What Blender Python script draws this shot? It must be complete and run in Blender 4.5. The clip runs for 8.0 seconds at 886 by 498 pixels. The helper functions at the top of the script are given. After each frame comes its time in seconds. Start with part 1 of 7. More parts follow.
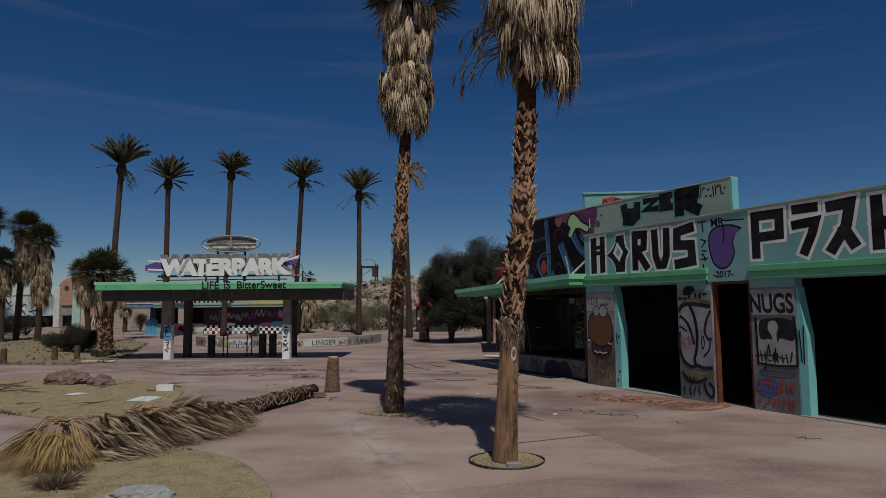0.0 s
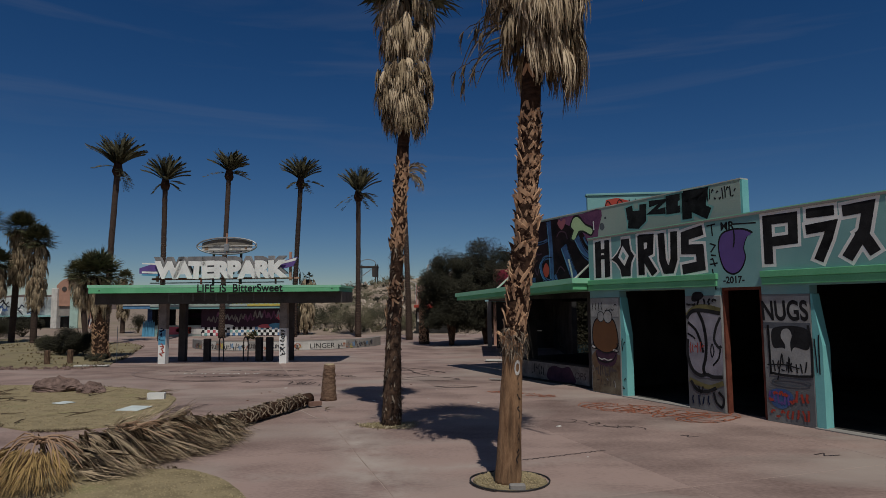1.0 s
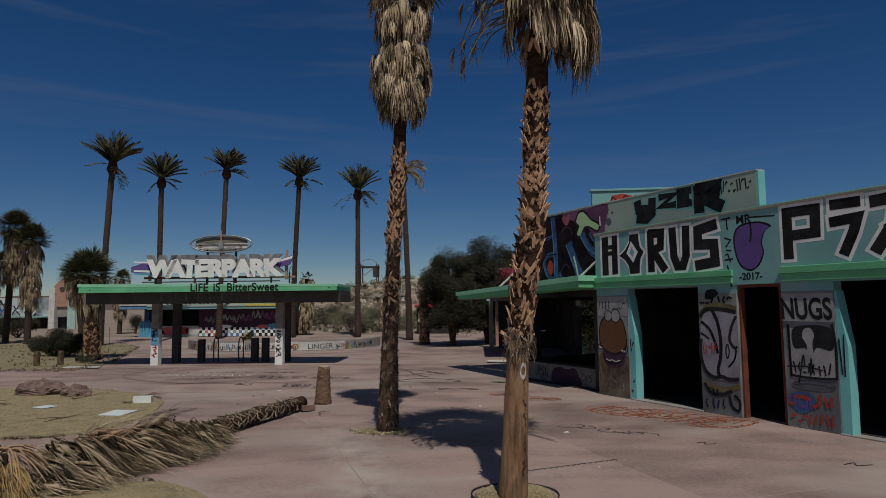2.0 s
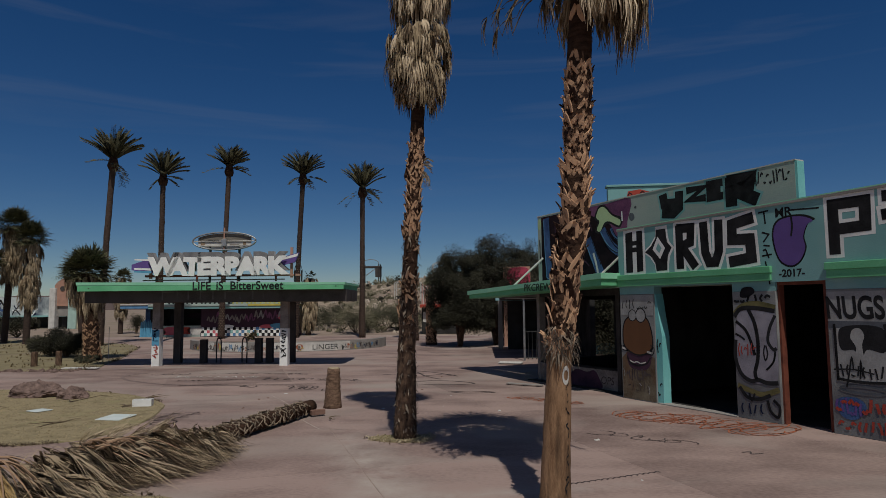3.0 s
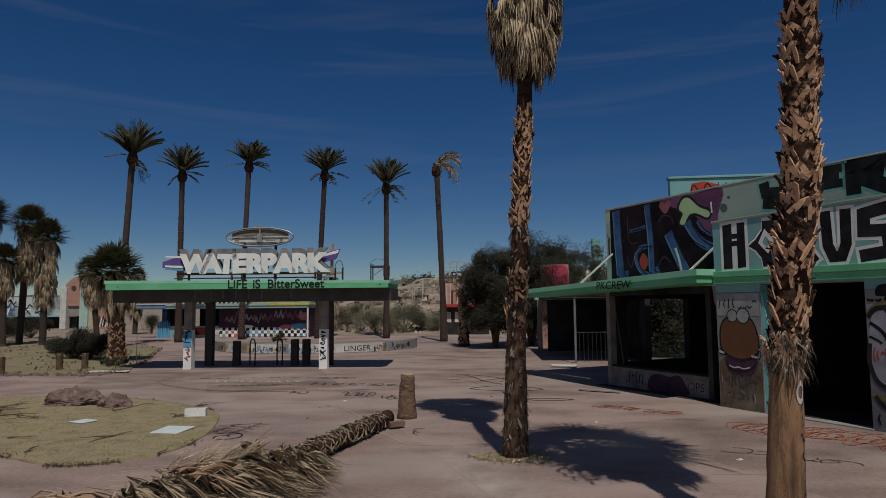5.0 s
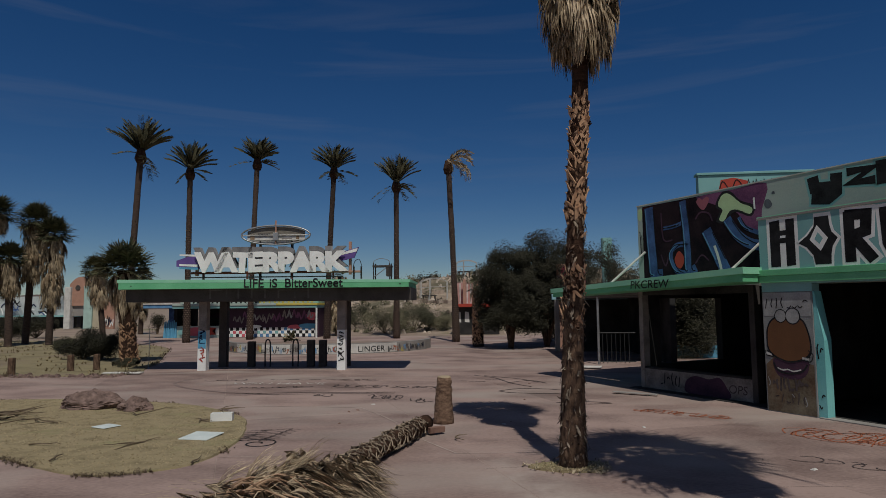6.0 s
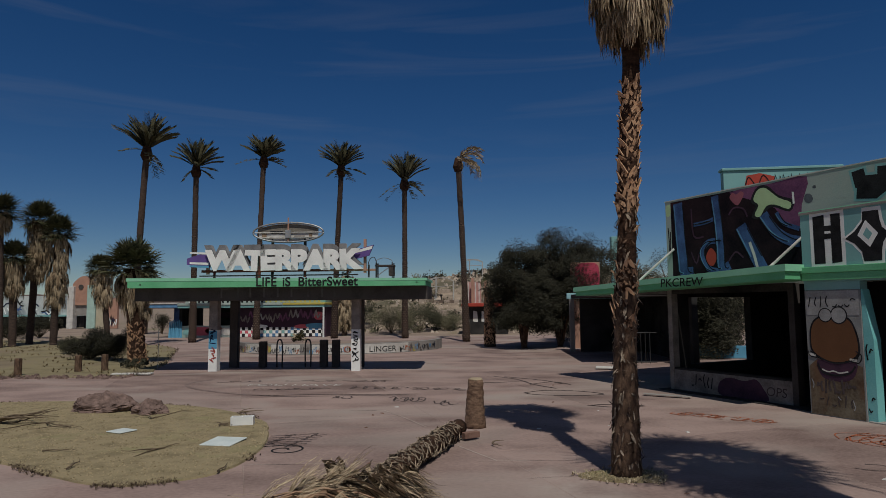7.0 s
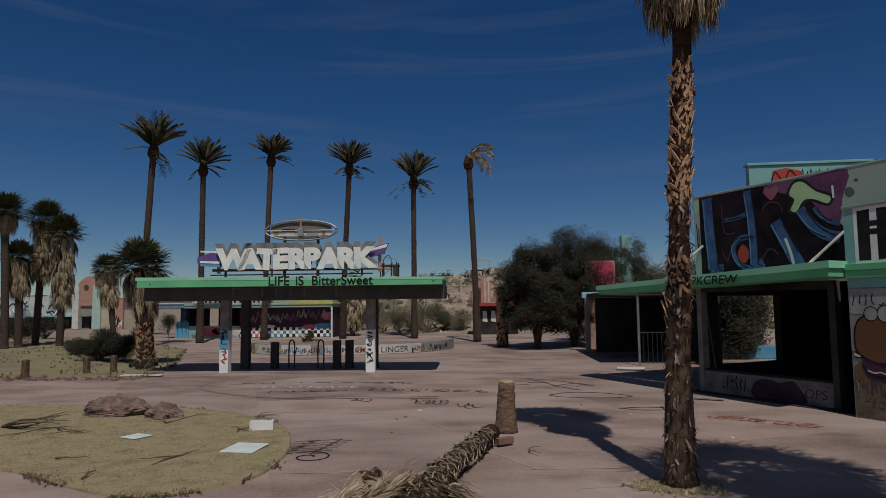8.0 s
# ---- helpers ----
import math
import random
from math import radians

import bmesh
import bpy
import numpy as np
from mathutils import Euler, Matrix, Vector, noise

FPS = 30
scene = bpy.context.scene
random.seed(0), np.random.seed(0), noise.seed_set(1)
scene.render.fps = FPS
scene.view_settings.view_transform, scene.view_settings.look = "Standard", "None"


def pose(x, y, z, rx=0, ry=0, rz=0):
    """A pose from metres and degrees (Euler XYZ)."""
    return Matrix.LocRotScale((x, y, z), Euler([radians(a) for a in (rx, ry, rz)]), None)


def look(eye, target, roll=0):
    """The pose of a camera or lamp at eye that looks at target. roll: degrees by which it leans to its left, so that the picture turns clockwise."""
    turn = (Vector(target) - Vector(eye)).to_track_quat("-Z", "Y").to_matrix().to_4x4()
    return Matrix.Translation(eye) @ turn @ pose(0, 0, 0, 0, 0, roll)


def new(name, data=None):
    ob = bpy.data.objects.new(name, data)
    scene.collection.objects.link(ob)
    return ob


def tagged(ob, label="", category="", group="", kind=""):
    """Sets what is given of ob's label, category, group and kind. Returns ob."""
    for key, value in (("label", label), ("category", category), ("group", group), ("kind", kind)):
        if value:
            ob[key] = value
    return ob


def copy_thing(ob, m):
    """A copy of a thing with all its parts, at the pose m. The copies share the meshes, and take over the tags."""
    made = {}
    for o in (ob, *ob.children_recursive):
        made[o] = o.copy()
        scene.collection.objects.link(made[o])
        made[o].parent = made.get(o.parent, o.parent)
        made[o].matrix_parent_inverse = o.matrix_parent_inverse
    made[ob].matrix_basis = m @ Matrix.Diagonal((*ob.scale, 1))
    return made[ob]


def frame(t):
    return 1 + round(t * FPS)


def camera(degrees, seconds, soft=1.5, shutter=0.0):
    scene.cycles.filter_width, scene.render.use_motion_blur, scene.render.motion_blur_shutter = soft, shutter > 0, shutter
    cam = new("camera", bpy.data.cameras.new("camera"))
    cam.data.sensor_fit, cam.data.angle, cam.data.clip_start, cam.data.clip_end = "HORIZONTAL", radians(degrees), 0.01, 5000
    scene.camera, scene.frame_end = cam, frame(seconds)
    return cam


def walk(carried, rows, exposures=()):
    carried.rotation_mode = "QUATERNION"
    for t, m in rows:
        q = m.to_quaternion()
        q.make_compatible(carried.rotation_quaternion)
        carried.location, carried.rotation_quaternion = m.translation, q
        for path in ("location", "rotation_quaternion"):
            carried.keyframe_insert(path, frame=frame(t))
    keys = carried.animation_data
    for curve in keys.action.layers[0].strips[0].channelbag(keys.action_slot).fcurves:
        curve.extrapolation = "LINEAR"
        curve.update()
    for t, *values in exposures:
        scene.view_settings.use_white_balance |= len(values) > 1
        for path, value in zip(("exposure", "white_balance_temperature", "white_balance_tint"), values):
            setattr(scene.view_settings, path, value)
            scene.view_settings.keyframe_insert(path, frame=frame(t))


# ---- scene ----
SUN, SKY, EXPOSURE = 4.9, 0.077, -0.98
cam = camera(69.0, 8.0, soft=0.5)
PATH = [
    (0, (0.705, -0.613, 2.174), (0.608, 1.377, 2.347), -0.5),
    (0.5, (0.704, -0.38, 2.254), (0.606, 1.61, 2.425), -0.5),
    (1, (0.696, -0.107, 2.323), (0.598, 1.884, 2.495), -0.5),
    (1.5, (0.728, 0.248, 2.313), (0.628, 2.238, 2.485), -0.6),
    (3, (0.312, 1.432, 2.249), (0.206, 3.421, 2.423), -0.5),
    (3.5, (-0.079, 1.793, 2.255), (-0.187, 3.783, 2.428), -0.6),
    (4, (-0.537, 2.141, 2.234), (-0.647, 4.13, 2.409), -0.5),
    (4.5, (-1.001, 2.453, 2.247), (-1.114, 4.443, 2.421), -0.5),
    (6, (-2.203, 3.277, 2.259), (-2.318, 5.267, 2.432), -0.5),
    (6.5, (-2.523, 3.546, 2.254), (-2.639, 5.536, 2.426), -0.5),
    (7, (-2.801, 3.821, 2.244), (-2.918, 5.81, 2.416), -0.5),
    (7.5, (-3.035, 4.086, 2.235), (-3.153, 6.075, 2.408), -0.6),
    (8, (-3.292, 4.346, 2.23), (-3.418, 6.335, 2.402), -0.6),
]
walk(cam, [(t, look(eye, target, roll)) for t, eye, target, roll in PATH], exposures=[(0.0, EXPOSURE), (8.0, EXPOSURE)])

# ---- sky, sun, exposure ----
SUN_EL, SUN_AZ = radians(60), math.atan2(0.265, -0.965)      # azimuth of the sun from +y towards +x
sun_dir = Vector((0.265 * 0.5, -0.965 * 0.5, 0.866)).normalized()
world = bpy.data.worlds.new("desert_sky")
scene.world = world
world.use_nodes = True
wn, wl = world.node_tree.nodes, world.node_tree.links
wn.clear()
w_out = wn.new("ShaderNodeOutputWorld")
w_bg = wn.new("ShaderNodeBackground")
w_sky = wn.new("ShaderNodeTexSky")
w_sky.sky_type, w_sky.sun_disc = "NISHITA", False
w_sky.sun_elevation, w_sky.sun_rotation = SUN_EL, math.atan2(0.265, -0.965)
w_sky.altitude, w_sky.air_density, w_sky.dust_density, w_sky.ozone_density = 1600, 1.0, 0.08, 4.0
w_co = wn.new("ShaderNodeTexCoord")
w_map = wn.new("ShaderNodeMapping")
w_map.inputs["Scale"].default_value = (1.3, 1.3, 15.0)
w_map.inputs["Rotation"].default_value = (0.0, 0.06, 0.9)
w_noise = wn.new("ShaderNodeTexNoise")
w_noise.inputs["Scale"].default_value, w_noise.inputs["Detail"].default_value, w_noise.inputs["Distortion"].default_value = 1.6, 7.0, 0.7
w_ramp = wn.new("ShaderNodeValToRGB")
w_ramp.color_ramp.elements[0].position, w_ramp.color_ramp.elements[0].color = 0.53, (0, 0, 0, 1)
w_ramp.color_ramp.elements[1].position, w_ramp.color_ramp.elements[1].color = 0.9, (0.22, 0.22, 0.22, 1)
w_mix = wn.new("ShaderNodeMixRGB")
w_mix.inputs["Color2"].default_value = (5.0, 5.2, 5.6, 1)
wl.new(w_co.outputs["Generated"], w_map.inputs["Vector"])
wl.new(w_map.outputs["Vector"], w_noise.inputs["Vector"])
wl.new(w_noise.outputs["Fac"], w_ramp.inputs["Fac"])
w_sep = wn.new("ShaderNodeSeparateXYZ")
wl.new(w_co.outputs["Generated"], w_sep.inputs["Vector"])
w_band = wn.new("ShaderNodeValToRGB")      # wisps lie thickest some twenty degrees up
w_band.color_ramp.elements[0].position, w_band.color_ramp.elements[0].color = 0.12, (0.35, 0.35, 0.35, 1)
w_band.color_ramp.elements[1].position, w_band.color_ramp.elements[1].color = 0.55, (0.25, 0.25, 0.25, 1)
w_peak = w_band.color_ramp.elements.new(0.35)
w_peak.color = (1, 1, 1, 1)
wl.new(w_sep.outputs["Z"], w_band.inputs["Fac"])
w_amt = wn.new("ShaderNodeMixRGB")
w_amt.blend_type = "MULTIPLY"
w_amt.inputs["Fac"].default_value = 1.0
wl.new(w_ramp.outputs["Color"], w_amt.inputs["Color1"])
wl.new(w_band.outputs["Color"], w_amt.inputs["Color2"])
wl.new(w_amt.outputs["Color"], w_mix.inputs["Fac"])
wl.new(w_sky.outputs["Color"], w_mix.inputs["Color1"])
w_hsv = wn.new("ShaderNodeHueSaturation")
w_hsv.inputs["Hue"].default_value = 0.507
w_dot = wn.new("ShaderNodeVectorMath")      # the sky pales towards the sun's own side
w_dot.operation = "DOT_PRODUCT"
w_dot.inputs[1].default_value = tuple(sun_dir)
wl.new(w_co.outputs["Generated"], w_dot.inputs[0])
w_pale = wn.new("ShaderNodeMapRange")
w_pale.inputs["From Min"].default_value, w_pale.inputs["From Max"].default_value = 0.1, 0.9
w_pale.inputs["To Min"].default_value, w_pale.inputs["To Max"].default_value = 1.3, 0.75
wl.new(w_dot.outputs["Value"], w_pale.inputs["Value"])
wl.new(w_pale.outputs["Result"], w_hsv.inputs["Saturation"])
wl.new(w_mix.outputs["Color"], w_hsv.inputs["Color"])
wl.new(w_hsv.outputs["Color"], w_bg.inputs["Color"])
wl.new(w_bg.outputs["Background"], w_out.inputs["Surface"])
w_bg.inputs["Strength"].default_value = SKY
sun = new("sun", bpy.data.lights.new("sun", "SUN"))
sun.data.energy, sun.data.angle, sun.data.color = SUN, radians(0.53), (1.0, 0.965, 0.885)
sun.matrix_world = look(sun_dir * 60, (0, 0, 0))

# ---- materials ----
R = random.Random(7)


def material(name, dark, light, scale=4.0, fine=60.0, rough=0.85, bump=0.3, metal=0.0, spread=0.25, coords="Object", blotch=None, blotch_at=0.62, stretch=None, strand=0.0):
    """A rough surface: two scales of noise between two colours, an odd stain, and fine relief."""
    m = bpy.data.materials.new(name)
    m.use_nodes = True
    nt, N = m.node_tree, m.node_tree.nodes
    L = nt.links.new
    b = N["Principled BSDF"]
    b.inputs["Roughness"].default_value, b.inputs["Metallic"].default_value = rough, metal
    b.inputs["Specular IOR Level"].default_value = 0.25
    co = N.new("ShaderNodeTexCoord")
    mp = N.new("ShaderNodeMapping")
    if stretch:
        mp.inputs["Scale"].default_value = stretch
    if coords == "World":
        L(N.new("ShaderNodeNewGeometry").outputs["Position"], mp.inputs["Vector"])
    else:
        L(co.outputs[coords], mp.inputs["Vector"])
    n1, n2 = N.new("ShaderNodeTexNoise"), N.new("ShaderNodeTexNoise")
    n1.inputs["Scale"].default_value, n1.inputs["Detail"].default_value = scale, 6.0
    n2.inputs["Scale"].default_value, n2.inputs["Detail"].default_value = fine, 3.0
    L(mp.outputs["Vector"], n1.inputs["Vector"])
    L(mp.outputs["Vector"], n2.inputs["Vector"])
    add = N.new("ShaderNodeMath")
    add.operation = "MULTIPLY_ADD"
    L(n2.outputs["Fac"], add.inputs[0])
    add.inputs[1].default_value = 0.45
    L(n1.outputs["Fac"], add.inputs[2])
    rnd = N.new("ShaderNodeObjectInfo")
    add2 = N.new("ShaderNodeMath")
    add2.operation = "MULTIPLY_ADD"
    L(rnd.outputs["Random"], add2.inputs[0])
    add2.inputs[1].default_value = spread
    L(add.outputs[0], add2.inputs[2])
    if strand:
        isl, add3, keep = N.new("ShaderNodeNewGeometry"), N.new("ShaderNodeMath"), add2
        add3.operation = "MULTIPLY_ADD"
        L(isl.outputs["Random Per Island"], add3.inputs[0])
        add3.inputs[1].default_value = strand
        L(keep.outputs[0], add3.inputs[2])
        add2, spread = add3, spread + strand
    ramp = N.new("ShaderNodeValToRGB")
    ramp.color_ramp.elements[0].position, ramp.color_ramp.elements[0].color = 0.45 + spread / 2, (*dark, 1)
    ramp.color_ramp.elements[1].position, ramp.color_ramp.elements[1].color = 0.95 + spread / 2, (*light, 1)
    L(add2.outputs[0], ramp.inputs["Fac"])
    colour = ramp.outputs["Color"]
    if blotch:
        n3 = N.new("ShaderNodeTexNoise")
        n3.inputs["Scale"].default_value, n3.inputs["Detail"].default_value, n3.inputs["Distortion"].default_value = scale * 0.35, 8.0, 0.6
        L(mp.outputs["Vector"], n3.inputs["Vector"])
        r3 = N.new("ShaderNodeValToRGB")
        r3.color_ramp.elements[0].position, r3.color_ramp.elements[1].position = blotch_at - 0.08, blotch_at + 0.1
        L(n3.outputs["Fac"], r3.inputs["Fac"])
        mx = N.new("ShaderNodeMixRGB")
        mx.inputs["Color2"].default_value = (*blotch, 1)
        L(r3.outputs["Color"], mx.inputs["Fac"])
        L(colour, mx.inputs["Color1"])
        colour = mx.outputs["Color"]
    L(colour, b.inputs["Base Color"])
    if bump:
        bp = N.new("ShaderNodeBump")
        bp.inputs["Strength"].default_value, bp.inputs["Distance"].default_value = bump, 0.02
        L(add.outputs[0], bp.inputs["Height"])
        L(bp.outputs["Normal"], b.inputs["Normal"])
    return m


def paint(name, c, rough=0.7, k=0.75):
    """Sun-faded paint."""
    return material(name, tuple(x * k for x in c), c, 2.5, 40, rough, 0.15, spread=0.0)


CONCRETE = material("pink_concrete", (0.158, 0.108, 0.095), (0.345, 0.249, 0.217), 0.9, 22, 0.88, 0.35, blotch=(0.345, 0.283, 0.248), blotch_at=0.585, spread=0.22, coords="World", stretch=(0.65, 1.1, 1.0))


def pale_wear(m, way, reach, off, lo, hi, pale):
    """Scuffed pale wear along a line of the paving, broken up by noise."""
    nt, N = m.node_tree, m.node_tree.nodes
    L = nt.links.new
    base = N["Principled BSDF"].inputs["Base Color"]
    before = base.links[0].from_socket
    pos = N.new("ShaderNodeNewGeometry")
    across, along, near, keep, rag, amt = (N.new(k) for k in ("ShaderNodeVectorMath", "ShaderNodeVectorMath", "ShaderNodeMapRange", "ShaderNodeMapRange", "ShaderNodeTexNoise", "ShaderNodeMath"))
    across.operation = along.operation = "DOT_PRODUCT"
    across.inputs[1].default_value, along.inputs[1].default_value = (-way[1], way[0], 0), (way[0], way[1], 0)
    rag.inputs["Scale"].default_value, rag.inputs["Detail"].default_value, rag.inputs["Roughness"].default_value = 1.4, 8.0, 0.65
    for n in (across, along):
        L(pos.outputs["Position"], n.inputs[0])
    L(pos.outputs["Position"], rag.inputs["Vector"])
    shift, dist = N.new("ShaderNodeMath"), N.new("ShaderNodeMath")
    shift.operation, dist.operation = "SUBTRACT", "ABSOLUTE"
    shift.inputs[1].default_value = off
    L(across.outputs["Value"], shift.inputs[0])
    L(shift.outputs[0], dist.inputs[0])
    near.inputs["From Min"].default_value, near.inputs["From Max"].default_value, near.inputs["To Min"].default_value, near.inputs["To Max"].default_value = 0.0, reach, 1.0, 0.0
    L(dist.outputs[0], near.inputs["Value"])
    ends = N.new("ShaderNodeValToRGB")
    keep.inputs["From Min"].default_value, keep.inputs["From Max"].default_value = lo, hi
    L(along.outputs["Value"], keep.inputs["Value"])
    L(keep.outputs["Result"], ends.inputs["Fac"])
    r = ends.color_ramp
    r.elements[0].position, r.elements[0].color, r.elements[1].position, r.elements[1].color = 0.0, (0, 0, 0, 1), 1.0, (0, 0, 0, 1)
    for p in (0.25, 0.75):
        r.elements.new(p).color = (1, 1, 1, 1)
    spot = N.new("ShaderNodeMapRange")
    spot.inputs["From Min"].default_value, spot.inputs["From Max"].default_value = 0.38, 0.66
    L(rag.outputs["Fac"], spot.inputs["Value"])
    last = N.new("ShaderNodeMath")
    amt.operation = last.operation = "MULTIPLY"
    L(near.outputs["Result"], amt.inputs[0])
    L(spot.outputs["Result"], amt.inputs[1])
    L(amt.outputs[0], last.inputs[0])
    L(ends.outputs["Color"], last.inputs[1])
    mx = N.new("ShaderNodeMixRGB")
    mx.inputs["Color2"].default_value = (*pale, 1)
    L(last.outputs[0], mx.inputs["Fac"])
    L(before, mx.inputs["Color1"])
    L(mx.outputs["Color"], base)


pale_wear(CONCRETE, (0.324, -0.946), 0.75, -2.26 * -1.0, -14.0, -4.5, (0.43, 0.365, 0.32))
pale_wear(CONCRETE, (0.97, 0.23), 0.3, 9.0, -8.0, 6.0, (0.40, 0.34, 0.30))
SEAM = material("sandy_seam", (0.29, 0.225, 0.195), (0.46, 0.37, 0.325), 1.5, 30, 0.95, 0.2, coords="World")
GREY_CONCRETE = material("grey_concrete", (0.20, 0.185, 0.17), (0.32, 0.30, 0.28), 1.2, 30, 0.9, 0.3, spread=0.1)
JOINT = material("joint_sand", (0.17, 0.122, 0.105), (0.36, 0.275, 0.238), 0.8, 30, 0.95, 0.3, coords="World")
DIRT = material("desert_dirt", (0.2, 0.145, 0.115), (0.31, 0.24, 0.19), 0.35, 14, 0.95, 0.5, blotch=(0.20, 0.17, 0.10), blotch_at=0.6, coords="World")
GRAVEL = material("tan_gravel", (0.115, 0.09, 0.05), (0.285, 0.23, 0.135), 3.0, 45, 0.95, 1.0, blotch=(0.24, 0.22, 0.11), blotch_at=0.64)
VERGE = material("dry_grass_verge", (0.085, 0.072, 0.04), (0.24, 0.20, 0.115), 0.8, 22, 0.95, 0.8, blotch=(0.20, 0.15, 0.11), blotch_at=0.6, coords="World")
PEBBLE = material("pebble", (0.17, 0.135, 0.075), (0.36, 0.29, 0.175), 20, 60, 0.9, 0.2, spread=0.3, strand=0.5)
TEAL = material("teal_stucco", (0.15, 0.33, 0.33), (0.24, 0.45, 0.44), 0.9, 55, 0.85, 0.3, blotch=(0.30, 0.42, 0.40), blotch_at=0.64, spread=0.0)
PALE_TEAL = material("pale_stucco", (0.27, 0.34, 0.31), (0.39, 0.43, 0.39), 0.8, 50, 0.85, 0.3, blotch=(0.2, 0.4, 0.37), blotch_at=0.62, spread=0.0)
GREEN = material("green_fascia_paint", (0.1, 0.38, 0.18), (0.17, 0.5, 0.27), 1.1, 30, 0.6, 0.1, blotch=(0.22, 0.45, 0.30), blotch_at=0.68, spread=0.0)
LIGHT_GREEN = material("light_green_paint", (0.2, 0.52, 0.33), (0.3, 0.63, 0.42), 1.4, 30, 0.6, 0.1, spread=0.0)
# Roof shade put into the colour of undersides and posts; plain dark elsewhere.
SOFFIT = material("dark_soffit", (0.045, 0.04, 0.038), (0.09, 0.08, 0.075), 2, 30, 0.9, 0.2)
POSTGREY = material("grimy_shaded_grey", (0.13, 0.115, 0.105), (0.3, 0.265, 0.24), 3, 30, 0.9, 0.3)
# Near-black plaster for interiors: indoor shade is put into the colour.
SHADEBLACK = material("shade_black_plaster", (0.015, 0.015, 0.015), (0.055, 0.052, 0.05), 1.2, 30, 0.9, 0.2)
ROOFING = material("roof_felt", (0.16, 0.15, 0.14), (0.26, 0.25, 0.23), 1.2, 40, 0.95, 0.3)
PILLAR = material("grey_tagged_stucco", (0.15, 0.155, 0.155), (0.29, 0.295, 0.285), 1.6, 45, 0.85, 0.3, blotch=(0.12, 0.12, 0.13), blotch_at=0.58, spread=0.1)
WHITE = material("white_paint", (0.66, 0.66, 0.64), (0.86, 0.86, 0.83), 2.5, 40, 0.6, 0.1, spread=0.0)
OFFWHITE = material("dirty_white", (0.40, 0.38, 0.35), (0.62, 0.60, 0.56), 3, 40, 0.75, 0.15)
BLACK = material("black_spray_paint", (0.010, 0.010, 0.011), (0.03, 0.03, 0.032), 4, 40, 0.55, 0.05)
FADED = material("faded_black_spray", (0.05, 0.04, 0.04), (0.10, 0.08, 0.078), 5, 50, 0.8, 0.05)
RED = paint("red_spray_paint", (0.42, 0.06, 0.04))
ORANGE = paint("orange_spray_paint", (0.38, 0.12, 0.06))
PURPLE = paint("purple_paint", (0.14, 0.085, 0.29))
MAGENTA = material("magenta_paint", (0.09, 0.03, 0.08), (0.24, 0.085, 0.17), 1.6, 30, 0.7, 0.1, spread=0.0)
HOTPINK = material("hot_pink_panel", (0.30, 0.03, 0.06), (0.66, 0.09, 0.15), 1.2, 20, 0.7, 0.2, spread=0.0)
NAVY = paint("navy_paint", (0.014, 0.02, 0.05), 0.55)
MURAL = material("black_mural_paint", (0.006, 0.006, 0.009), (0.030, 0.018, 0.022), 2.2, 30, 0.6, 0.1, blotch=(0.05, 0.018, 0.02), blotch_at=0.64, spread=0.0)
BLUE = material("blue_paint", (0.016, 0.032, 0.095), (0.07, 0.14, 0.32), 3.5, 40, 0.7, 0.1, spread=0.0)
SKYBLUE = paint("sky_blue_paint", (0.11, 0.34, 0.52))
LIME = paint("pale_lime_paint", (0.50, 0.64, 0.36))
BROWN = paint("brown_paint", (0.15, 0.068, 0.03))
WASH = material("ochre_wash", (0.07, 0.045, 0.028), (0.2, 0.17, 0.12), 2.2, 20, 0.85, 0.2, blotch=(0.15, 0.07, 0.035), blotch_at=0.55)
PASTEL = material("pastel_splashed_rock", (0.14, 0.12, 0.11), (0.3, 0.32, 0.33), 6, 20, 0.9, 0.6, blotch=(0.40, 0.16, 0.10), blotch_at=0.58)
STUMP = material("stump_bark", (0.06, 0.032, 0.022), (0.26, 0.165, 0.11), 9, 50, 0.95, 1.0, stretch=(1, 1, 2.2), spread=0.0)
PINK = paint("pink_paint", (0.62, 0.13, 0.16))
PEACH = paint("peach_stucco", (0.46, 0.26, 0.19))
YELLOW = paint("yellow_paint", (0.55, 0.45, 0.10))
RUST = material("rusty_steel", (0.075, 0.022, 0.015), (0.19, 0.058, 0.036), 6, 60, 0.8, 0.3)
STEEL = material("galvanised_steel", (0.25, 0.25, 0.25), (0.42, 0.42, 0.42), 5, 60, 0.45, 0.1, metal=0.6)
PALESTEEL = material("pale_grey_steel", (0.30, 0.28, 0.26), (0.55, 0.53, 0.50), 5, 40, 0.6, 0.2)
DARKSTEEL = material("dark_steel", (0.02, 0.02, 0.02), (0.05, 0.05, 0.05), 5, 60, 0.5, 0.1, metal=0.3)
RUSTWOOD = material("weathered_timber", (0.13, 0.085, 0.055), (0.30, 0.21, 0.14), 3, 40, 0.9, 0.5, stretch=(6, 6, 1))
TRUNK = material("palm_trunk_bark", (0.13, 0.068, 0.037), (0.36, 0.215, 0.12), 6, 60, 0.95, 0.9, stretch=(3.0, 3.0, 0.5), blotch=(0.045, 0.026, 0.017), blotch_at=0.6, spread=0.0)
ROUGHTRUNK = material("rough_palm_bark", (0.03, 0.017, 0.012), (0.20, 0.125, 0.082), 7, 60, 0.95, 1.0, stretch=(2, 2, 0.9), blotch=(0.025, 0.014, 0.01), blotch_at=0.56, spread=0.0)
FIBRE = material("palm_fibre_bark", (0.016, 0.01, 0.008), (0.085, 0.048, 0.032), 7, 60, 0.95, 1.0, stretch=(1, 1, 3), spread=0.0)
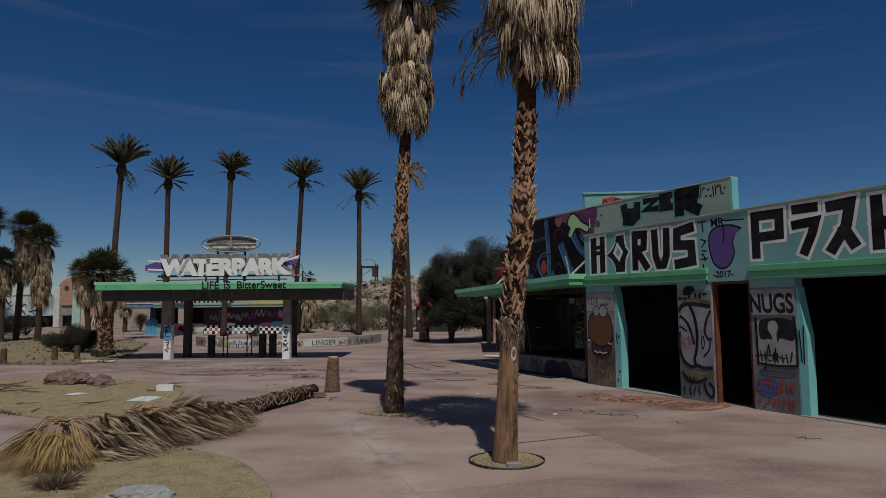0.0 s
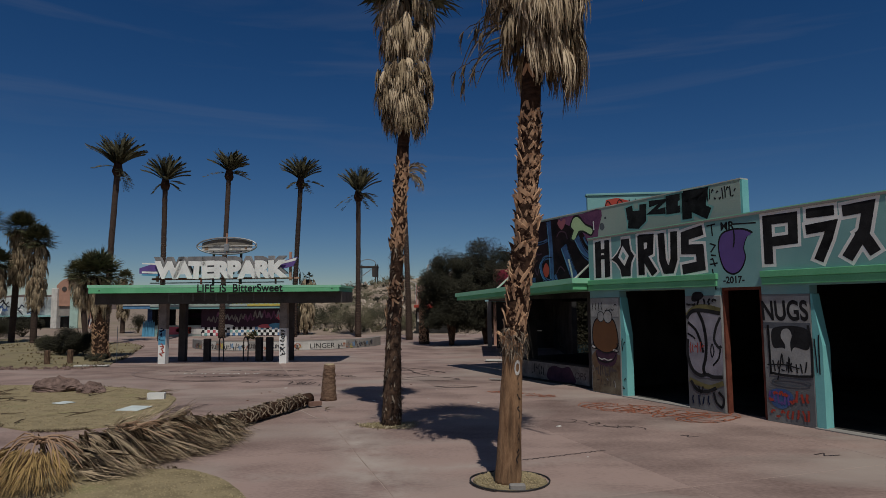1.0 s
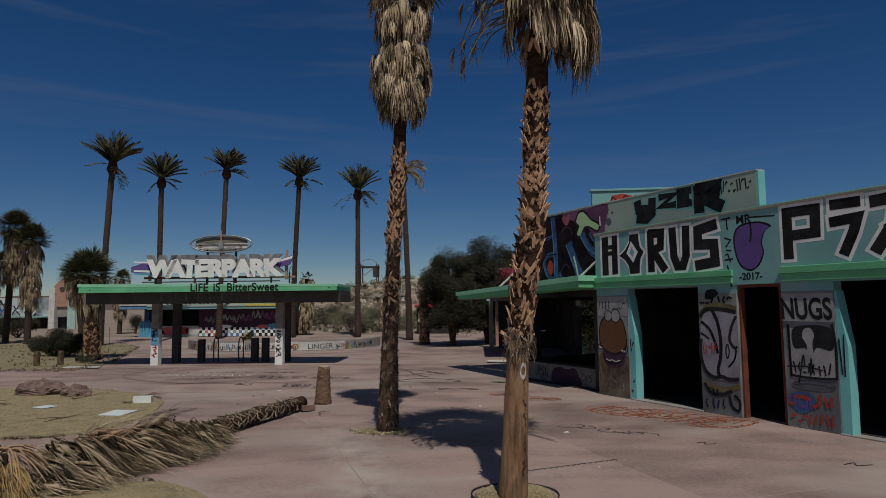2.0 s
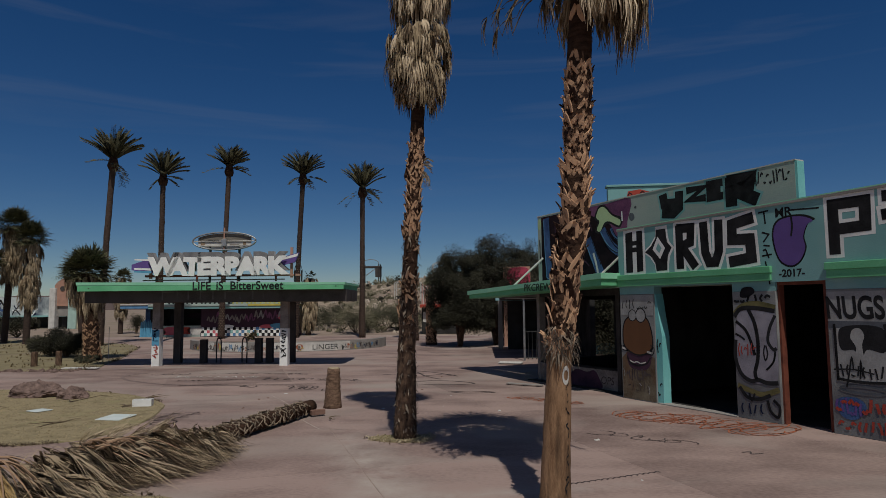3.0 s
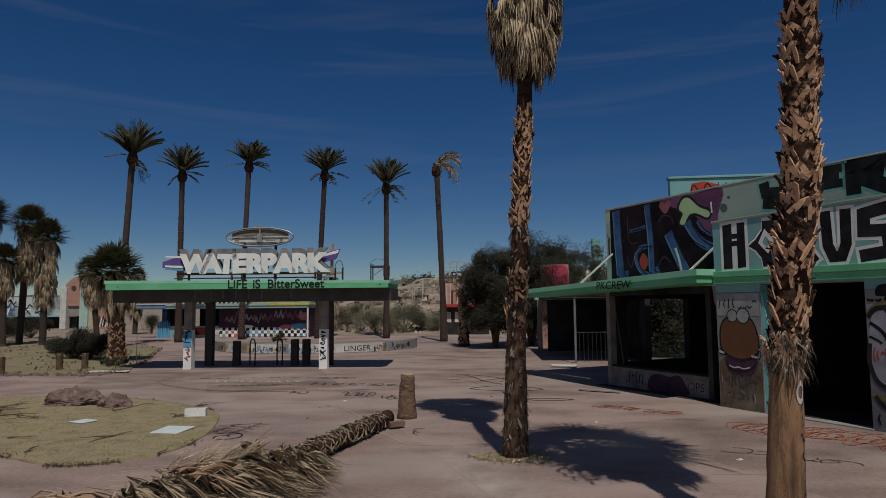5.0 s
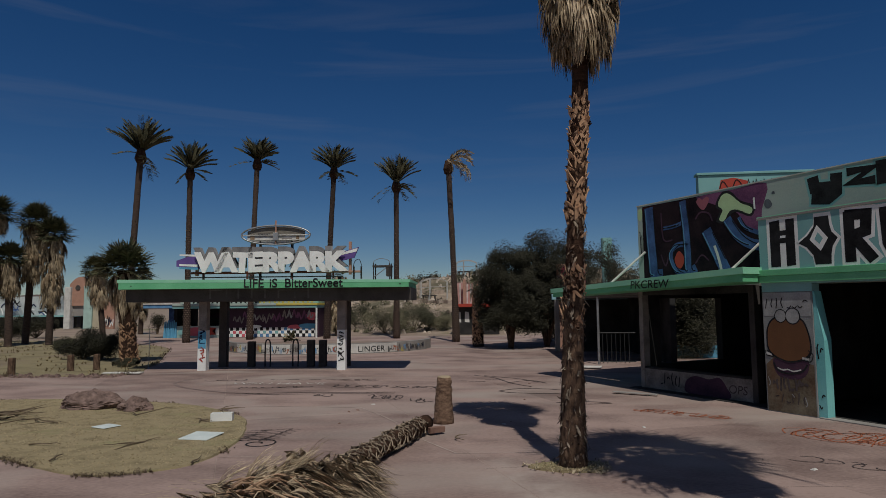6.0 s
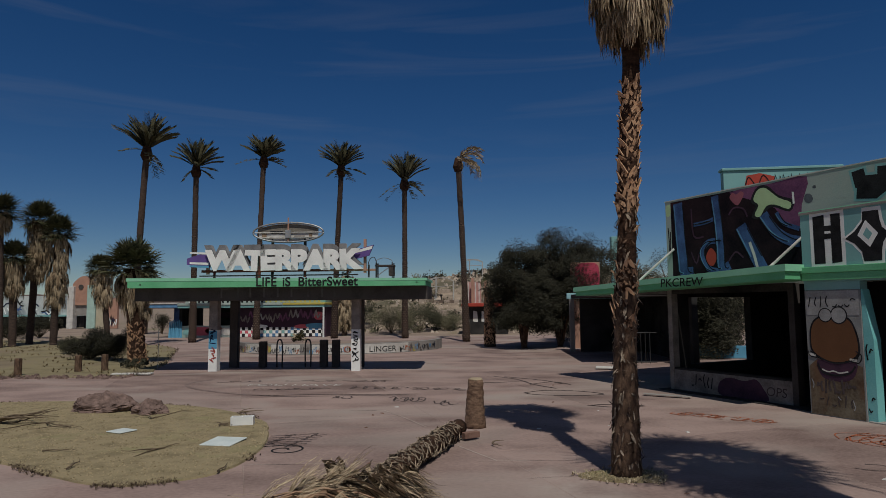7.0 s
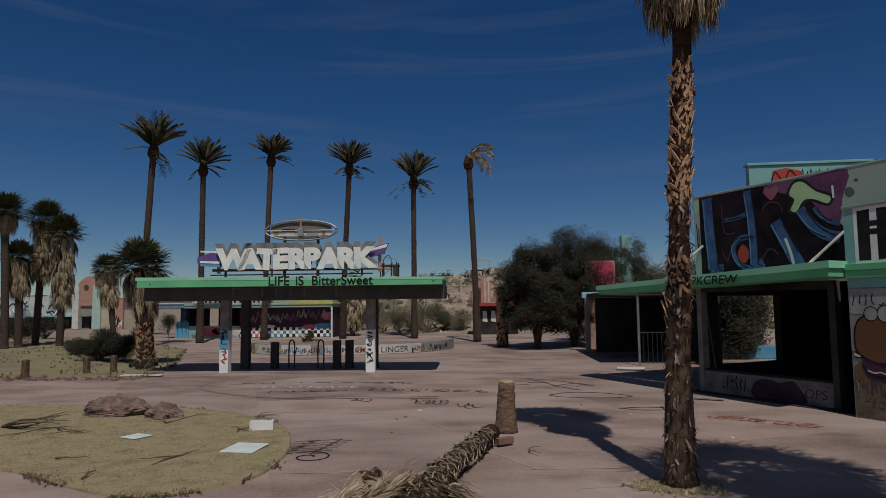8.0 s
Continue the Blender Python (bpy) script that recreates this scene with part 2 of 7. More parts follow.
DARKTRUNK = material("far_palm_bark", (0.022, 0.015, 0.013), (0.085, 0.058, 0.046), 6, 30, 0.95, 0.8, stretch=(1, 1, 4))
BOOT = material("palm_leaf_base", (0.035, 0.016, 0.01), (0.54, 0.335, 0.205), 9, 50, 0.85, 0.5, spread=0.75)
DARKBOOT = material("weathered_leaf_base", (0.03, 0.02, 0.016), (0.36, 0.285, 0.21), 6, 50, 0.9, 0.5, spread=0.45)
THATCH = material("dry_palm_thatch", (0.215, 0.155, 0.092), (0.60, 0.475, 0.325), 7, 70, 0.85, 0.2, stretch=(4, 4, 0.7), strand=0.5)
GREYTHATCH = material("grey_dry_fronds", (0.12, 0.09, 0.056), (0.38, 0.30, 0.2), 6, 60, 0.85, 0.2, strand=0.5)
PILE = material("matted_dry_fronds", (0.055, 0.04, 0.027), (0.41, 0.315, 0.21), 6, 60, 0.9, 0.2, strand=0.7)
BROWNSTALK = material("brown_leaf_stalk", (0.10, 0.05, 0.033), (0.36, 0.23, 0.145), 6, 40, 0.75, 0.2, spread=0.4)
GOLDTHATCH = material("golden_dry_fronds", (0.07, 0.038, 0.017), (0.36, 0.24, 0.1), 7, 60, 0.85, 0.2, strand=0.5)
STALK = material("pale_leaf_stalk", (0.28, 0.22, 0.14), (0.55, 0.46, 0.33), 6, 40, 0.7, 0.2, spread=0.2)
DIMTHATCH = material("shaded_dry_leaf", (0.10, 0.068, 0.042), (0.34, 0.26, 0.165), 7, 70, 0.9, 0.2, stretch=(4, 4, 0.7), strand=0.5)
FROND = material("palm_green", (0.028, 0.032, 0.016), (0.1, 0.098, 0.048), 3, 40, 0.6, 0.1, strand=0.5)
DATEFROND = material("date_palm_green", (0.028, 0.03, 0.016), (0.095, 0.088, 0.05), 1.3, 30, 0.6, 0.1, strand=0.5)
LEAF = material("shrub_leaf", (0.008, 0.008, 0.0055), (0.034, 0.032, 0.018), 1.0, 20, 0.7, 0.1, strand=0.5)
SHRUBLEAF = material("dusty_shrub_leaf", (0.014, 0.015, 0.009), (0.065, 0.062, 0.036), 1.0, 20, 0.7, 0.1, strand=0.5)
SAGE = material("sage_leaf", (0.06, 0.06, 0.035), (0.15, 0.135, 0.085), 1.0, 20, 0.8, 0.1, strand=0.5)
STRAW = material("weed_straw", (0.085, 0.065, 0.035), (0.25, 0.195, 0.11), 4, 30, 0.9, 0.1, strand=0.4)
TWIG = material("dry_twig", (0.07, 0.05, 0.035), (0.18, 0.135, 0.09), 8, 40, 0.9, 0.3)
ROCK = material("red_brown_rock", (0.06, 0.04, 0.034), (0.25, 0.17, 0.145), 7, 34, 0.95, 1.0, spread=0.0)
HILL = material("scrub_hill", (0.16, 0.12, 0.088), (0.44, 0.35, 0.265), 0.6, 7, 0.95, 0.6, blotch=(0.12, 0.105, 0.07), blotch_at=0.56, spread=0.0)
PALESTONE = material("terrace_stone", (0.17, 0.125, 0.10), (0.40, 0.32, 0.26), 1.5, 12, 0.95, 0.5, strand=0.5)
RIDGE = material("far_ridge", (0.15, 0.115, 0.11), (0.2, 0.155, 0.145), 0.02, 0.4, 1.0, 0.0, spread=0.0)
TILE = material("pale_tile", (0.50, 0.56, 0.55), (0.66, 0.71, 0.69), 3, 40, 0.5, 0.1, spread=0.0)
JAMB = material("bright_teal_paint", (0.13, 0.42, 0.42), (0.22, 0.56, 0.55), 1.4, 40, 0.75, 0.15, spread=0.0)
OFFGREY = material("worn_grey_paint", (0.2, 0.2, 0.2), (0.4, 0.4, 0.39), 2.2, 30, 0.85, 0.15, spread=0.0)
SLATE = material("slate_spray_paint", (0.05, 0.055, 0.065), (0.12, 0.13, 0.15), 3, 30, 0.85, 0.1, spread=0.0)
HAZEBLUE = material("hazy_blue_paint", (0.06, 0.15, 0.3), (0.14, 0.3, 0.5), 3, 30, 0.8, 0.1, spread=0.0)
PLUM = material("plum_spray_paint", (0.03, 0.015, 0.03), (0.08, 0.035, 0.06), 3, 30, 0.85, 0.1, spread=0.0)
DUSTYROSE = paint("dusty_rose_paint", (0.36, 0.11, 0.14))
LAVENDER = material("lavender_grey_paint", (0.2, 0.19, 0.22), (0.36, 0.345, 0.39), 3, 40, 0.85, 0.1)
OLIVE = material("olive_paint", (0.08, 0.075, 0.03), (0.17, 0.15, 0.065), 4, 40)
OLDTHATCH = material("old_brown_thatch", (0.05, 0.032, 0.02), (0.2, 0.14, 0.085), 7, 70, 0.9, 0.2, stretch=(4, 4, 0.7), strand=0.5)
MESHSHEET = material("weathered_sheet", (0.13, 0.115, 0.095), (0.26, 0.235, 0.2), 6, 60, 0.8, 0.3, stretch=(1, 1, 9))
CREAM = paint("cream_stucco", (0.5, 0.44, 0.32))
CLAY = material("broken_brick", (0.11, 0.062, 0.046), (0.22, 0.13, 0.1), 8, 60, 0.9, 0.5)


for matt in (BLACK, FADED, MURAL, NAVY, SHADEBLACK, SOFFIT, FIBRE):
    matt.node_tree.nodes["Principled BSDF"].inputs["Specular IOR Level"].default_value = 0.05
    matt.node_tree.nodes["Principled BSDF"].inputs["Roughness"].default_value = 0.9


# ---- mesh helpers ----
class B:
    """Collects faces for one mesh."""

    def __init__(self):
        self.v, self.f, self.m = [], [], []

    def face(self, pts, mi=0):
        k = len(self.v)
        self.v += [tuple(p) for p in pts]
        self.f.append(tuple(range(k, k + len(pts))))
        self.m.append(mi)
        return self

    def solid(self, low, high, mi=0):
        """Two rings of like length, closed into a solid."""
        k, n = len(self.v), len(low)
        self.v += [tuple(p) for p in low] + [tuple(p) for p in high]
        for i in range(n):
            j = (i + 1) % n
            self.f.append((k + i, k + j, k + n + j, k + n + i))
        self.f += [tuple(range(k + n - 1, k - 1, -1)), tuple(range(k + n, k + 2 * n))]
        self.m += [mi] * (n + 2)
        return self

    def box(self, x0, x1, y0, y1, z0, z1, mi=0, e=0.0):
        if e:
            o = lambda z, d: [(x0 + d + e, y0 + d, z), (x1 - d - e, y0 + d, z), (x1 - d, y0 + d + e, z), (x1 - d, y1 - d - e, z), (x1 - d - e, y1 - d, z), (x0 + d + e, y1 - d, z), (x0 + d, y1 - d - e, z), (x0 + d, y0 + d + e, z)]
            rings = [o(z0, e * 0.8), o(z0 + e, 0), o(z1 - e, 0), o(z1, e * 0.8)]
            k = len(self.v)
            for r in rings:
                self.v += r
            for q in range(3):
                for i in range(8):
                    j = (i + 1) % 8
                    self.f.append((k + q * 8 + i, k + q * 8 + j, k + q * 8 + 8 + j, k + q * 8 + 8 + i))
                    self.m.append(mi)
            self.f += [tuple(range(k + 7, k - 1, -1)), tuple(range(k + 24, k + 32))]
            self.m += [mi, mi]
            return self
        return self.solid([(x0, y0, z0), (x1, y0, z0), (x1, y1, z0), (x0, y1, z0)], [(x0, y0, z1), (x1, y0, z1), (x1, y1, z1), (x0, y1, z1)], mi)

    def tube(self, pts, radii, n=8, mi=0, cap=True, wob=0.0):
        pts = [Vector(p) for p in pts]
        if not isinstance(radii, (list, tuple)):
            radii = [radii] * len(pts)
        k = len(self.v)
        side = None
        for i, p in enumerate(pts):
            d = (pts[min(i + 1, len(pts) - 1)] - pts[max(i - 1, 0)]).normalized()
            if side is None:
                side = d.orthogonal().normalized()
            side = (side - d * side.dot(d)).normalized()
            up = d.cross(side)
            for j in range(n):
                a = 2 * math.pi * j / n
                r = radii[i] * (1 + wob * (R.random() - 0.5))
                self.v.append(tuple(p + side * (r * math.cos(a)) + up * (r * math.sin(a))))
        for i in range(len(pts) - 1):
            for j in range(n):
                q = (j + 1) % n
                self.f.append((k + i * n + j, k + i * n + q, k + i * n + n + q, k + i * n + n + j))
                self.m.append(mi)
        if cap:
            self.f += [tuple(range(k + n - 1, k - 1, -1)), tuple(range(k + (len(pts) - 1) * n, k + len(pts) * n))]
            self.m += [mi, mi]
        return self

    def blade(self, a, b, w, side, mi=0, droop=0.0, mid=0.6):
        """A thin leaf blade from a to b with a bend."""
        a, b, s = Vector(a), Vector(b), Vector(side).normalized() * (w / 2)
        c = a.lerp(b, mid) + Vector((0, 0, droop))
        k = len(self.v)
        self.v += [tuple(a - s * 0.6), tuple(a + s * 0.6), tuple(c + s), tuple(c - s), tuple(b)]
        self.f += [(k, k + 1, k + 2, k + 3), (k + 3, k + 2, k + 4)]
        self.m += [mi, mi]
        return self

    def strap(self, pts, widths, back, mi=0):
        """A flat strap of some thickness along points, wide in its own x-z plane."""
        pts = [Vector(p) for p in pts]
        k, n = len(self.v), len(pts)
        for i, p in enumerate(pts):
            d = pts[min(i + 1, n - 1)] - pts[max(i - 1, 0)]
            s = Vector((d.z, 0, -d.x)).normalized() * (widths[i] / 2)
            self.v += [tuple(p - s), tuple(p + s), tuple(p + s + back), tuple(p - s + back)]
        for i in range(n - 1):
            for j in range(4):
                q = (j + 1) % 4
                self.f.append((k + 4 * i + j, k + 4 * i + q, k + 4 * i + 4 + q, k + 4 * i + 4 + j))
                self.m.append(mi)
        self.f += [(k + 3, k + 2, k + 1, k), tuple(k + 4 * (n - 1) + j for j in range(4))]
        self.m += [mi, mi]
        return self

    def strand(self, pts, w, side, mi=0):
        """A tapering leaf strip along a curved line."""
        k, n = len(self.v), len(pts)
        s = Vector(side).normalized()
        for i, p in enumerate(pts):
            ww = w * (0.55, 1.0, 0.85, 0.55, 0.3, 0.1)[min(5, int(5 * i / (n - 1) + 0.5))] / 2
            self.v += [tuple(p - s * ww), tuple(p + s * ww)]
        for i in range(n - 1):
            self.f.append((k + 2 * i, k + 2 * i + 1, k + 2 * i + 3, k + 2 * i + 2))
            self.m.append(mi)
        return self

    def ribbon(self, path, w, place, mi=0):
        """A flat painted stroke along a 2D path; place turns (a, b) into 3D."""
        n = len(path)
        k = len(self.v)
        for i, (x, y) in enumerate(path):
            x0, y0 = path[max(i - 1, 0)]
            x1, y1 = path[min(i + 1, n - 1)]
            dx, dy = x1 - x0, y1 - y0
            q = math.hypot(dx, dy) or 1.0
            ww = w / 2
            if 0 < i < n - 1:
                ax, ay, bx, by = x - x0, y - y0, x1 - x, y1 - y
                la, lb = math.hypot(ax, ay) or 1, math.hypot(bx, by) or 1
                c = (ax * bx + ay * by) / (la * lb)
                tx, ty = ax / la + bx / lb, ay / la + by / lb
                q = math.hypot(tx, ty)
                if q > 0.2:
                    dx, dy = tx, ty
                    ww = w / 2 / max(0.45, math.sqrt(max(0.0, (1 + c) / 2)))
                else:
                    q = math.hypot(dx, dy) or 1.0
            nx, ny = -dy / q * ww, dx / q * ww
            self.v += [tuple(place(x - nx, y - ny)), tuple(place(x + nx, y + ny))]
        for i in range(n - 1):
            self.f.append((k + 2 * i, k + 2 * i + 2, k + 2 * i + 3, k + 2 * i + 1))
            self.m.append(mi)
        return self

    def mesh(self, name, mats, smooth=False):
        me = bpy.data.meshes.new(name)
        me.from_pydata(self.v, [], self.f)
        for m in (mats if isinstance(mats, (list, tuple)) else [mats]):
            me.materials.append(m)
        if any(self.m):
            me.polygons.foreach_set("material_index", self.m)
        if smooth:
            me.polygons.foreach_set("use_smooth", [True] * len(self.f))
        me.update()
        return me

    def obj(self, name, mats, parent=None, label="", smooth=False):
        ob = new(name, self.mesh(name, mats, smooth))
        ob.parent = parent
        if label:
            ob["label"] = label
        return ob


def thing(name, m, label, category, group="", kind=""):
    ob = new(name)
    ob.empty_display_size = 0.3
    ob.matrix_world = m
    return tagged(ob, label, category, group, kind)


def smooth_loop(points, steps=6):
    """A closed rounded line through the points."""
    out, n = [], len(points)
    for i in range(n):
        p0, p1, p2, p3 = (Vector(points[(i + k) % n]) for k in (-1, 0, 1, 2))
        for s in range(steps):
            t = s / steps
            out.append(0.5 * ((2 * p1) + (p2 - p0) * t + (2 * p0 - 5 * p1 + 4 * p2 - p3) * t * t + (3 * p1 - p0 - 3 * p2 + p3) * t ** 3))
    return out


def curve(points, steps=6):
    """An open rounded line through the points (any dimension)."""
    out, n = [], len(points)
    for i in range(n - 1):
        p0, p1, p2, p3 = (Vector(points[min(max(i + k, 0), n - 1)]) for k in (-1, 0, 1, 2))
        for s in range(steps):
            t = s / steps
            out.append(0.5 * ((2 * p1) + (p2 - p0) * t + (2 * p0 - 5 * p1 + 4 * p2 - p3) * t * t + (3 * p1 - p0 - 3 * p2 + p3) * t ** 3))
    return out + [Vector(points[-1])]


def text(name, words, size, mat, parent, m, depth=0.0, sx=1.0, label="", bold=0.0, shear=0.0):
    """Lettering as a mesh, lying in the x-y plane of m, from its lower left corner."""
    cu = bpy.data.curves.new(name, "FONT")
    cu.body, cu.size, cu.extrude, cu.offset, cu.shear = words, size, depth, bold, shear
    tmp = new("lettering", cu)
    dg = bpy.context.evaluated_depsgraph_get()
    me = bpy.data.meshes.new_from_object(tmp.evaluated_get(dg))
    bpy.data.objects.remove(tmp)
    bpy.data.curves.remove(cu)
    me.materials.clear()
    me.materials.append(mat)
    me.transform(m @ Matrix.Diagonal((sx, 1, 1, 1)))
    ob = new(name, me)
    ob.parent = parent
    if label:
        ob["label"] = label
    return ob


# ---- ground ----
def hill_height(x, y):
    h = 0.0
    for cx, cy, rx, ry, top in ((-4, 84, 30, 26, 5.6), (26, 86, 30, 26, 4.4)):
        q = ((x - cx) / rx) ** 2 + ((y - cy) / ry) ** 2
        if q < 1:
            h += top * (1 - q) ** 1.5 * (1 + 0.16 * noise.noise((x * 0.12, y * 0.12, 2.0))) + (1 - q) * 0.5 * noise.noise((x * 0.3, y * 0.3, 5.0))
    return h


g = B()
xs = [-3000, -1200, -500, -200] + [-100 + 4 * i for i in range(46)] + [110, 200, 500, 1200, 3000]
ys = [-2000, -500, -120, -40] + [-16 + 8 * i for i in range(8)] + [52 + 4 * i for i in range(26)] + [180, 260, 500, 1200, 4000]
for y in ys:
    for x in xs:
        g.v.append((x, y, -0.03 + hill_height(x, y)))
for j in range(len(ys) - 1):
    for i in range(len(xs) - 1):
        k = j * len(xs) + i
        g.f.append((k, k + 1, k + len(xs) + 1, k + len(xs)))
        g.m.append(1 if hill_height(xs[i] + 2, ys[j] + 2) > 0.3 else 0)
ground = tagged(g.obj("ground", [DIRT, HILL], smooth=True), "bare sandy desert ground rising into a scrubby hill", "ground", kind="structure")

# Paved plaza: slabs with sandy joints, laid square to the shelter.
pavement = tagged(B().box(-32, 24, -8, 51, -0.12, -0.002).obj("pavement", JOINT), "worn pinkish concrete plaza with sandy joints", "pavement", kind="structure")
SLAB_A = radians(21.0)
slab_mesh = {}


def slab_field():
    ca, sa = math.cos(SLAB_A), math.sin(SLAB_A)
    for i in range(-9, 11):
        for j in range(-4, 15):
            w, d = 3.66, 3.66
            dx, dy = w * (i + 0.5), d * (j + 0.5)
            cx, cy = -0.02 + dx * ca - dy * sa, 7.10 + dx * sa + dy * ca
            if not (-30 < cx < 22 and -5 < cy < 49):
                continue
            key = (i + 2 * j) % 3
            if key not in slab_mesh:
                g = 0.003 + 0.003 * key
                slab_mesh[key] = B().box(-w / 2 + g, w / 2 - g, -d / 2 + g, d / 2 - g, -0.1, 0.0, e=0.004).mesh("slab", CONCRETE)
            ob = new("slab", slab_mesh[key])
            ob.parent = pavement
            ob.matrix_local = pose(cx, cy, R.uniform(0.0, 0.003), 0, 0, 21.0)


def island(name, pts, label, bed_mat=GRAVEL):
    """A raised gravel bed with a rough edge and loose stones."""
    loop = smooth_loop([(x, y, 0) for x, y in pts], 7)
    top, low = [], []
    for p in loop:
        w = 0.05 * noise.noise((p.x * 2.5, p.y * 2.5, 0))
        c = Vector((sum(q[0] for q in pts) / len(pts), sum(q[1] for q in pts) / len(pts), 0))
        d = (p - c).normalized()
        low.append((p + d * (w + 0.05)) + Vector((0, 0, -0.05)))
        top.append((p + d * w) + Vector((0, 0, 0.028)))
    bed = tagged(B().solid(low, top).obj(name, bed_mat), label, "gravel bed", kind="structure")
    return bed, loop


def inside(x, y, loop):
    hit = False
    n = len(loop)
    for i in range(n):
        a, b = loop[i], loop[(i + 1) % n]
        if (a.y > y) != (b.y > y) and x < (b.x - a.x) * (y - a.y) / (b.y - a.y) + a.x:
            hit = not hit
    return hit


def stones(name, loop, count, box, size, label):
    s = B()
    made = 0
    while made < count:
        x, y = R.uniform(box[0], box[1]), R.uniform(box[2], box[3])
        if not inside(x, y, loop):
            continue
        made += 1
        r = R.uniform(*size)
        a = R.uniform(0, 6.28)
        z = 0.03
        p = [(x + r * math.cos(a + k * 2.09) * R.uniform(0.6, 1.2), y + r * math.sin(a + k * 2.09) * R.uniform(0.6, 1.2), z - r * 0.2) for k in range(3)]
        t = (x + R.uniform(-r, r) * 0.3, y + R.uniform(-r, r) * 0.3, z + r * R.uniform(0.4, 0.9))
        k = len(s.v)
        s.v += p + [t]
        s.f += [(k, k + 1, k + 3), (k + 1, k + 2, k + 3), (k + 2, k, k + 3)]
        s.m += [0, 0, 0]
    return tagged(s.obj(name, PEBBLE), label, "gravel", kind="stuff")


bed_far, loop_far = island("gravel_bed", [(-17.97, 18.49), (-14.19, 18.73), (-12.51, 18.86), (-9.40, 18.22), (-7.43, 16.80), (-6.61, 15.30), (-6.29, 13.72), (-6.37, 12.58), (-6.88, 12.08), (-7.62, 11.89), (-8.71, 12.39), (-9.69, 12.94), (-12.13, 13.70), (-15.52, 14.46), (-19.04, 15.90)], "flat bed of tan gravel with weedy edges in the plaza")
bed_near, loop_near = island("gravel_bed", [(-8.01, 6.08), (-6.67, 7.93), (-5.22, 8.69), (-4.20, 9.08), (-3.32, 9.02), (-2.43, 8.25), (-1.64, 6.83), (-1.47, 5.47), (-2.25, 4.16), (-4.38, 3.64), (-7.00, 4.13)], "flat bed of tan gravel under fallen palm fronds")
stones("gravel", loop_far, 9000, (-15, -6, 11.4, 19.2), (0.008, 0.022), "loose tan gravel")
stones("gravel", loop_near, 8000, (-7, -1.5, 4.8, 9.3), (0.006, 0.018), "loose tan gravel")
verge, loop_verge = island("gravel_bed", [(-49.20, 26.78), (-27.29, 24.69), (-18.99, 24.09), (-15.85, 24.19), (-14.04, 24.83), (-14.68, 26.96), (-16.69, 32.15), (-21.77, 40.74), (-36.26, 47.64), (-58.47, 49.75)], "dry planted ground with weeds beside the shelter", VERGE)


# ---- building with the painted parapet: local x runs along its front, y into it ----
BUILDING = pose(3.76, 17.39, 0, 0, 0, -58.6) @ Matrix.Scale(1.012, 4)
bld = thing("park_building", BUILDING, "derelict single-storey park building with teal graffiti-covered parapet and empty openings", "building")
LOBE = 2.6


def parapet_top(x):
    """The parapet climbs a little along the front."""
    return 4.0 + 0.016 * x


def slope_board(name, x0, x1, y0, y1, top, mat, label="", lift=0.0, tall=0.05):
    """A board that follows a sloping top line."""
    za, zb = top(x0) + lift, top(x1) + lift
    b = B().solid([(x0, y0, za), (x1, y0, zb), (x1, y1, zb), (x0, y1, za)], [(x0, y0, za + tall), (x1, y0, zb + tall), (x1, y1, zb + tall), (x0, y1, za + tall)])
    return b.obj(name, mat, bld, label)


par = B()
par.solid([(0, 0, LOBE), (12, 0, LOBE), (12, 0.25, LOBE), (0, 0.25, LOBE)], [(0, 0, parapet_top(0)), (12, 0, parapet_top(12)), (12, 0.25, parapet_top(12)), (0, 0.25, parapet_top(0))])
par.obj("parapet_wall", TEAL, bld, "teal stucco parapet")
slope_board("coping", -0.02, 12.0, -0.012, 0.27, parapet_top, LIGHT_GREEN, "thin weathered metal coping", 0.0, 0.022)
slope_board("coping_drip", -0.02, 12.0, -0.02, -0.004, parapet_top, GREY_CONCRETE, "grey drip edge", -0.045, 0.045)
for s0, s1 in ((1.12, 3.14), (5.95, 9.6)):
    B().box(s0, s1, -0.04, 0.2, 0.0, 0.025, e=0.006).obj("threshold", GREY_CONCRETE, bld, "pale worn concrete threshold")
for s0, s1 in ((0.0, 1.08), (3.12, 4.05), (4.99, 5.96), (9.6, 12.0)):
    B().box(s0, s1, 0.004, 0.25, 0.0, 2.44, e=0.008).obj("pillar", PILLAR, bld, "grey stucco pillar covered in tags")
    B().box(s0, s1, 0.012, 0.25, 2.442, LOBE).obj("pillar_head", TEAL, bld, "teal band above the pillar")
for s1 in (1.08, 5.96):
    prof = [(s1 + 0.004, 0.0), (s1 + 0.17, 0.0), (s1 + 0.18, 1.5), (s1 + 0.12, 1.85), (s1 + 0.03, 2.44), (s1 + 0.004, 2.44)]
    B().solid([(a, 0.02, c) for a, c in prof], [(a, 0.25, c) for a, c in prof]).obj("jamb", JAMB, bld, "bright teal flared jamb board")
for s0, s1 in ((0.0, 4.0), (5.05, 12.0)):
    B().box(s0, s1, -0.06, -0.006, LOBE + 0.03, LOBE + 0.17, e=0.006).obj("fascia", GREEN, bld, "green timber fascia")
    B().box(s0 - 0.02, s1 + 0.02, -0.08, -0.006, LOBE + 0.172, LOBE + 0.30, e=0.008).obj("fascia_lip", GREEN, bld, "green timber fascia lip")
door = B()
door.box(4.03, 4.09, 0.06, 0.2, 0, 2.6).box(4.91, 4.97, 0.06, 0.2, 0, 2.6).box(4.09, 4.91, 0.06, 0.2, 2.54, 2.6)
door.obj("door_frame", RUST, bld, "rust-red steel door frame")
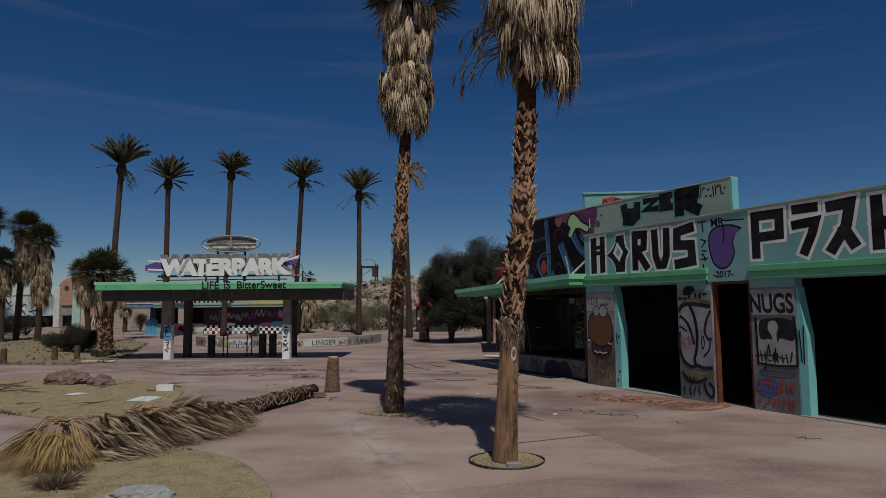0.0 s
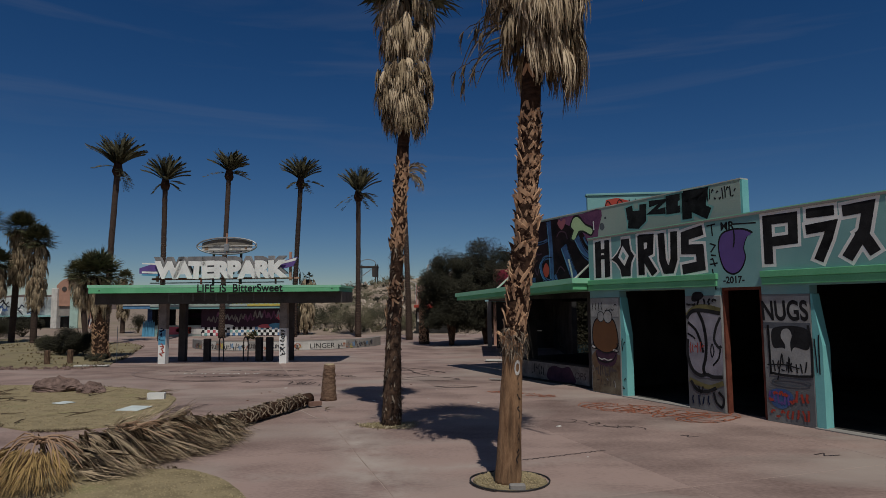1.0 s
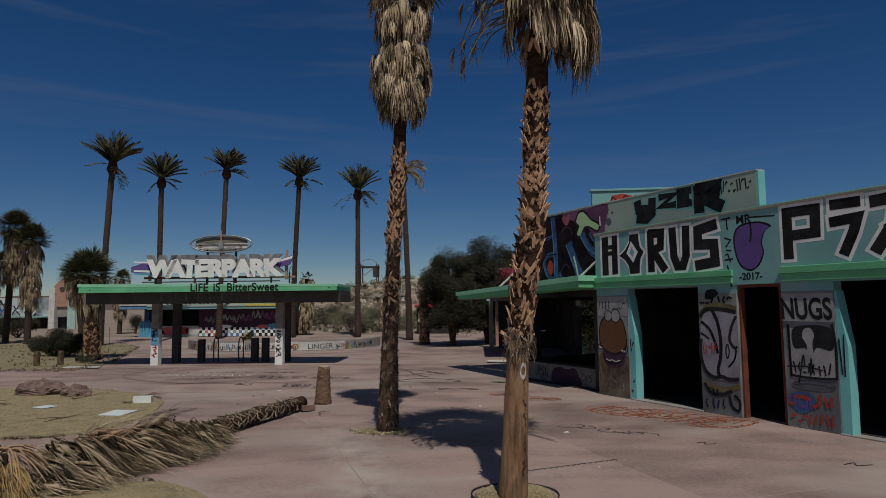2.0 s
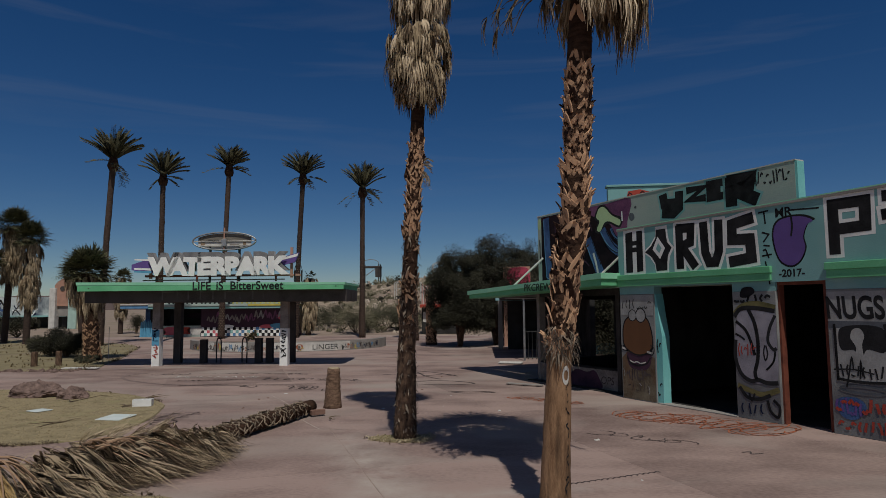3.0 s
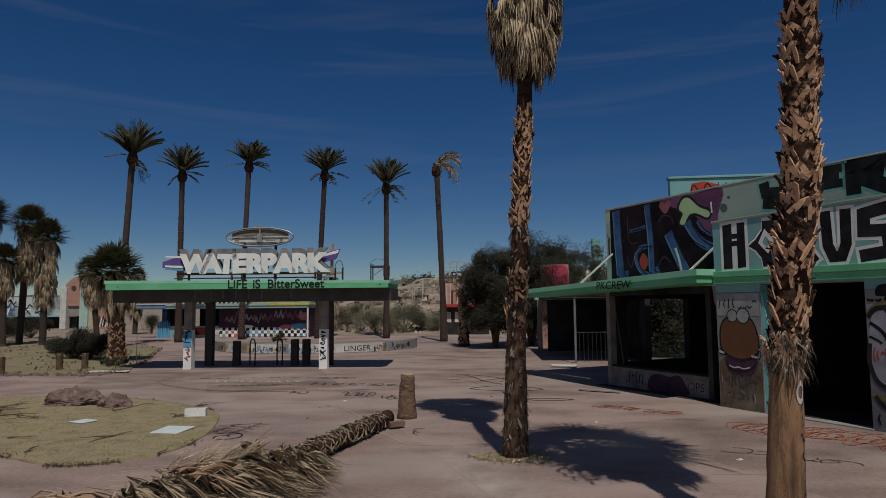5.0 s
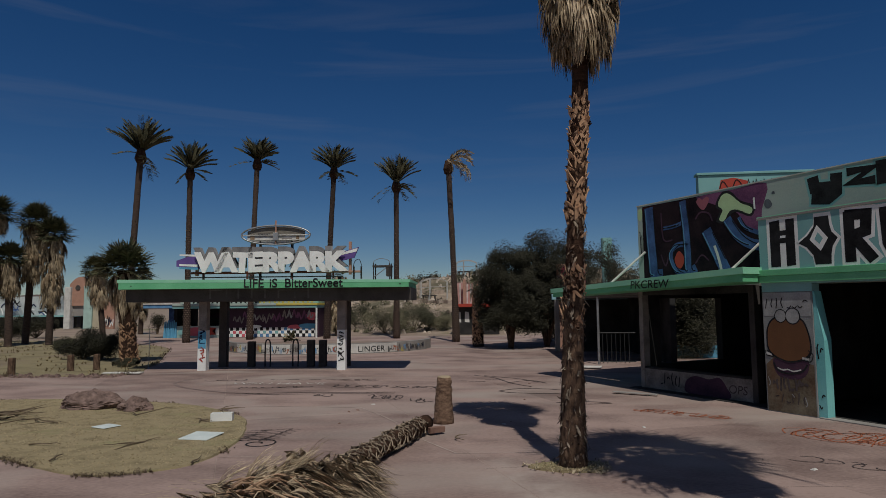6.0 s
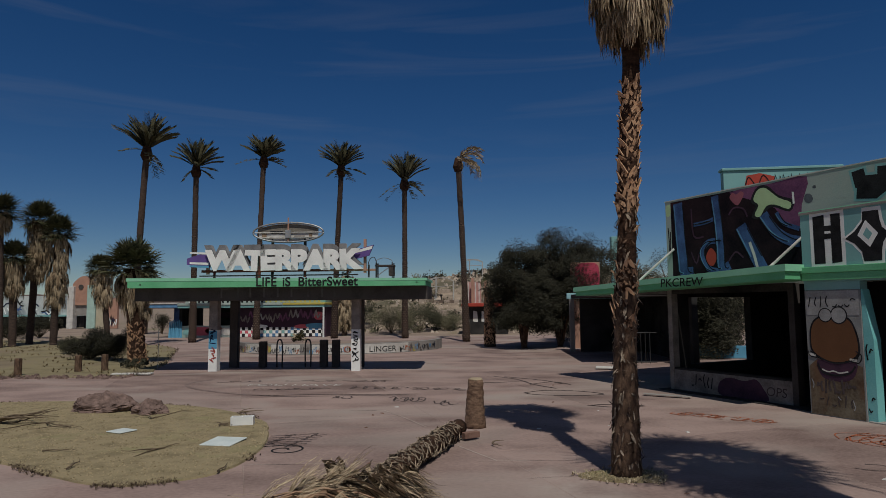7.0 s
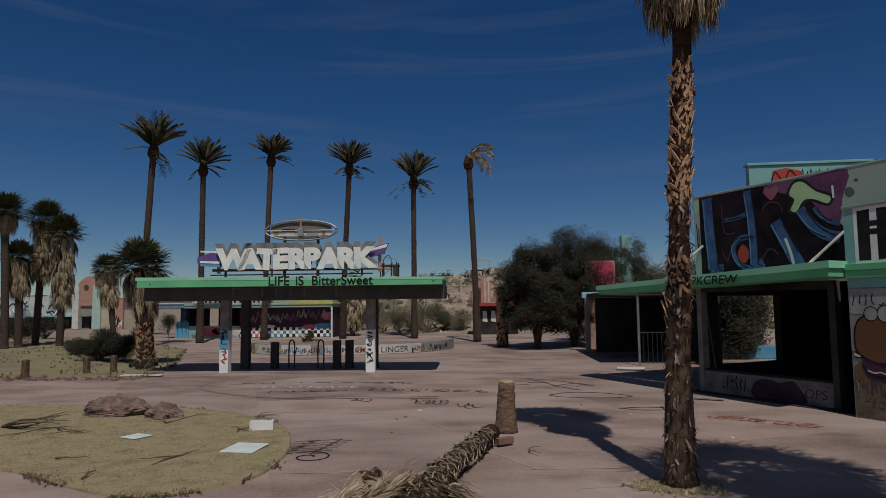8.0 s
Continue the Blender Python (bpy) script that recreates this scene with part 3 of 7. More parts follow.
# tall set-back wall
YB = 0.75
tall = B()
tall.solid([(-4.2, YB, 2.6), (4.08, YB, 2.6), (4.08, YB + 0.22, 2.6), (-4.2, YB + 0.22, 2.6)], [(-4.2, YB, 4.88), (4.08, YB, 4.97), (4.08, YB + 0.22, 4.97), (-4.2, YB + 0.22, 4.88)])
B().box(4.081, 4.13, YB + 0.004, YB + 0.22, 2.6, 4.96).obj("wall_end", JAMB, bld, "bright teal wall end")
tall.obj("upper_wall", PALE_TEAL, bld, "pale teal stucco wall with large painted letters")
cap = B()
cap.solid([(-4.22, YB - 0.01, 4.88), (4.1, YB - 0.01, 4.97), (4.1, YB + 0.26, 4.97), (-4.22, YB + 0.26, 4.88)], [(-4.22, YB - 0.01, 4.905), (4.1, YB - 0.01, 4.995), (4.1, YB + 0.26, 4.995), (-4.22, YB + 0.26, 4.905)])
cap.obj("coping", OFFWHITE, bld, "pale metal coping")
# roof and inner shell; the shade indoors is put into the near-black walls
B().box(-0.1, 12.0, 0.26, 9.0, 2.9, 3.05).obj("roof", ROOFING, bld)
B().box(-4.2, -0.102, YB + 0.224, 9.0, 2.9, 3.05).obj("roof", ROOFING, bld)
B().box(-4.2, 12.0, 8.8, 9.0, 0, 2.9).obj("back_wall", SHADEBLACK, bld)
B().box(11.8, 12.0, 0.26, 8.8, 0, 2.9).obj("side_wall", SHADEBLACK, bld)
B().box(-4.2, 12.0, 0.26, 8.8, 0.0, 0.02).obj("inner_floor", SHADEBLACK, bld)
B().box(-0.12, 0.0, 0.3, 8.8, 0.02, 2.9).obj("inner_wall", SHADEBLACK, bld)
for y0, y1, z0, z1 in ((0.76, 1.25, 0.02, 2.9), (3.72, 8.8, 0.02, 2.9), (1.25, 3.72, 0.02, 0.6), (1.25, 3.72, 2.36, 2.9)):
    B().box(-4.2, -4.0, y0, y1, z0, z1).obj("end_wall", SHADEBLACK, bld, "dark end wall with an empty window opening")
# window bay under the awning; lintel, sill and right post darkened for shade
YW = 0.55
B().box(-3.95, -0.62, YW, YW + 0.18, 0.0, 0.52, e=0.008).obj("knee_wall", POSTGREY, bld, "low wall under the empty window, tagged in black")
for s0, m in ((-4.05, POSTGREY), (-0.72, SOFFIT)):
    B().box(s0, s0 + 0.14, YW - 0.02, YW + 0.2, 0.0, 2.62, e=0.006).obj("mullion", m, bld, "grey window post, the right one darkened for shade")
B().box(-3.95, -0.7, YW, YW + 0.18, 2.44, 2.62).obj("lintel", SHADEBLACK, bld)
B().box(-3.95, -0.7, YW, YW + 0.18, 0.52, 0.57, e=0.006).obj("window_sill", SHADEBLACK, bld)
# awning: drops a little towards its far end
aw = B()
aw.solid([(-7.0, -0.05, 2.44), (-0.02, -0.55, 2.66), (-0.02, 0.55, 2.66), (-7.0, 0.75, 2.44)], [(-7.0, -0.05, 2.56), (-0.02, -0.55, 2.82), (-0.02, 0.55, 2.82), (-7.0, 0.75, 2.56)])
aw.obj("awning", GREEN, bld, "long flat awning with green fascia")
aw = B()
aw.solid([(-7.05, -0.10, 2.562), (0.03, -0.60, 2.822), (0.03, 0.55, 2.822), (-7.05, 0.75, 2.562)], [(-7.05, -0.10, 2.69), (0.03, -0.60, 2.96), (0.03, 0.55, 2.96), (-7.05, 0.75, 2.69)])
aw.obj("awning_lip", LIGHT_GREEN, bld, "light green awning edge")
# Added flat roof that keeps sun off the ground here; dark underside holds shade.
B().box(-6.9, -4.21, 0.78, 5.0, 2.45, 2.55).obj("canopy_roof", SOFFIT, bld, "flat dark canopy added behind the awning to cast shade")
for s0, s1 in ((-4.6, -3.95), (-1.0, -0.42)):
    B().tube([(s0, 0.1, 2.8), (s1, YB, 3.62)], 0.03, 8).obj("strut", OFFWHITE, bld, "white steel awning strut")


# painted letters: strokes on a 1 x 1 field
def flush(y):
    """Paint lies within a few millimetres of its wall."""
    for wall_y in (0.0, YW, YB):
        if wall_y - 0.05 < y <= wall_y:
            return wall_y - (wall_y - y) * 0.3
    return y


def on_wall(y):
    y = flush(y)
    return lambda a, b: (a, y, b)


LETTERS = {
    "R": [[(0, 0), (0, 1)], [(0, 1), (0.85, 0.98), (0.78, 0.6), (0, 0.5)], [(0.2, 0.5), (1.0, 0)]],
    "U": [[(0, 1), (0.06, 0.3), (0.3, 0.03), (0.72, 0.03), (0.96, 0.3), (1, 1)]],
    "S": [[(1, 1.02), (0.05, 0.93), (0.03, 0.55), (0.95, 0.52), (1.0, 0.06), (0.0, 0.0)]],
    "P": [[(0, 0), (0, 1)], [(0, 0.97), (1, 0.97), (0.98, 0.46), (0, 0.44)]],
    "ra": [[(0.05, 1), (0.98, 1)], [(0, 0.64), (0.98, 0.68), (0.8, 0.4), (0.42, 0.0)]],
    "su": [[(0.08, 0.97), (0.92, 1.0), (0.72, 0.5), (0.1, 0.0)], [(0.62, 0.45), (1.0, 0.08)]],
    "to": [[(0.1, 1), (0.1, 0)], [(0.12, 0.56), (0.9, 0.3)]],
    "Y": [[(0.0, 1), (0.05, 0.62), (0.75, 0.55)], [(0.85, 1), (0.82, 0.3), (0.5, 0.02), (0.05, 0.1)]],
    "Z": [[(0, 0.95), (1, 0.95), (0.05, 0.1), (1, 0.05)]],
    "E": [[(1, 0.95), (0.05, 0.95), (0.05, 0.05), (1, 0.05)], [(0.05, 0.5), (0.8, 0.5)]],
}
# block letters drawn by their outline
BLOCKS = {
    "H": ([(0, 0), (0.4, 0), (0.4, 0.5), (0.64, 0.5), (0.64, 0), (1, 0.02), (1, 1.0), (0.66, 1), (0.66, 0.77), (0.42, 0.77), (0.42, 1), (0, 0.98)], [(0.42, 0.61), (0.64, 0.61), (0.64, 0.66), (0.42, 0.66)]),
    "O": ([(0, 0.48), (0.22, 0.37), (0.38, 0.2), (0.42, 0), (0.82, 0), (0.83, 0.2), (0.87, 0.36), (1, 0.53), (0.86, 0.66), (0.82, 0.8), (0.8, 1), (0.44, 1), (0.42, 0.8), (0.24, 0.62)], [(0.5, 0.83), (0.77, 0.54), (0.57, 0.28), (0.3, 0.53)]),
}


def block_letter(key, s0, s1, z0, z1, y, rim=0.07):
    """A black block letter over its wider white silhouette."""
    outer, hole = ([(s0 + u * (s1 - s0), z0 + v * (z1 - z0)) for u, v in loop] for loop in BLOCKS[key])
    c = Vector(((s0 + s1) / 2, (z0 + z1) / 2))
    kx, kz = 1 + 2 * rim / (s1 - s0), 1 + 2 * rim / (z1 - z0)
    B().face([on_wall(y)(c.x + (a - c.x) * kx, c.y + (b - c.y) * kz) for a, b in (outer if key == "O" else [(s0, z0), (s1, z0), (s1, z1), (s0, z1)])]).obj("letter_outline", WHITE, bld)
    B().face([on_wall(y - 0.008)(a, b) for a, b in outer]).obj("painted_letter", BLACK, bld, "black painted block letter with white outline")
    B().face([on_wall(y - 0.014)(a, b) for a, b in hole]).obj("letter_counter", WHITE, bld, "white gap in the letter")
    if key == "O":
        m = Vector((sum(a for a, b in hole) / 4, sum(b for a, b in hole) / 4))
        B().face([on_wall(y - 0.02)(m.x + (a - m.x) * 0.45, m.y + (b - m.y) * 0.45) for a, b in hole]).obj("letter_counter", TEAL, bld)


def wall_letter(key, s0, s1, z0, z1, thick, y, outline=WHITE, fill=BLACK, rim=0.06):
    """A stroked letter that fills the field from s0 to s1 and z0 to z1."""
    place = lambda a, c: (s0 + thick / 2 + a * (s1 - s0 - thick), z0 + thick * 0.4 + c * (z1 - z0 - thick * 0.8))
    if outline:
        b = B()
        for i, p in enumerate(LETTERS[key]):
            q = [place(a, c) for a, c in p]
            e0, e1 = Vector(q[0]) - Vector(q[1]), Vector(q[-1]) - Vector(q[-2])
            q[0] = tuple(Vector(q[0]) + e0.normalized() * (rim + thick * 0.35))
            q[-1] = tuple(Vector(q[-1]) + e1.normalized() * (rim + thick * 0.35))
            b.ribbon(q, thick + 2 * rim, on_wall(y - 0.0015 * i))
        b.obj("letter_outline", outline, bld)
    b = B()
    for i, p in enumerate(LETTERS[key]):
        q = [place(a, c) for a, c in p]
        e0, e1 = Vector(q[0]) - Vector(q[1]), Vector(q[-1]) - Vector(q[-2])
        q[0] = tuple(Vector(q[0]) + e0.normalized() * thick * 0.35)
        q[-1] = tuple(Vector(q[-1]) + e1.normalized() * thick * 0.35)
        b.ribbon(q, thick, on_wall(y - 0.008 - 0.0015 * i))
    b.obj("painted_letter", fill, bld, "black painted letter with white outline")


block_letter("H", 0.26, 0.8, 2.95, 3.91, -0.004)
block_letter("O", 0.87, 1.65, 2.95, 3.88, -0.004)
for key, s0, s1, th in (("R", 1.77, 2.34, 0.2), ("U", 2.41, 2.98, 0.2), ("S", 3.06, 3.71, 0.22)):
    wall_letter(key, s0, s1, 2.95, 3.92, th, -0.004)
for key, s0, s1, th in (("P", 5.1, 5.82, 0.19), ("ra", 5.94, 6.54, 0.18), ("su", 6.58, 7.22, 0.2), ("to", 7.38, 8.0, 0.2)):
    wall_letter(key, s0, s1, 3.02, 3.99, th, -0.004)
for key, s0, s1, z0, z1, th in (("Y", 0.66, 1.46, 4.22, 4.83, 0.24), ("Z", 1.44, 2.02, 4.48, 4.87, 0.17), ("E", 2.0, 2.47, 4.45, 4.91, 0.17), ("R", 2.5, 3.32, 4.25, 4.92, 0.28)):
    wall_letter(key, s0, s1, z0, z1, th, YB - 0.004, outline=TEAL, rim=0.05)


def patch(name, pts, mat, y, label="", steps=6):
    loop = smooth_loop([(a, 0, b) for a, b in pts], steps)
    ob = B().face([(p.x, flush(y), p.z) for p in loop]).obj(name, mat, bld, label)
    return ob


# purple drop between the two words
drop = [(4.08 + (a - 4.12) * 0.9, 2.89 + (b - 3.03) * 0.92) for a, b in ((4.12, 3.72), (4.14, 3.42), (4.25, 3.14), (4.46, 3.03), (4.66, 3.12), (4.78, 3.36), (4.75, 3.58), (4.84, 3.80), (4.96, 3.87), (4.76, 3.97), (4.46, 3.99), (4.22, 3.92))]
patch("painted_drop_rim", [(4.42 + (a - 4.42) * 1.1, 3.33 + (b - 3.33) * 1.08) for a, b in drop], BLACK, -0.004)
patch("painted_drop", drop, PURPLE, -0.012, "purple painted drop shape with black rim")
text("tag_word", "MR", 0.24, BLACK, bld, pose(4.12, -0.002, 3.80, 90, 0, 0), sx=1.0, bold=0.006)
B().ribbon([(4.42, 3.9), (4.7, 3.885), (4.96, 3.87)], 0.03, on_wall(-0.006)).obj("tag_line", BLACK, bld)
text("painted_date", "-2017-", 0.19, BLACK, bld, pose(4.14, -0.002, 2.69, 90, 0, 0), bold=0.006)
for pts in ([(3.78, 3.93), (4.0, 3.95)], [(3.9, 3.94), (3.92, 3.7)], [(3.84, 3.55), (3.98, 3.5), (3.86, 3.36)], [(3.86, 3.3), (3.99, 3.28)], [(3.84, 3.2), (3.9, 3.22), (3.96, 3.05)], [(3.82, 3.1), (4.02, 3.12)], [(3.88, 3.0), (3.92, 2.8), (3.95, 2.56)]):
    B().ribbon(pts, 0.032, on_wall(-0.005)).obj("tag_scrawl", BLACK, bld)

# dark mural on the far end of the upper wall
patch("mural_ground", [(-4.02, 2.74), (-0.42, 2.74), (-0.42, 3.7), (-0.62, 3.95), (-1.0, 4.3), (-1.7, 4.6), (-2.1, 4.86), (-4.02, 4.85), (-4.02, 3.5)], MURAL, YB - 0.004, "black mural field", 1)
patch("mural_magenta", [(-2.2, 4.84), (-1.7, 4.6), (-1.05, 4.3), (-0.85, 3.95), (-0.5, 3.82), (-0.42, 4.3), (-0.28, 4.88), (-1.1, 4.87)], MAGENTA, YB - 0.008, "magenta sprayed patch", 3)
patch("mural_lime_rim", [(-1.62, 4.64), (-1.45, 4.85), (-1.2, 4.83), (-0.95, 4.58), (-0.6, 4.42), (-0.7, 4.18), (-1.04, 4.32), (-1.22, 4.3), (-1.38, 4.1), (-1.64, 4.17), (-1.52, 4.41), (-1.63, 4.5)], BLACK, YB - 0.012, "", 3)
patch("mural_lime", [(-1.55, 4.64), (-1.43, 4.79), (-1.24, 4.78), (-0.96, 4.53), (-0.67, 4.38), (-0.73, 4.24), (-1.04, 4.38), (-1.26, 4.37), (-1.42, 4.16), (-1.56, 4.21), (-1.45, 4.42), (-1.56, 4.53)], LIME, YB - 0.016, "pale lime sprayed shape", 3)
patch("teal_blot", [(-0.36, 4.38), (-0.33, 4.5), (-0.22, 4.49), (-0.17, 4.37), (-0.27, 4.3)], SLATE, YB - 0.01, "slate blue sprayed dot")
patch("teal_blot", [(-0.17, 4.62), (-0.15, 4.66), (-0.1, 4.66), (-0.1, 4.6)], SLATE, YB - 0.01)
B().ribbon([(-0.61, 4.6), (-0.6, 4.34)], 0.045, on_wall(YB - 0.016)).obj("white_dash", WHITE, bld)
for p, w in (([(-3.78, 4.8), (-3.75, 4.4), (-3.73, 3.9), (-3.68, 3.3), (-3.64, 3.0), (-3.36, 2.97)], 0.3), ([(-3.29, 4.18), (-2.94, 4.2), (-2.64, 4.27)], 0.1), ([(-2.63, 4.82), (-2.55, 4.12), (-2.52, 3.5), (-2.5, 3.05), (-2.28, 3.1)], 0.21), ([(-2.52, 3.7), (-2.86, 3.7), (-3.07, 3.46), (-2.9, 3.06), (-2.55, 2.97)], 0.14), ([(-1.95, 4.0), (-1.7, 3.5), (-1.42, 2.95)], 0.3), ([(-1.35, 4.2), (-1.08, 3.8), (-0.78, 3.58), (-0.5, 3.5)], 0.24), ([(-1.02, 4.2), (-0.86, 3.95), (-0.5, 3.78)], 0.1)):
    q = [tuple(v) for v in curve([(a, c) for a, c in p], 5)]
    B().ribbon(q, w, on_wall(YB - 0.020)).obj("mural_stroke", BLUE, bld, "blue sprayed stroke")
    B().ribbon([(a - w * 0.42, c) for a, c in q[1:-3]], 0.035, on_wall(YB - 0.026)).obj("mural_highlight", HAZEBLUE, bld, "thin hazy blue edge line")
    B().ribbon([(a + w * 0.5, c) for a, c in q[1:-3]], 0.025, on_wall(YB - 0.028)).obj("mural_edge", BLACK, bld)
    B().ribbon([(a - w * 0.56, c) for a, c in q[1:-3]], 0.025, on_wall(YB - 0.028)).obj("mural_edge", BLACK, bld)
patch("mural_red", [(-2.95, 3.35), (-2.8, 3.55), (-2.64, 3.35), (-2.74, 3.12), (-2.88, 3.15)], RED, YB - 0.024)
B().ribbon([tuple(v) for v in curve([(-1.72, 3.6), (-1.62, 3.3), (-1.55, 3.0)], 4)], 0.07, on_wall(YB - 0.03)).obj("mural_highlight", OFFWHITE, bld, "pale inner line")
patch("mural_rose", [(-2.2, 4.7), (-2.12, 4.82), (-2.02, 4.76), (-1.9, 4.82), (-1.82, 4.73), (-2.0, 4.5)], DUSTYROSE, YB - 0.012, "dusty rose sprayed patch")
for pts in ([(-2.25, 4.3), (-2.1, 4.45), (-1.85, 4.4), (-1.75, 4.2)], [(-3.35, 4.6), (-3.3, 3.9), (-3.0, 3.85)], [(-2.3, 3.2), (-2.1, 3.4), (-1.9, 3.25)], [(-3.4, 3.5), (-3.25, 3.2), (-3.1, 3.6)]):
    B().ribbon([tuple(v) for v in curve(pts, 4)], 0.04, on_wall(YB - 0.022)).obj("mural_shade", PLUM, bld, "dull plum sprayed line")
patch("lemon_blot", [(-4.19, 4.55), (-4.17, 4.76), (-4.05, 4.8), (-4.02, 4.6), (-4.1, 4.48)], LIME, YB - 0.006)

# pillar graffiti
patch("pale_wash", [(0.03, 1.95), (0.03, 2.42), (1.05, 2.42), (1.05, 1.95)], OFFGREY, -0.001, "pale grey washed panel", 1)
patch("ochre_patch", [(0.03, 0.02), (0.03, 0.95), (0.2, 1.1), (0.5, 1.16), (0.8, 1.06), (1.05, 1.0), (1.05, 0.02)], WASH, -0.001, "ochre and olive drips", 1)
patch("brown_rim", [(0.06, 1.45), (0.09, 1.72), (0.22, 1.9), (0.5, 1.98), (0.84, 1.9), (0.97, 1.66), (1.02, 1.36), (0.98, 1.17), (0.76, 1.05), (0.5, 1.02), (0.24, 1.1), (0.09, 1.24)], BLACK, -0.003)
patch("brown_patch", [(0.09, 1.45), (0.12, 1.71), (0.24, 1.87), (0.5, 1.95), (0.82, 1.87), (0.94, 1.65), (0.985, 1.37), (0.94, 1.2), (0.75, 1.085), (0.5, 1.055), (0.26, 1.135), (0.12, 1.26)], BROWN, -0.006, "large brown sprayed blot")
patch("dark_haze", [(0.2, 1.08), (0.24, 0.8), (0.4, 0.7), (0.72, 0.7), (0.9, 0.82), (0.94, 1.08), (0.6, 1.02)], PLUM, -0.004, "dull plum haze below the blot", 3)
for c in (0.40, 0.66):
    w = 0.115 if c < 0.5 else 0.14
    loop = [(c + w * math.cos(t), 1.95 + w * 1.05 * math.sin(t)) for t in [0.785 * k for k in range(8)]]
    patch("pale_blot_rim", [(c + (a - c) * 1.18, 1.95 + (z - 1.95) * 1.16) for a, z in loop], BLACK, -0.010)
    patch("pale_blot", loop, OFFGREY, -0.016, "round pale grey blot with black rim")
for pts, w, m in (([(0.06, 1.24), (0.3, 1.1), (0.6, 1.03), (0.98, 1.15)], 0.025, BLACK), ([(0.02, 1.24), (0.06, 1.14), (0.22, 1.12)], 0.02, BLACK), ([(0.8, 1.1), (0.98, 1.06), (1.04, 1.2), (0.94, 1.28)], 0.02, BLACK), ([(0.2, 1.0), (0.3, 0.84), (0.55, 0.8), (0.8, 0.86), (0.92, 1.0)], 0.035, BLACK), ([(0.28, 0.9), (0.4, 0.86), (0.5, 0.88), (0.62, 0.85), (0.78, 0.89)], 0.026, OFFWHITE), ([(0.04, 1.18), (0.17, 1.16)], 0.05, OFFWHITE), ([(0.82, 1.12), (0.95, 1.11)], 0.045, OFFWHITE), ([(0.06, 0.7), (0.1, 0.6), (0.08, 0.52)], 0.018, OFFGREY), ([(0.84, 0.36), (0.87, 0.24), (0.85, 0.18)], 0.018, OFFGREY), ([(0.56, 0.4), (0.62, 0.34)], 0.018, OFFGREY)):
    B().ribbon([tuple(v) for v in curve(pts, 4)] if len(pts) > 2 else pts, w, on_wall(-0.02)).obj("tag_loop", m, bld)


GLYPHS = ([(0.2, 0.0), (0.35, 0.5), (0.45, 1.0)], [(0.3, 1.0), (0.55, 0.5), (0.7, 0.0)], [(0.05, 0.5), (0.4, 0.75), (0.9, 0.6)], [(0.5, 0.05), (0.2, 0.5), (0.5, 0.95)], [(0.1, 0.15), (0.5, 0.0), (0.9, 0.15)])


def glyph_strokes(x0, x1, z0, z1, n, q):
    """Plain sprayed marks in a row."""
    n = n * 2
    step = (x1 - x0) / n
    for k in range(n):
        s = q.uniform(0.8, 1.15)
        t = q.uniform(-0.15, 0.15)
        yield [(x0 + step * (k + a * 0.95 * s + t * c + q.uniform(-0.05, 0.05)), z0 + (z1 - z0) * (c * s + q.uniform(-0.1, 0.1))) for a, c in GLYPHS[q.randrange(len(GLYPHS))]]


def scrawl(name, x0, x1, z0, z1, n, mat, w, y, seed, label=""):
    """Unreadable sprayed writing, one part a stroke."""
    for k, pts in enumerate(glyph_strokes(x0, x1, z0, z1, n, random.Random(seed))):
        B().ribbon([tuple(v) for v in curve(pts, 5)], w, on_wall(y - 0.0006 * k)).obj(name, mat, bld, label)


scrawl("tag_scrawl", 0.06, 1.0, 2.1, 2.36, 4, BLACK, 0.022, -0.006, 1)
scrawl("tag_scrawl", 0.16, 0.92, 0.46, 0.7, 5, FADED, 0.04, -0.012, 3)
patch("lavender_blot", [(3.15, 1.15), (3.17, 1.75), (3.3, 2.1), (3.6, 2.14), (4.0, 2.05), (4.03, 1.6), (4.02, 0.85), (3.8, 0.72), (3.5, 0.7), (3.25, 0.85)], LAVENDER, -0.002, "lavender grey sprayed shape")
B().ribbon([tuple(v) for v in curve([(3.16, 2.0), (3.35, 2.16), (3.65, 2.2), (4.03, 2.12)], 5)], 0.11, on_wall(-0.005)).obj("olive_band", OLIVE, bld, "olive sprayed arc")
B().ribbon([tuple(v) for v in curve([(3.16, 0.62), (3.4, 0.55), (3.7, 0.5), (4.03, 0.62)], 5)], 0.1, on_wall(-0.004)).obj("olive_band", OLIVE, bld)
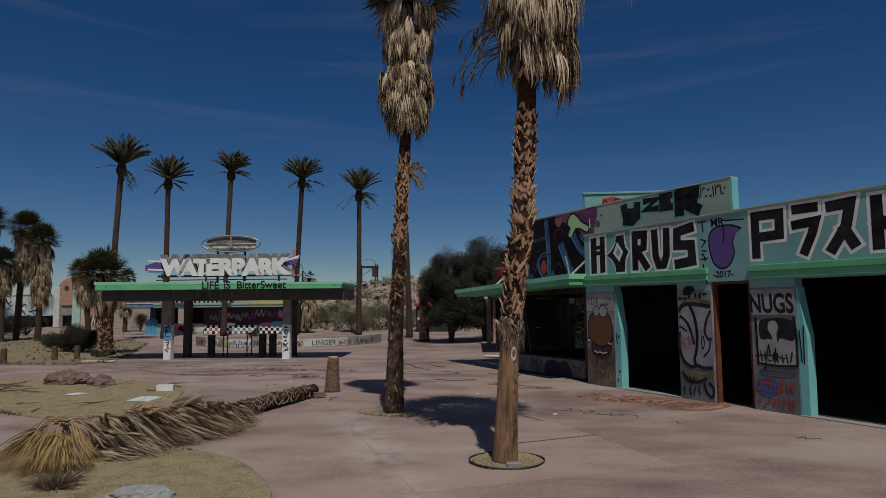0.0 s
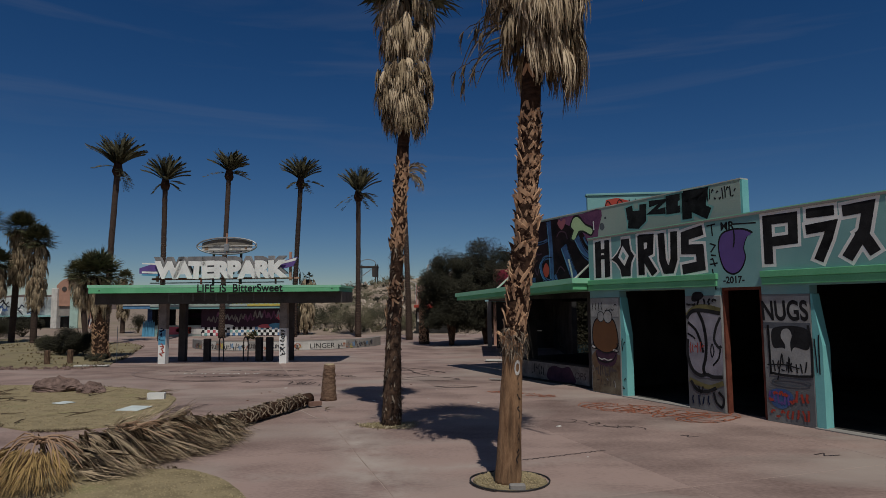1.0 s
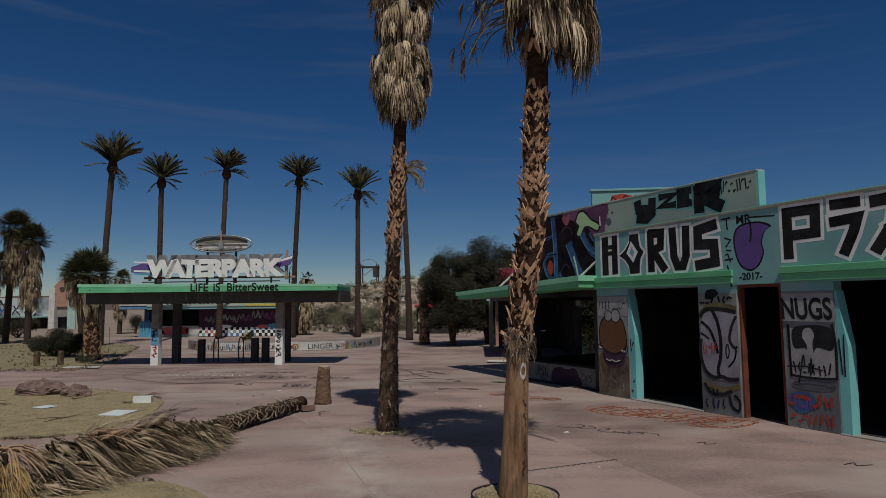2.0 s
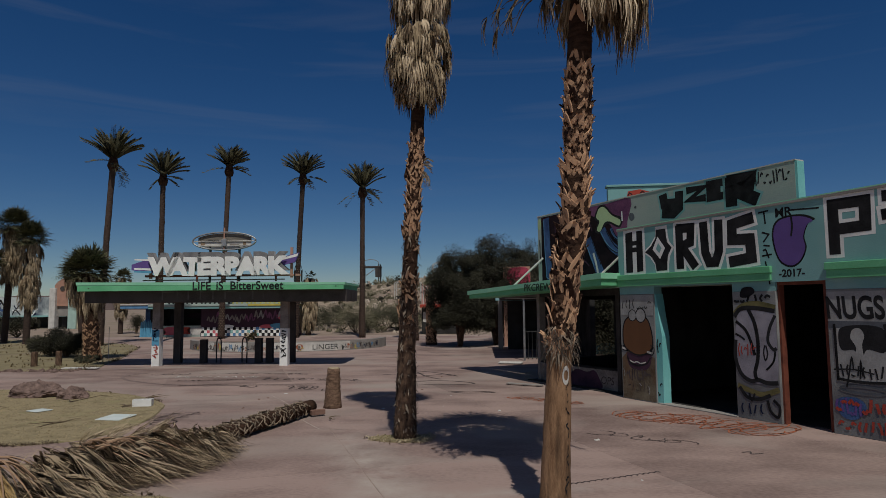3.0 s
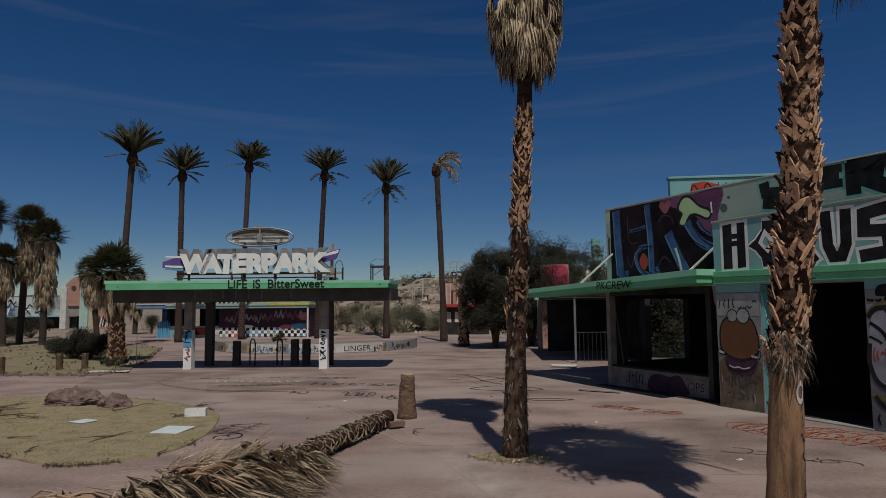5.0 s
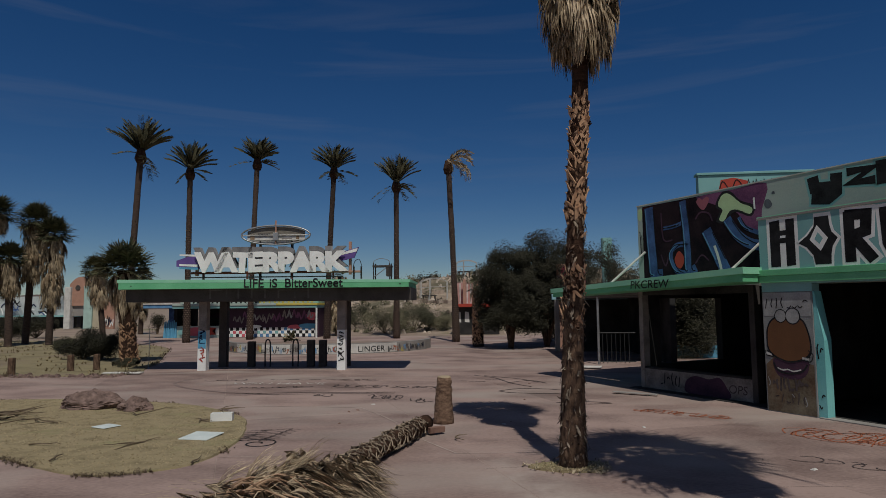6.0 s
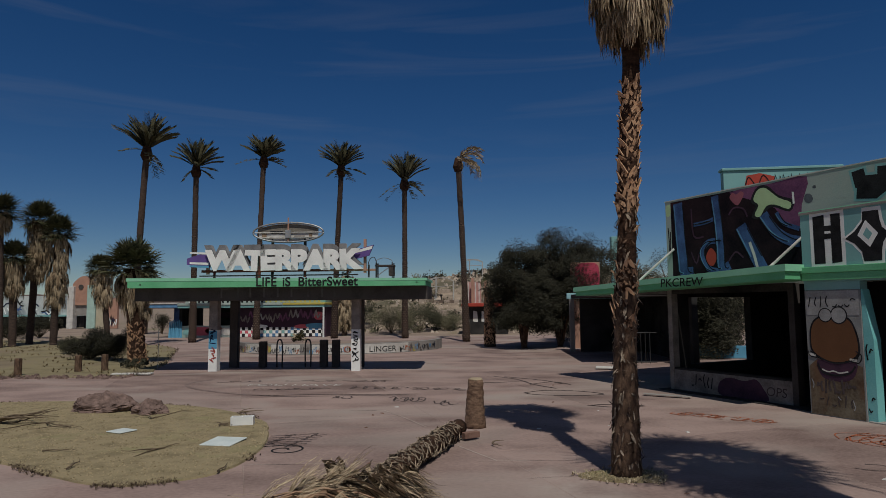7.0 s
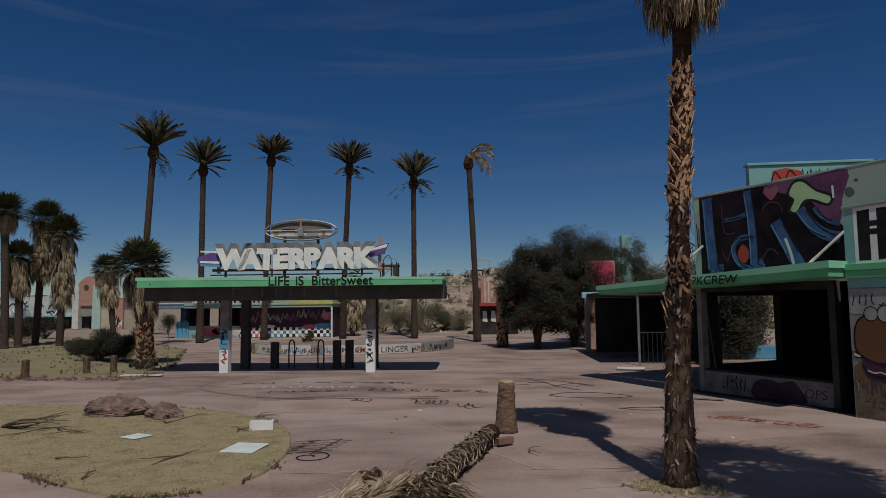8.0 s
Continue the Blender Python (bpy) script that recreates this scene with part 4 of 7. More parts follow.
for p, w in (([(3.15, 1.95), (3.3, 2.1), (3.6, 2.12), (4.02, 2.06)], 0.085), ([(3.16, 1.5), (3.14, 1.15), (3.25, 0.85), (3.45, 0.73), (3.62, 0.76), (3.8, 0.72), (4.02, 0.74)], 0.08), ([(3.46, 2.1), (3.58, 1.85), (3.64, 1.5), (3.62, 1.15), (3.55, 0.9), (3.58, 0.76)], 0.075), ([(3.18, 1.86), (3.38, 1.7), (3.5, 1.45), (3.56, 1.22)], 0.06), ([(4.02, 1.98), (3.9, 1.75), (3.85, 1.5), (3.95, 1.35), (4.02, 1.38)], 0.06), ([(3.78, 1.42), (3.75, 1.28), (3.78, 1.14), (3.83, 1.26), (3.8, 1.42)], 0.03), ([(3.99, 1.32), (3.94, 1.12), (3.79, 0.96)], 0.04), ([(3.16, 1.62), (3.3, 1.55), (3.36, 1.5)], 0.04), ([(3.2, 0.6), (3.35, 0.42), (3.6, 0.4), (3.85, 0.5)], 0.07), ([(3.78, 0.4), (3.84, 0.2), (3.98, 0.12), (4.02, 0.3), (3.9, 0.42)], 0.055), ([(3.4, 0.5), (3.45, 0.36), (3.52, 0.5)], 0.04)):
    B().ribbon([tuple(v) for v in curve(p, 5)], w, on_wall(-0.010)).obj("tag_loop", BLACK, bld, "bold black sprayed loop")
B().ribbon([tuple(v) for v in curve([(4.44, 3.78), (4.45, 3.6), (4.42, 3.42)], 4)], 0.035, on_wall(-0.018)).obj("drop_slit", BLACK, bld)
patch("black_blot", [(3.3, 2.34), (3.35, 2.5), (3.55, 2.52), (3.62, 2.42), (3.45, 2.32)], BLACK, -0.003)
scrawl("tag_scrawl", 3.15, 3.98, 2.24, 2.38, 3, BLACK, 0.045, -0.009, 5)
scrawl("tag_scrawl", 3.2, 3.6, 1.2, 1.42, 3, RED, 0.022, -0.014, 6)
patch("pale_panel", [(5.0, 1.88), (5.95, 1.88), (5.95, 2.4), (5.0, 2.4)], OFFGREY, -0.001, "pale grey painted panel", 1)
patch("pale_panel", [(5.13, 0.93), (5.92, 0.93), (5.92, 1.83), (5.13, 1.83)], OFFGREY, -0.002, "pale grey painted panel", 1)
patch("dark_band", [(5.0, 1.78), (5.95, 1.78), (5.95, 1.9), (5.0, 1.9)], SLATE, -0.004, "", 1)
patch("black_haze", [(5.2, 1.42), (5.16, 1.66), (5.24, 1.8), (5.6, 1.84), (5.88, 1.78), (5.93, 1.55), (5.86, 1.4), (5.62, 1.44), (5.52, 1.3), (5.4, 1.42)], BLACK, -0.006, "black sprayed haze")
patch("pale_shape", [(5.36, 1.62), (5.4, 1.76), (5.52, 1.78), (5.58, 1.66), (5.54, 1.5), (5.56, 1.2), (5.48, 1.08), (5.4, 1.2), (5.44, 1.46)], OFFGREY, -0.012, "pale shape left in the black haze")
for pts in ([(5.1, 1.85), (5.12, 0.9)], [(5.12, 0.93), (5.5, 0.9), (5.95, 0.93)], [(5.94, 0.92), (5.95, 1.5), (5.9, 1.86)]):
    B().ribbon([tuple(v) for v in curve(pts, 4)], 0.045, on_wall(-0.015)).obj("panel_outline", BLACK, bld)
text("tag_word", "NUGS", 0.52, BLACK, bld, pose(4.98, -0.003, 1.95, 90, 0, 0), sx=0.68, bold=0.014, shear=-0.08)
scrawl("tag_scrawl", 5.15, 5.88, 0.98, 1.18, 4, BLACK, 0.028, -0.014, 9)
for pts in ([(5.25, 0.8), (5.3, 1.0), (5.36, 1.3), (5.38, 1.1)], [(5.05, 1.08), (5.4, 1.1), (5.7, 1.05)], [(5.48, 0.95), (5.5, 1.25), (5.52, 1.0)]):
    B().ribbon([tuple(v) for v in curve(pts, 4)], 0.026, on_wall(-0.018)).obj("tag_scrawl", BLACK, bld)
B().ribbon([(5.52 + 0.38 * math.cos(t), 0.78 + 0.06 * math.sin(t)) for t in [0.35 * k for k in range(19)]], 0.03, on_wall(-0.012)).obj("tag_loop", SLATE, bld, "flat slate oval loop")
patch("blue_haze", [(5.08, 0.4), (5.1, 0.6), (5.4, 0.64), (5.55, 0.5), (5.4, 0.3), (5.2, 0.28)], BLUE, -0.003)
scrawl("tag_scrawl", 5.05, 5.9, 0.42, 0.62, 4, RED, 0.05, -0.016, 10)
scrawl("tag_scrawl", 5.05, 5.5, 0.36, 0.6, 3, PURPLE, 0.04, -0.012, 11)
scrawl("tag_scrawl", 5.08, 5.9, 0.1, 0.28, 4, RED, 0.04, -0.016, 12)
for z0, z1, s0 in ((1.12, 1.42, 1.1), (0.2, 0.55, 1.1), (1.0, 1.6, 5.98)):
    scrawl("tag_scrawl", s0, s0 + 0.14, z0, z1, 1, BLACK, 0.025, 0.014, int(z0 * 50))
scrawl("tag_scrawl", 3.2, 4.0, 4.62, 4.88, 6, BLACK, 0.03, YB - 0.006, 13)
scrawl("tag_scrawl", -3.4, -2.7, 0.16, 0.44, 3, BLACK, 0.03, YW - 0.006, 14)
text("tag_word", "OPS", 0.28, FADED, bld, pose(-1.36, YW - 0.006, 0.16, 90, 0, 0), shear=0.12)
patch("dark_blot", [(-2.5, 0.02), (-2.58, 0.3), (-2.3, 0.46), (-1.9, 0.42), (-1.6, 0.48), (-1.42, 0.3), (-1.36, 0.02)], PLUM, YW - 0.003)
text("tag_word", "PKCREW", 0.28, BLACK, bld, pose(-3.42, -0.375, 2.60, 90, 0, -4.1), sx=1.2, bold=0.002, shear=0.08)

scrawl("tag_scrawl", 3.2, 3.75, 0.12, 0.32, 2, NAVY, 0.03, -0.01, 16)
scrawl("tag_scrawl", 0.2, 0.9, 0.2, 0.42, 3, FADED, 0.02, -0.012, 18)
scrawl("tag_scrawl", -4.15, -4.03, 3.5, 4.1, 1, BLACK, 0.03, YB - 0.006, 20)

# rooftop sign panel behind
box_m = pose(5.1, 25.0, 0, 0, 0, -4) @ Matrix.Scale(1.027, 4)
sign_wall = thing("roof_sign_panel", box_m, "teal framed sign panel on the roof with faded red graffiti", "sign panel")
B().box(0, 3.5, 0.0, 0.3, 3.0, 6.32, e=0.01).obj("panel", TEAL, sign_wall)
B().box(-0.05, 3.55, -0.05, 0.35, 6.322, 6.4, e=0.01).obj("coping", TEAL, sign_wall)
B().face([(0.55, -0.004, 5.5), (1.5, -0.004, 5.5), (1.55, -0.004, 6.1), (1.1, -0.004, 6.22), (0.7, -0.004, 6.15)]).obj("red_patch", RED, sign_wall, "faded red sprayed patch")
for k in range(7):
    x = 1.5 + 0.24 * k
    B().ribbon([(x, 5.75), (x + 0.05, 6.15), (x + 0.16, 5.8), (x + 0.2, 6.1)], 0.04, lambda a, b: (a, -0.006, b)).obj("tag_scrawl", BLACK, sign_wall)
B().ribbon([tuple(v) for v in curve([(0.6, 5.6), (0.75, 6.1), (1.0, 5.8), (1.2, 6.15), (1.5, 5.7)], 4)], 0.035, lambda a, b: (a, -0.009, b)).obj("tag_scrawl", BLACK, sign_wall)


# ---- shelter with the sign: local x runs along its front, y to its back ----
SHELTER = pose(-9.68, 25.03, 0, 0, 0, 0.8) @ Matrix.Scale(1.05, 4)
shel = thing("entrance_shelter", SHELTER, "flat-roofed entrance shelter with green fascia on four tapered posts", "shelter")
HW = 4.8
fa = B()
fa.solid([(-HW, -0.044, 2.75), (HW, -0.044, 2.75), (HW, 2.75, 2.75), (-HW, 2.75, 2.75)], [(-HW, -0.044, 2.96), (HW, -0.044, 2.9), (HW, 2.75, 2.9), (-HW, 2.75, 2.96)])
fa.obj("fascia", GREEN, shel, "green painted fascia")
fa = B()
fa.solid([(-HW - 0.05, -0.05, 2.965), (HW + 0.05, -0.05, 2.905), (HW + 0.05, 2.8, 2.905), (-HW - 0.05, 2.8, 2.965)], [(-HW - 0.05, -0.05, 3.07), (HW + 0.05, -0.05, 2.985), (HW + 0.05, 2.8, 2.985), (-HW - 0.05, 2.8, 3.07)])
fa.obj("roof_edge", LIGHT_GREEN, shel, "light green roof edge")
# The beam's dark colour carries the shade under the roof.
B().box(-HW + 0.05, HW + 0.03, 0.35, 2.6, 2.33, 2.746).obj("soffit_beam", SOFFIT, shel, "deep beam under the roof, coloured dark for shade")
for x in (-HW + 0.4, HW - 0.3):
    B().box(x, x + 0.05, -0.056, -0.046, 2.84, 2.87).obj("fixing_plate", DARKSTEEL, shel)


def shelter_post(x, y, w0, w1, mat_low, mat_up, name="post"):
    p = B()
    def ring(w, z):
        return [(x - w / 2, y - w / 2, z), (x + w / 2, y - w / 2, z), (x + w / 2, y + w / 2, z), (x - w / 2, y + w / 2, z)]
    w_mid = w0 + (w1 - w0) * 0.5
    ob = p.solid(ring(w0, 0), ring(w_mid, 1.35), 0).obj(name, mat_low, shel)
    B().solid(ring(w_mid, 1.35), ring(w1, 2.7)).obj("post_top", mat_up, ob)
    return ob


# Post tops greyed and rear posts near black where the roof's shade falls.
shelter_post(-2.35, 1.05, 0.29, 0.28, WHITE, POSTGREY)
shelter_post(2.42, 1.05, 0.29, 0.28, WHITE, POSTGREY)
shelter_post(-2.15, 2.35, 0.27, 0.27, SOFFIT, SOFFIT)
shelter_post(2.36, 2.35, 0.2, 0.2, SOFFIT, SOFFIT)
ghost = material("faded_pale_paint", (0.07, 0.065, 0.06), (0.13, 0.12, 0.115), 4, 40, 0.9, 0.1)
for k, x in enumerate((-1.9, -1.35, -0.95, -0.5, -0.05, 0.4, 0.95, 1.4, 1.8)):
    B().box(x, x + 0.06, 0.344, 0.348, 2.42, 2.74).obj("faded_bar", ghost, shel, "faint pale painted bar")
for x in (-1.84, -0.44, 0.46):
    B().box(x, x + 0.38, 0.344, 0.348, 2.68, 2.73).obj("faded_bar", ghost, shel, "faint pale painted bar")
wx = -0.62
for word, wide in (("LIFE", 0.86), ("iS", 0.5), ("BitterSweet", 0)):
    text("fascia_word", word, 0.40, BLACK, shel, pose(wx, -0.058, 2.775, 90, 0, 0), sx=1.0, bold=0.007, label="black sprayed word on the fascia")
    wx += wide
for x0, x1, z0, z1, mt in ((-2.52, -2.18, 0.75, 1.33, SKYBLUE),):
    b = B().box(x0 + 0.03, x1 - 0.03, 0.898, 0.904, z0, z1)
    b.obj("blue_tag", mt, shel)

for px, seed, m in ((-2.35, 3, RED), (2.42, 5, BLACK), (2.42, 6, BLACK), (-2.35, 8, NAVY)):
    q = random.Random(seed)
    z0 = 0.35 if m is RED else 0.95 if m is NAVY else 0.3 if seed == 5 else 0.85
    for k in range(5):
        pts = [(px + q.uniform(-0.1, 0.1), z0 + 0.09 * k + q.uniform(-0.05, 0.08)) for _ in range(4)]
        B().ribbon([tuple(v) for v in curve(pts, 4)], 0.03, lambda a, b: (a, 0.896, b)).obj("tag_scrawl", m, shel)


sgn = thing("waterpark_sign", SHELTER @ pose(0, 0.35, 3.09), "large white block-letter sign with grey sides on a rusty frame", "sign")
B().box(-2.6, 1.6, 0.1, 0.2, 0.16, 0.24, e=0.006).obj("sign_rail", RUST, sgn, "rusty steel rail")
B().box(1.605, 3.15, 0.1, 0.2, 0.16, 0.23, e=0.006).obj("sign_rail", PEACH, sgn, "faded peach steel rail")
B().box(-2.6, 2.6, -0.04, 0.0, 0.02, 0.06).obj("sign_rail", DARKSTEEL, sgn, "thin dark lower rail")
for x in (2.9, 3.15):
    B().box(x, x + 0.05, 0.08, 0.14, -0.05, 0.36).obj("bracket", DARKSTEEL, sgn, "dark bracket behind the sign")
B().tube(curve([(2.9, 0.12, 0.3), (2.95, 0.12, 0.52), (3.1, 0.12, 0.6), (3.2, 0.12, 0.35)], 4), 0.012, 5).obj("loose_wire", DARKSTEEL, sgn)
for x in (-2.2, -0.7, 0.8, 2.2):
    B().box(x, x + 0.06, 0.1, 0.16, -0.02, 0.2).obj("sign_leg", RUST, sgn)
q_sign = random.Random(19)
GREYCASE = material("grey_letter_casing", (0.12, 0.12, 0.125), (0.24, 0.235, 0.235), 3, 40, 0.7, 0.15)
xx = -2.36
for ch, w in zip("WATERPARK", (0.72, 0.55, 0.5, 0.48, 0.52, 0.48, 0.56, 0.54, 0.5)):
    face = text("letter_face", ch, 0.84, WHITE, sgn, pose(xx + 0.03, -0.12, 0.25 + q_sign.uniform(-0.02, 0.02), 90, q_sign.uniform(-2.5, 2.5), 0), 0.012, 1.13, "white sheet-metal letter face", 0.055)
    text("letter_body", ch, 0.86, GREYCASE, sgn, pose(xx - 0.01, 0.03, 0.41, 90, 0, 0), 0.11, 1.14, "grey letter casing", 0.05)
    xx += w
tail = B()
tail.solid([(-3.05, 0.0, 0.42), (-2.3, 0.0, 0.32), (-2.3, 0.12, 0.32), (-3.05, 0.12, 0.42)], [(-3.05, 0.0, 0.62), (-2.3, 0.0, 0.86), (-2.3, 0.12, 0.86), (-3.05, 0.12, 0.62)])
tail.obj("sign_banner", PURPLE, sgn, "purple striped banner end")
for z0, z1, m in ((0.44, 0.5, WHITE), (0.34, 0.4, SKYBLUE), (0.78, 0.83, WHITE)):
    B().face([(-2.95, -0.004, z0), (-2.31, -0.004, z0 - 0.04), (-2.31, -0.004, z1 - 0.02), (-2.95, -0.004, z1)]).obj("banner_stripe", m, sgn)
head = B()
head.solid([(2.3, 0, 0.5), (2.95, 0, 0.65), (2.95, 0.1, 0.65), (2.3, 0.1, 0.5)], [(2.3, 0, 0.78), (3.1, 0, 1.0), (3.1, 0.1, 1.0), (2.3, 0.1, 0.78)])
head.obj("sign_banner", PURPLE, sgn, "purple banner end with white edges")
B().face([(2.36, -0.004, 0.70), (3.04, -0.004, 0.86), (3.07, -0.004, 0.97), (2.36, -0.004, 0.77)]).obj("banner_stripe", WHITE, sgn)
for x, z in ((-2.45, 1.05), (2.75, 1.2)):
    B().box(x, x + 0.09, 0.12, 0.2, 0.1, z).obj("sign_post", PEACH, sgn)

ov = thing("oval_sign", SHELTER @ pose(0.14, 0.9, 3.09), "rusted hollow oval sign frame on two poles above the shelter", "sign")
oval = B()
ring = [(1.19 * math.cos(a), 0, 1.5 + 0.33 * math.sin(a)) for a in [2 * math.pi * k / 40 for k in range(41)]]
oval.tube(ring, 0.03, 8)
oval.obj("oval_rim", STEEL, ov, "battered metal oval rim", True)


def oval_sheet(z0, z1, y, mat, label, wide=1.13, tall=0.3):
    """A slice of the oval's backing sheet between two heights."""
    n = 18
    low, high = [], []
    for k in range(n + 1):
        x = -wide + 2 * wide * k / n
        e = tall * math.sqrt(max(0.0, 1 - (x / wide) ** 2))
        a, b = max(z0, 1.5 - e), min(z1, 1.5 + e)
        if b - a > 0.005:
            low.append((x, a))
            high.append((x, b))
    loop = low + high[::-1]
    return B().solid([(x, y, z) for x, z in loop], [(x, y + 0.015, z) for x, z in loop]).obj("oval_sheet", mat, ov, label)


oval_sheet(1.5, 1.82, 0.06, MESHSHEET, "brown weathered corrugated sheeting")
oval_sheet(1.33, 1.495, 0.05, OFFWHITE, "dirty white torn sheeting")
oval_sheet(1.2, 1.325, 0.062, PALESTEEL, "pale crumpled lower sheeting")
for x0, x1, z0, z1, m in ((-0.62, -0.2, 1.47, 1.56, BLACK), (0.2, 0.55, 1.34, 1.4, POSTGREY), (-0.9, -0.75, 1.33, 1.47, RUSTWOOD), (0.7, 0.8, 1.3, 1.46, RUSTWOOD), (-0.1, 0.35, 1.27, 1.33, WHITE)):
    B().box(x0, x1, 0.036, 0.046, z0, z1).obj("torn_patch", m, ov)
for z, wide in ((1.33, 0.98), (1.5, 1.16)):
    B().tube([(-wide, 0.02, z), (wide, 0.02, z)], 0.018, 6).obj("oval_bar", PALESTEEL, ov, "thin pale frame bar")
for x in (-0.55, 0.55):
    B().tube([(x, 0.1, 0), (x, 0.1, 1.3)], 0.05, 8).obj("sign_pole", DARKSTEEL, ov)
B().box(-0.09, 0.1, -0.06, 0.02, 1.3, 1.58, e=0.01).obj("lamp_box", STEEL, ov)
B().tube([(0, 0.0, 1.2), (0, 0.0, 2.0)], 0.03, 6).obj("rod", PEACH, ov)


# ---- palms ----
def axis_point(ax, z):
    """A point on a leaning trunk line given by rows of (x, y, z)."""
    for a, b in zip(ax, ax[1:]):
        if z <= b[2]:
            t = (z - a[2]) / (b[2] - a[2])
            return Vector((a[0] + (b[0] - a[0]) * t, a[1] + (b[1] - a[1]) * t, z))
    return Vector(ax[-1])


def dead_fan(b, at, out, length, q, mi=0, spread=0.3, n=15, flare=0.1):
    """A dry fan leaf folded down against the trunk: a bent stalk and a shaggy bundle of strips."""
    side = Vector((-out.y, out.x, 0))
    hub = at + out * 0.05
    b.blade(at - out * 0.16 + Vector((0, 0, 0.12)), hub, 0.035, side, mi, 0.03)
    lean = side * q.uniform(-0.12, 0.12)
    bulge = q.uniform(0.05, 0.13) * length
    for k in range(n):
        a = (k / (n - 1) - 0.5) * 2
        fall = length * q.uniform(0.62, 1.0) * (1 - 0.18 * abs(a))
        drift = side * q.uniform(-0.05, 0.05)
        depth = out * q.uniform(-0.05, 0.06)
        line = [hub + side * a * 0.03]
        for u in (0.3, 0.55, 0.8, 1.0):
            w = spread * length * a * (0.75 + 0.6 * u if u < 0.7 else 1.1 - 0.2 * u)
            line.append(hub + side * w + lean * length * u + drift * u * q.uniform(0.4, 1.6) + depth * u + out * (bulge * math.sin(2.6 * u) + flare * length * 0.35 * u) + Vector((0, 0, -fall * u)))
        b.strand(line, q.uniform(0.022, 0.046), side + out * q.uniform(-0.9, 0.9), mi)


def live_fan(b, at, way, length, q, n=18, mi=0, radius=0.55):
    """A green fan leaf on a stalk."""
    way = way.normalized()
    side = way.cross(Vector((0, 0, 1)))
    if side.length < 0.05:
        side = Vector((1, 0, 0))
    side.normalize()
    up = side.cross(way)
    hub = at + way * length + Vector((0, 0, -0.10 * length))
    b.blade(at, hub, 0.04, side, mi, 0.05 * length)
    for k in range(n):
        a = (k / (n - 1) - 0.5) * radians(230)
        d = way * math.cos(a) + side * math.sin(a) + up * q.uniform(-0.1, 0.15)
        tip = hub + d * radius * q.uniform(0.8, 1.1) + Vector((0, 0, -0.12 * q.random()))
        b.blade(hub, tip, q.uniform(0.045, 0.07), up.cross(d) + up * q.uniform(-0.4, 0.4), mi, 0.03)


def boot_meshes(mat, n, size, seed, r, stub=0.3, strap=(0.26, 0.44)):
    """Split leaf bases: two straps that clasp the trunk and meet in a torn stub."""
    q = random.Random(seed)
    out = []
    back = Vector((0, 0.012, 0))
    for k in range(n):
        b = B()
        u = lambda lo, hi: size * q.uniform(lo, hi)
        h, top = u(0.75, 1.15), u(-0.12, 0.12)
        lift = u(0.10, 0.22)
        for sg in (-1, 1):
            w = min(u(0.42, 0.72), r * 0.8)
            sink = lambda x: r - math.sqrt(max(0.0, r * r - x * x))
            ww = u(*strap)
            tip = Vector((top + sg * u(-0.1, 0.25), -lift - u(0.0, 0.26), h + u(0.0, stub)))
            b.strap([(sg * w, sink(w) - 0.004, 0), (top + sg * w * 0.55, sink(w * 0.55) - 0.010, h * 0.5), (top + sg * ww * 0.3, -lift, h), tip], [ww * 0.6, ww, ww * 0.8, ww * q.uniform(0.1, 0.45)], back)
        out.append(b.mesh("leaf_base", mat))
    return out


BOOTS = boot_meshes(BOOT, 14, 0.138, 3, 0.14, 0.38)
BOOTS_DARK = boot_meshes(DARKBOOT, 8, 0.15, 9, 0.15, 0.12, (0.12, 0.24))


def boots(parent, ax, radius, zones, meshes, q, origin, around=6, rise=0.085):
    """Leaf bases in a diamond lattice over the given height zones."""
    for z0, z1, keep in zones:
        rows = int((z1 - z0) / rise)
        for r in range(rows):
            for c in range(around):
                if q.random() > keep:
                    continue
                z = z0 + rise * (r + q.uniform(-0.4, 0.4))
                a = (c + 0.5 * (r % 2) + q.uniform(-0.22, 0.22)) * 2 * math.pi / around
                p = axis_point(ax, z) - origin
                o = new("leaf_base", meshes[q.randrange(len(meshes))])
                o.parent = parent
                rr = radius(z) + q.uniform(-0.006, 0.006)
                o.matrix_local = Matrix.Translation(p + Vector((math.cos(a) * rr, math.sin(a) * rr, 0))) @ pose(0, 0, 0, q.uniform(-6, 4), q.uniform(-28, 28), math.degrees(a) + 90) @ Matrix.Scale(q.uniform(0.65, 1.25), 4)


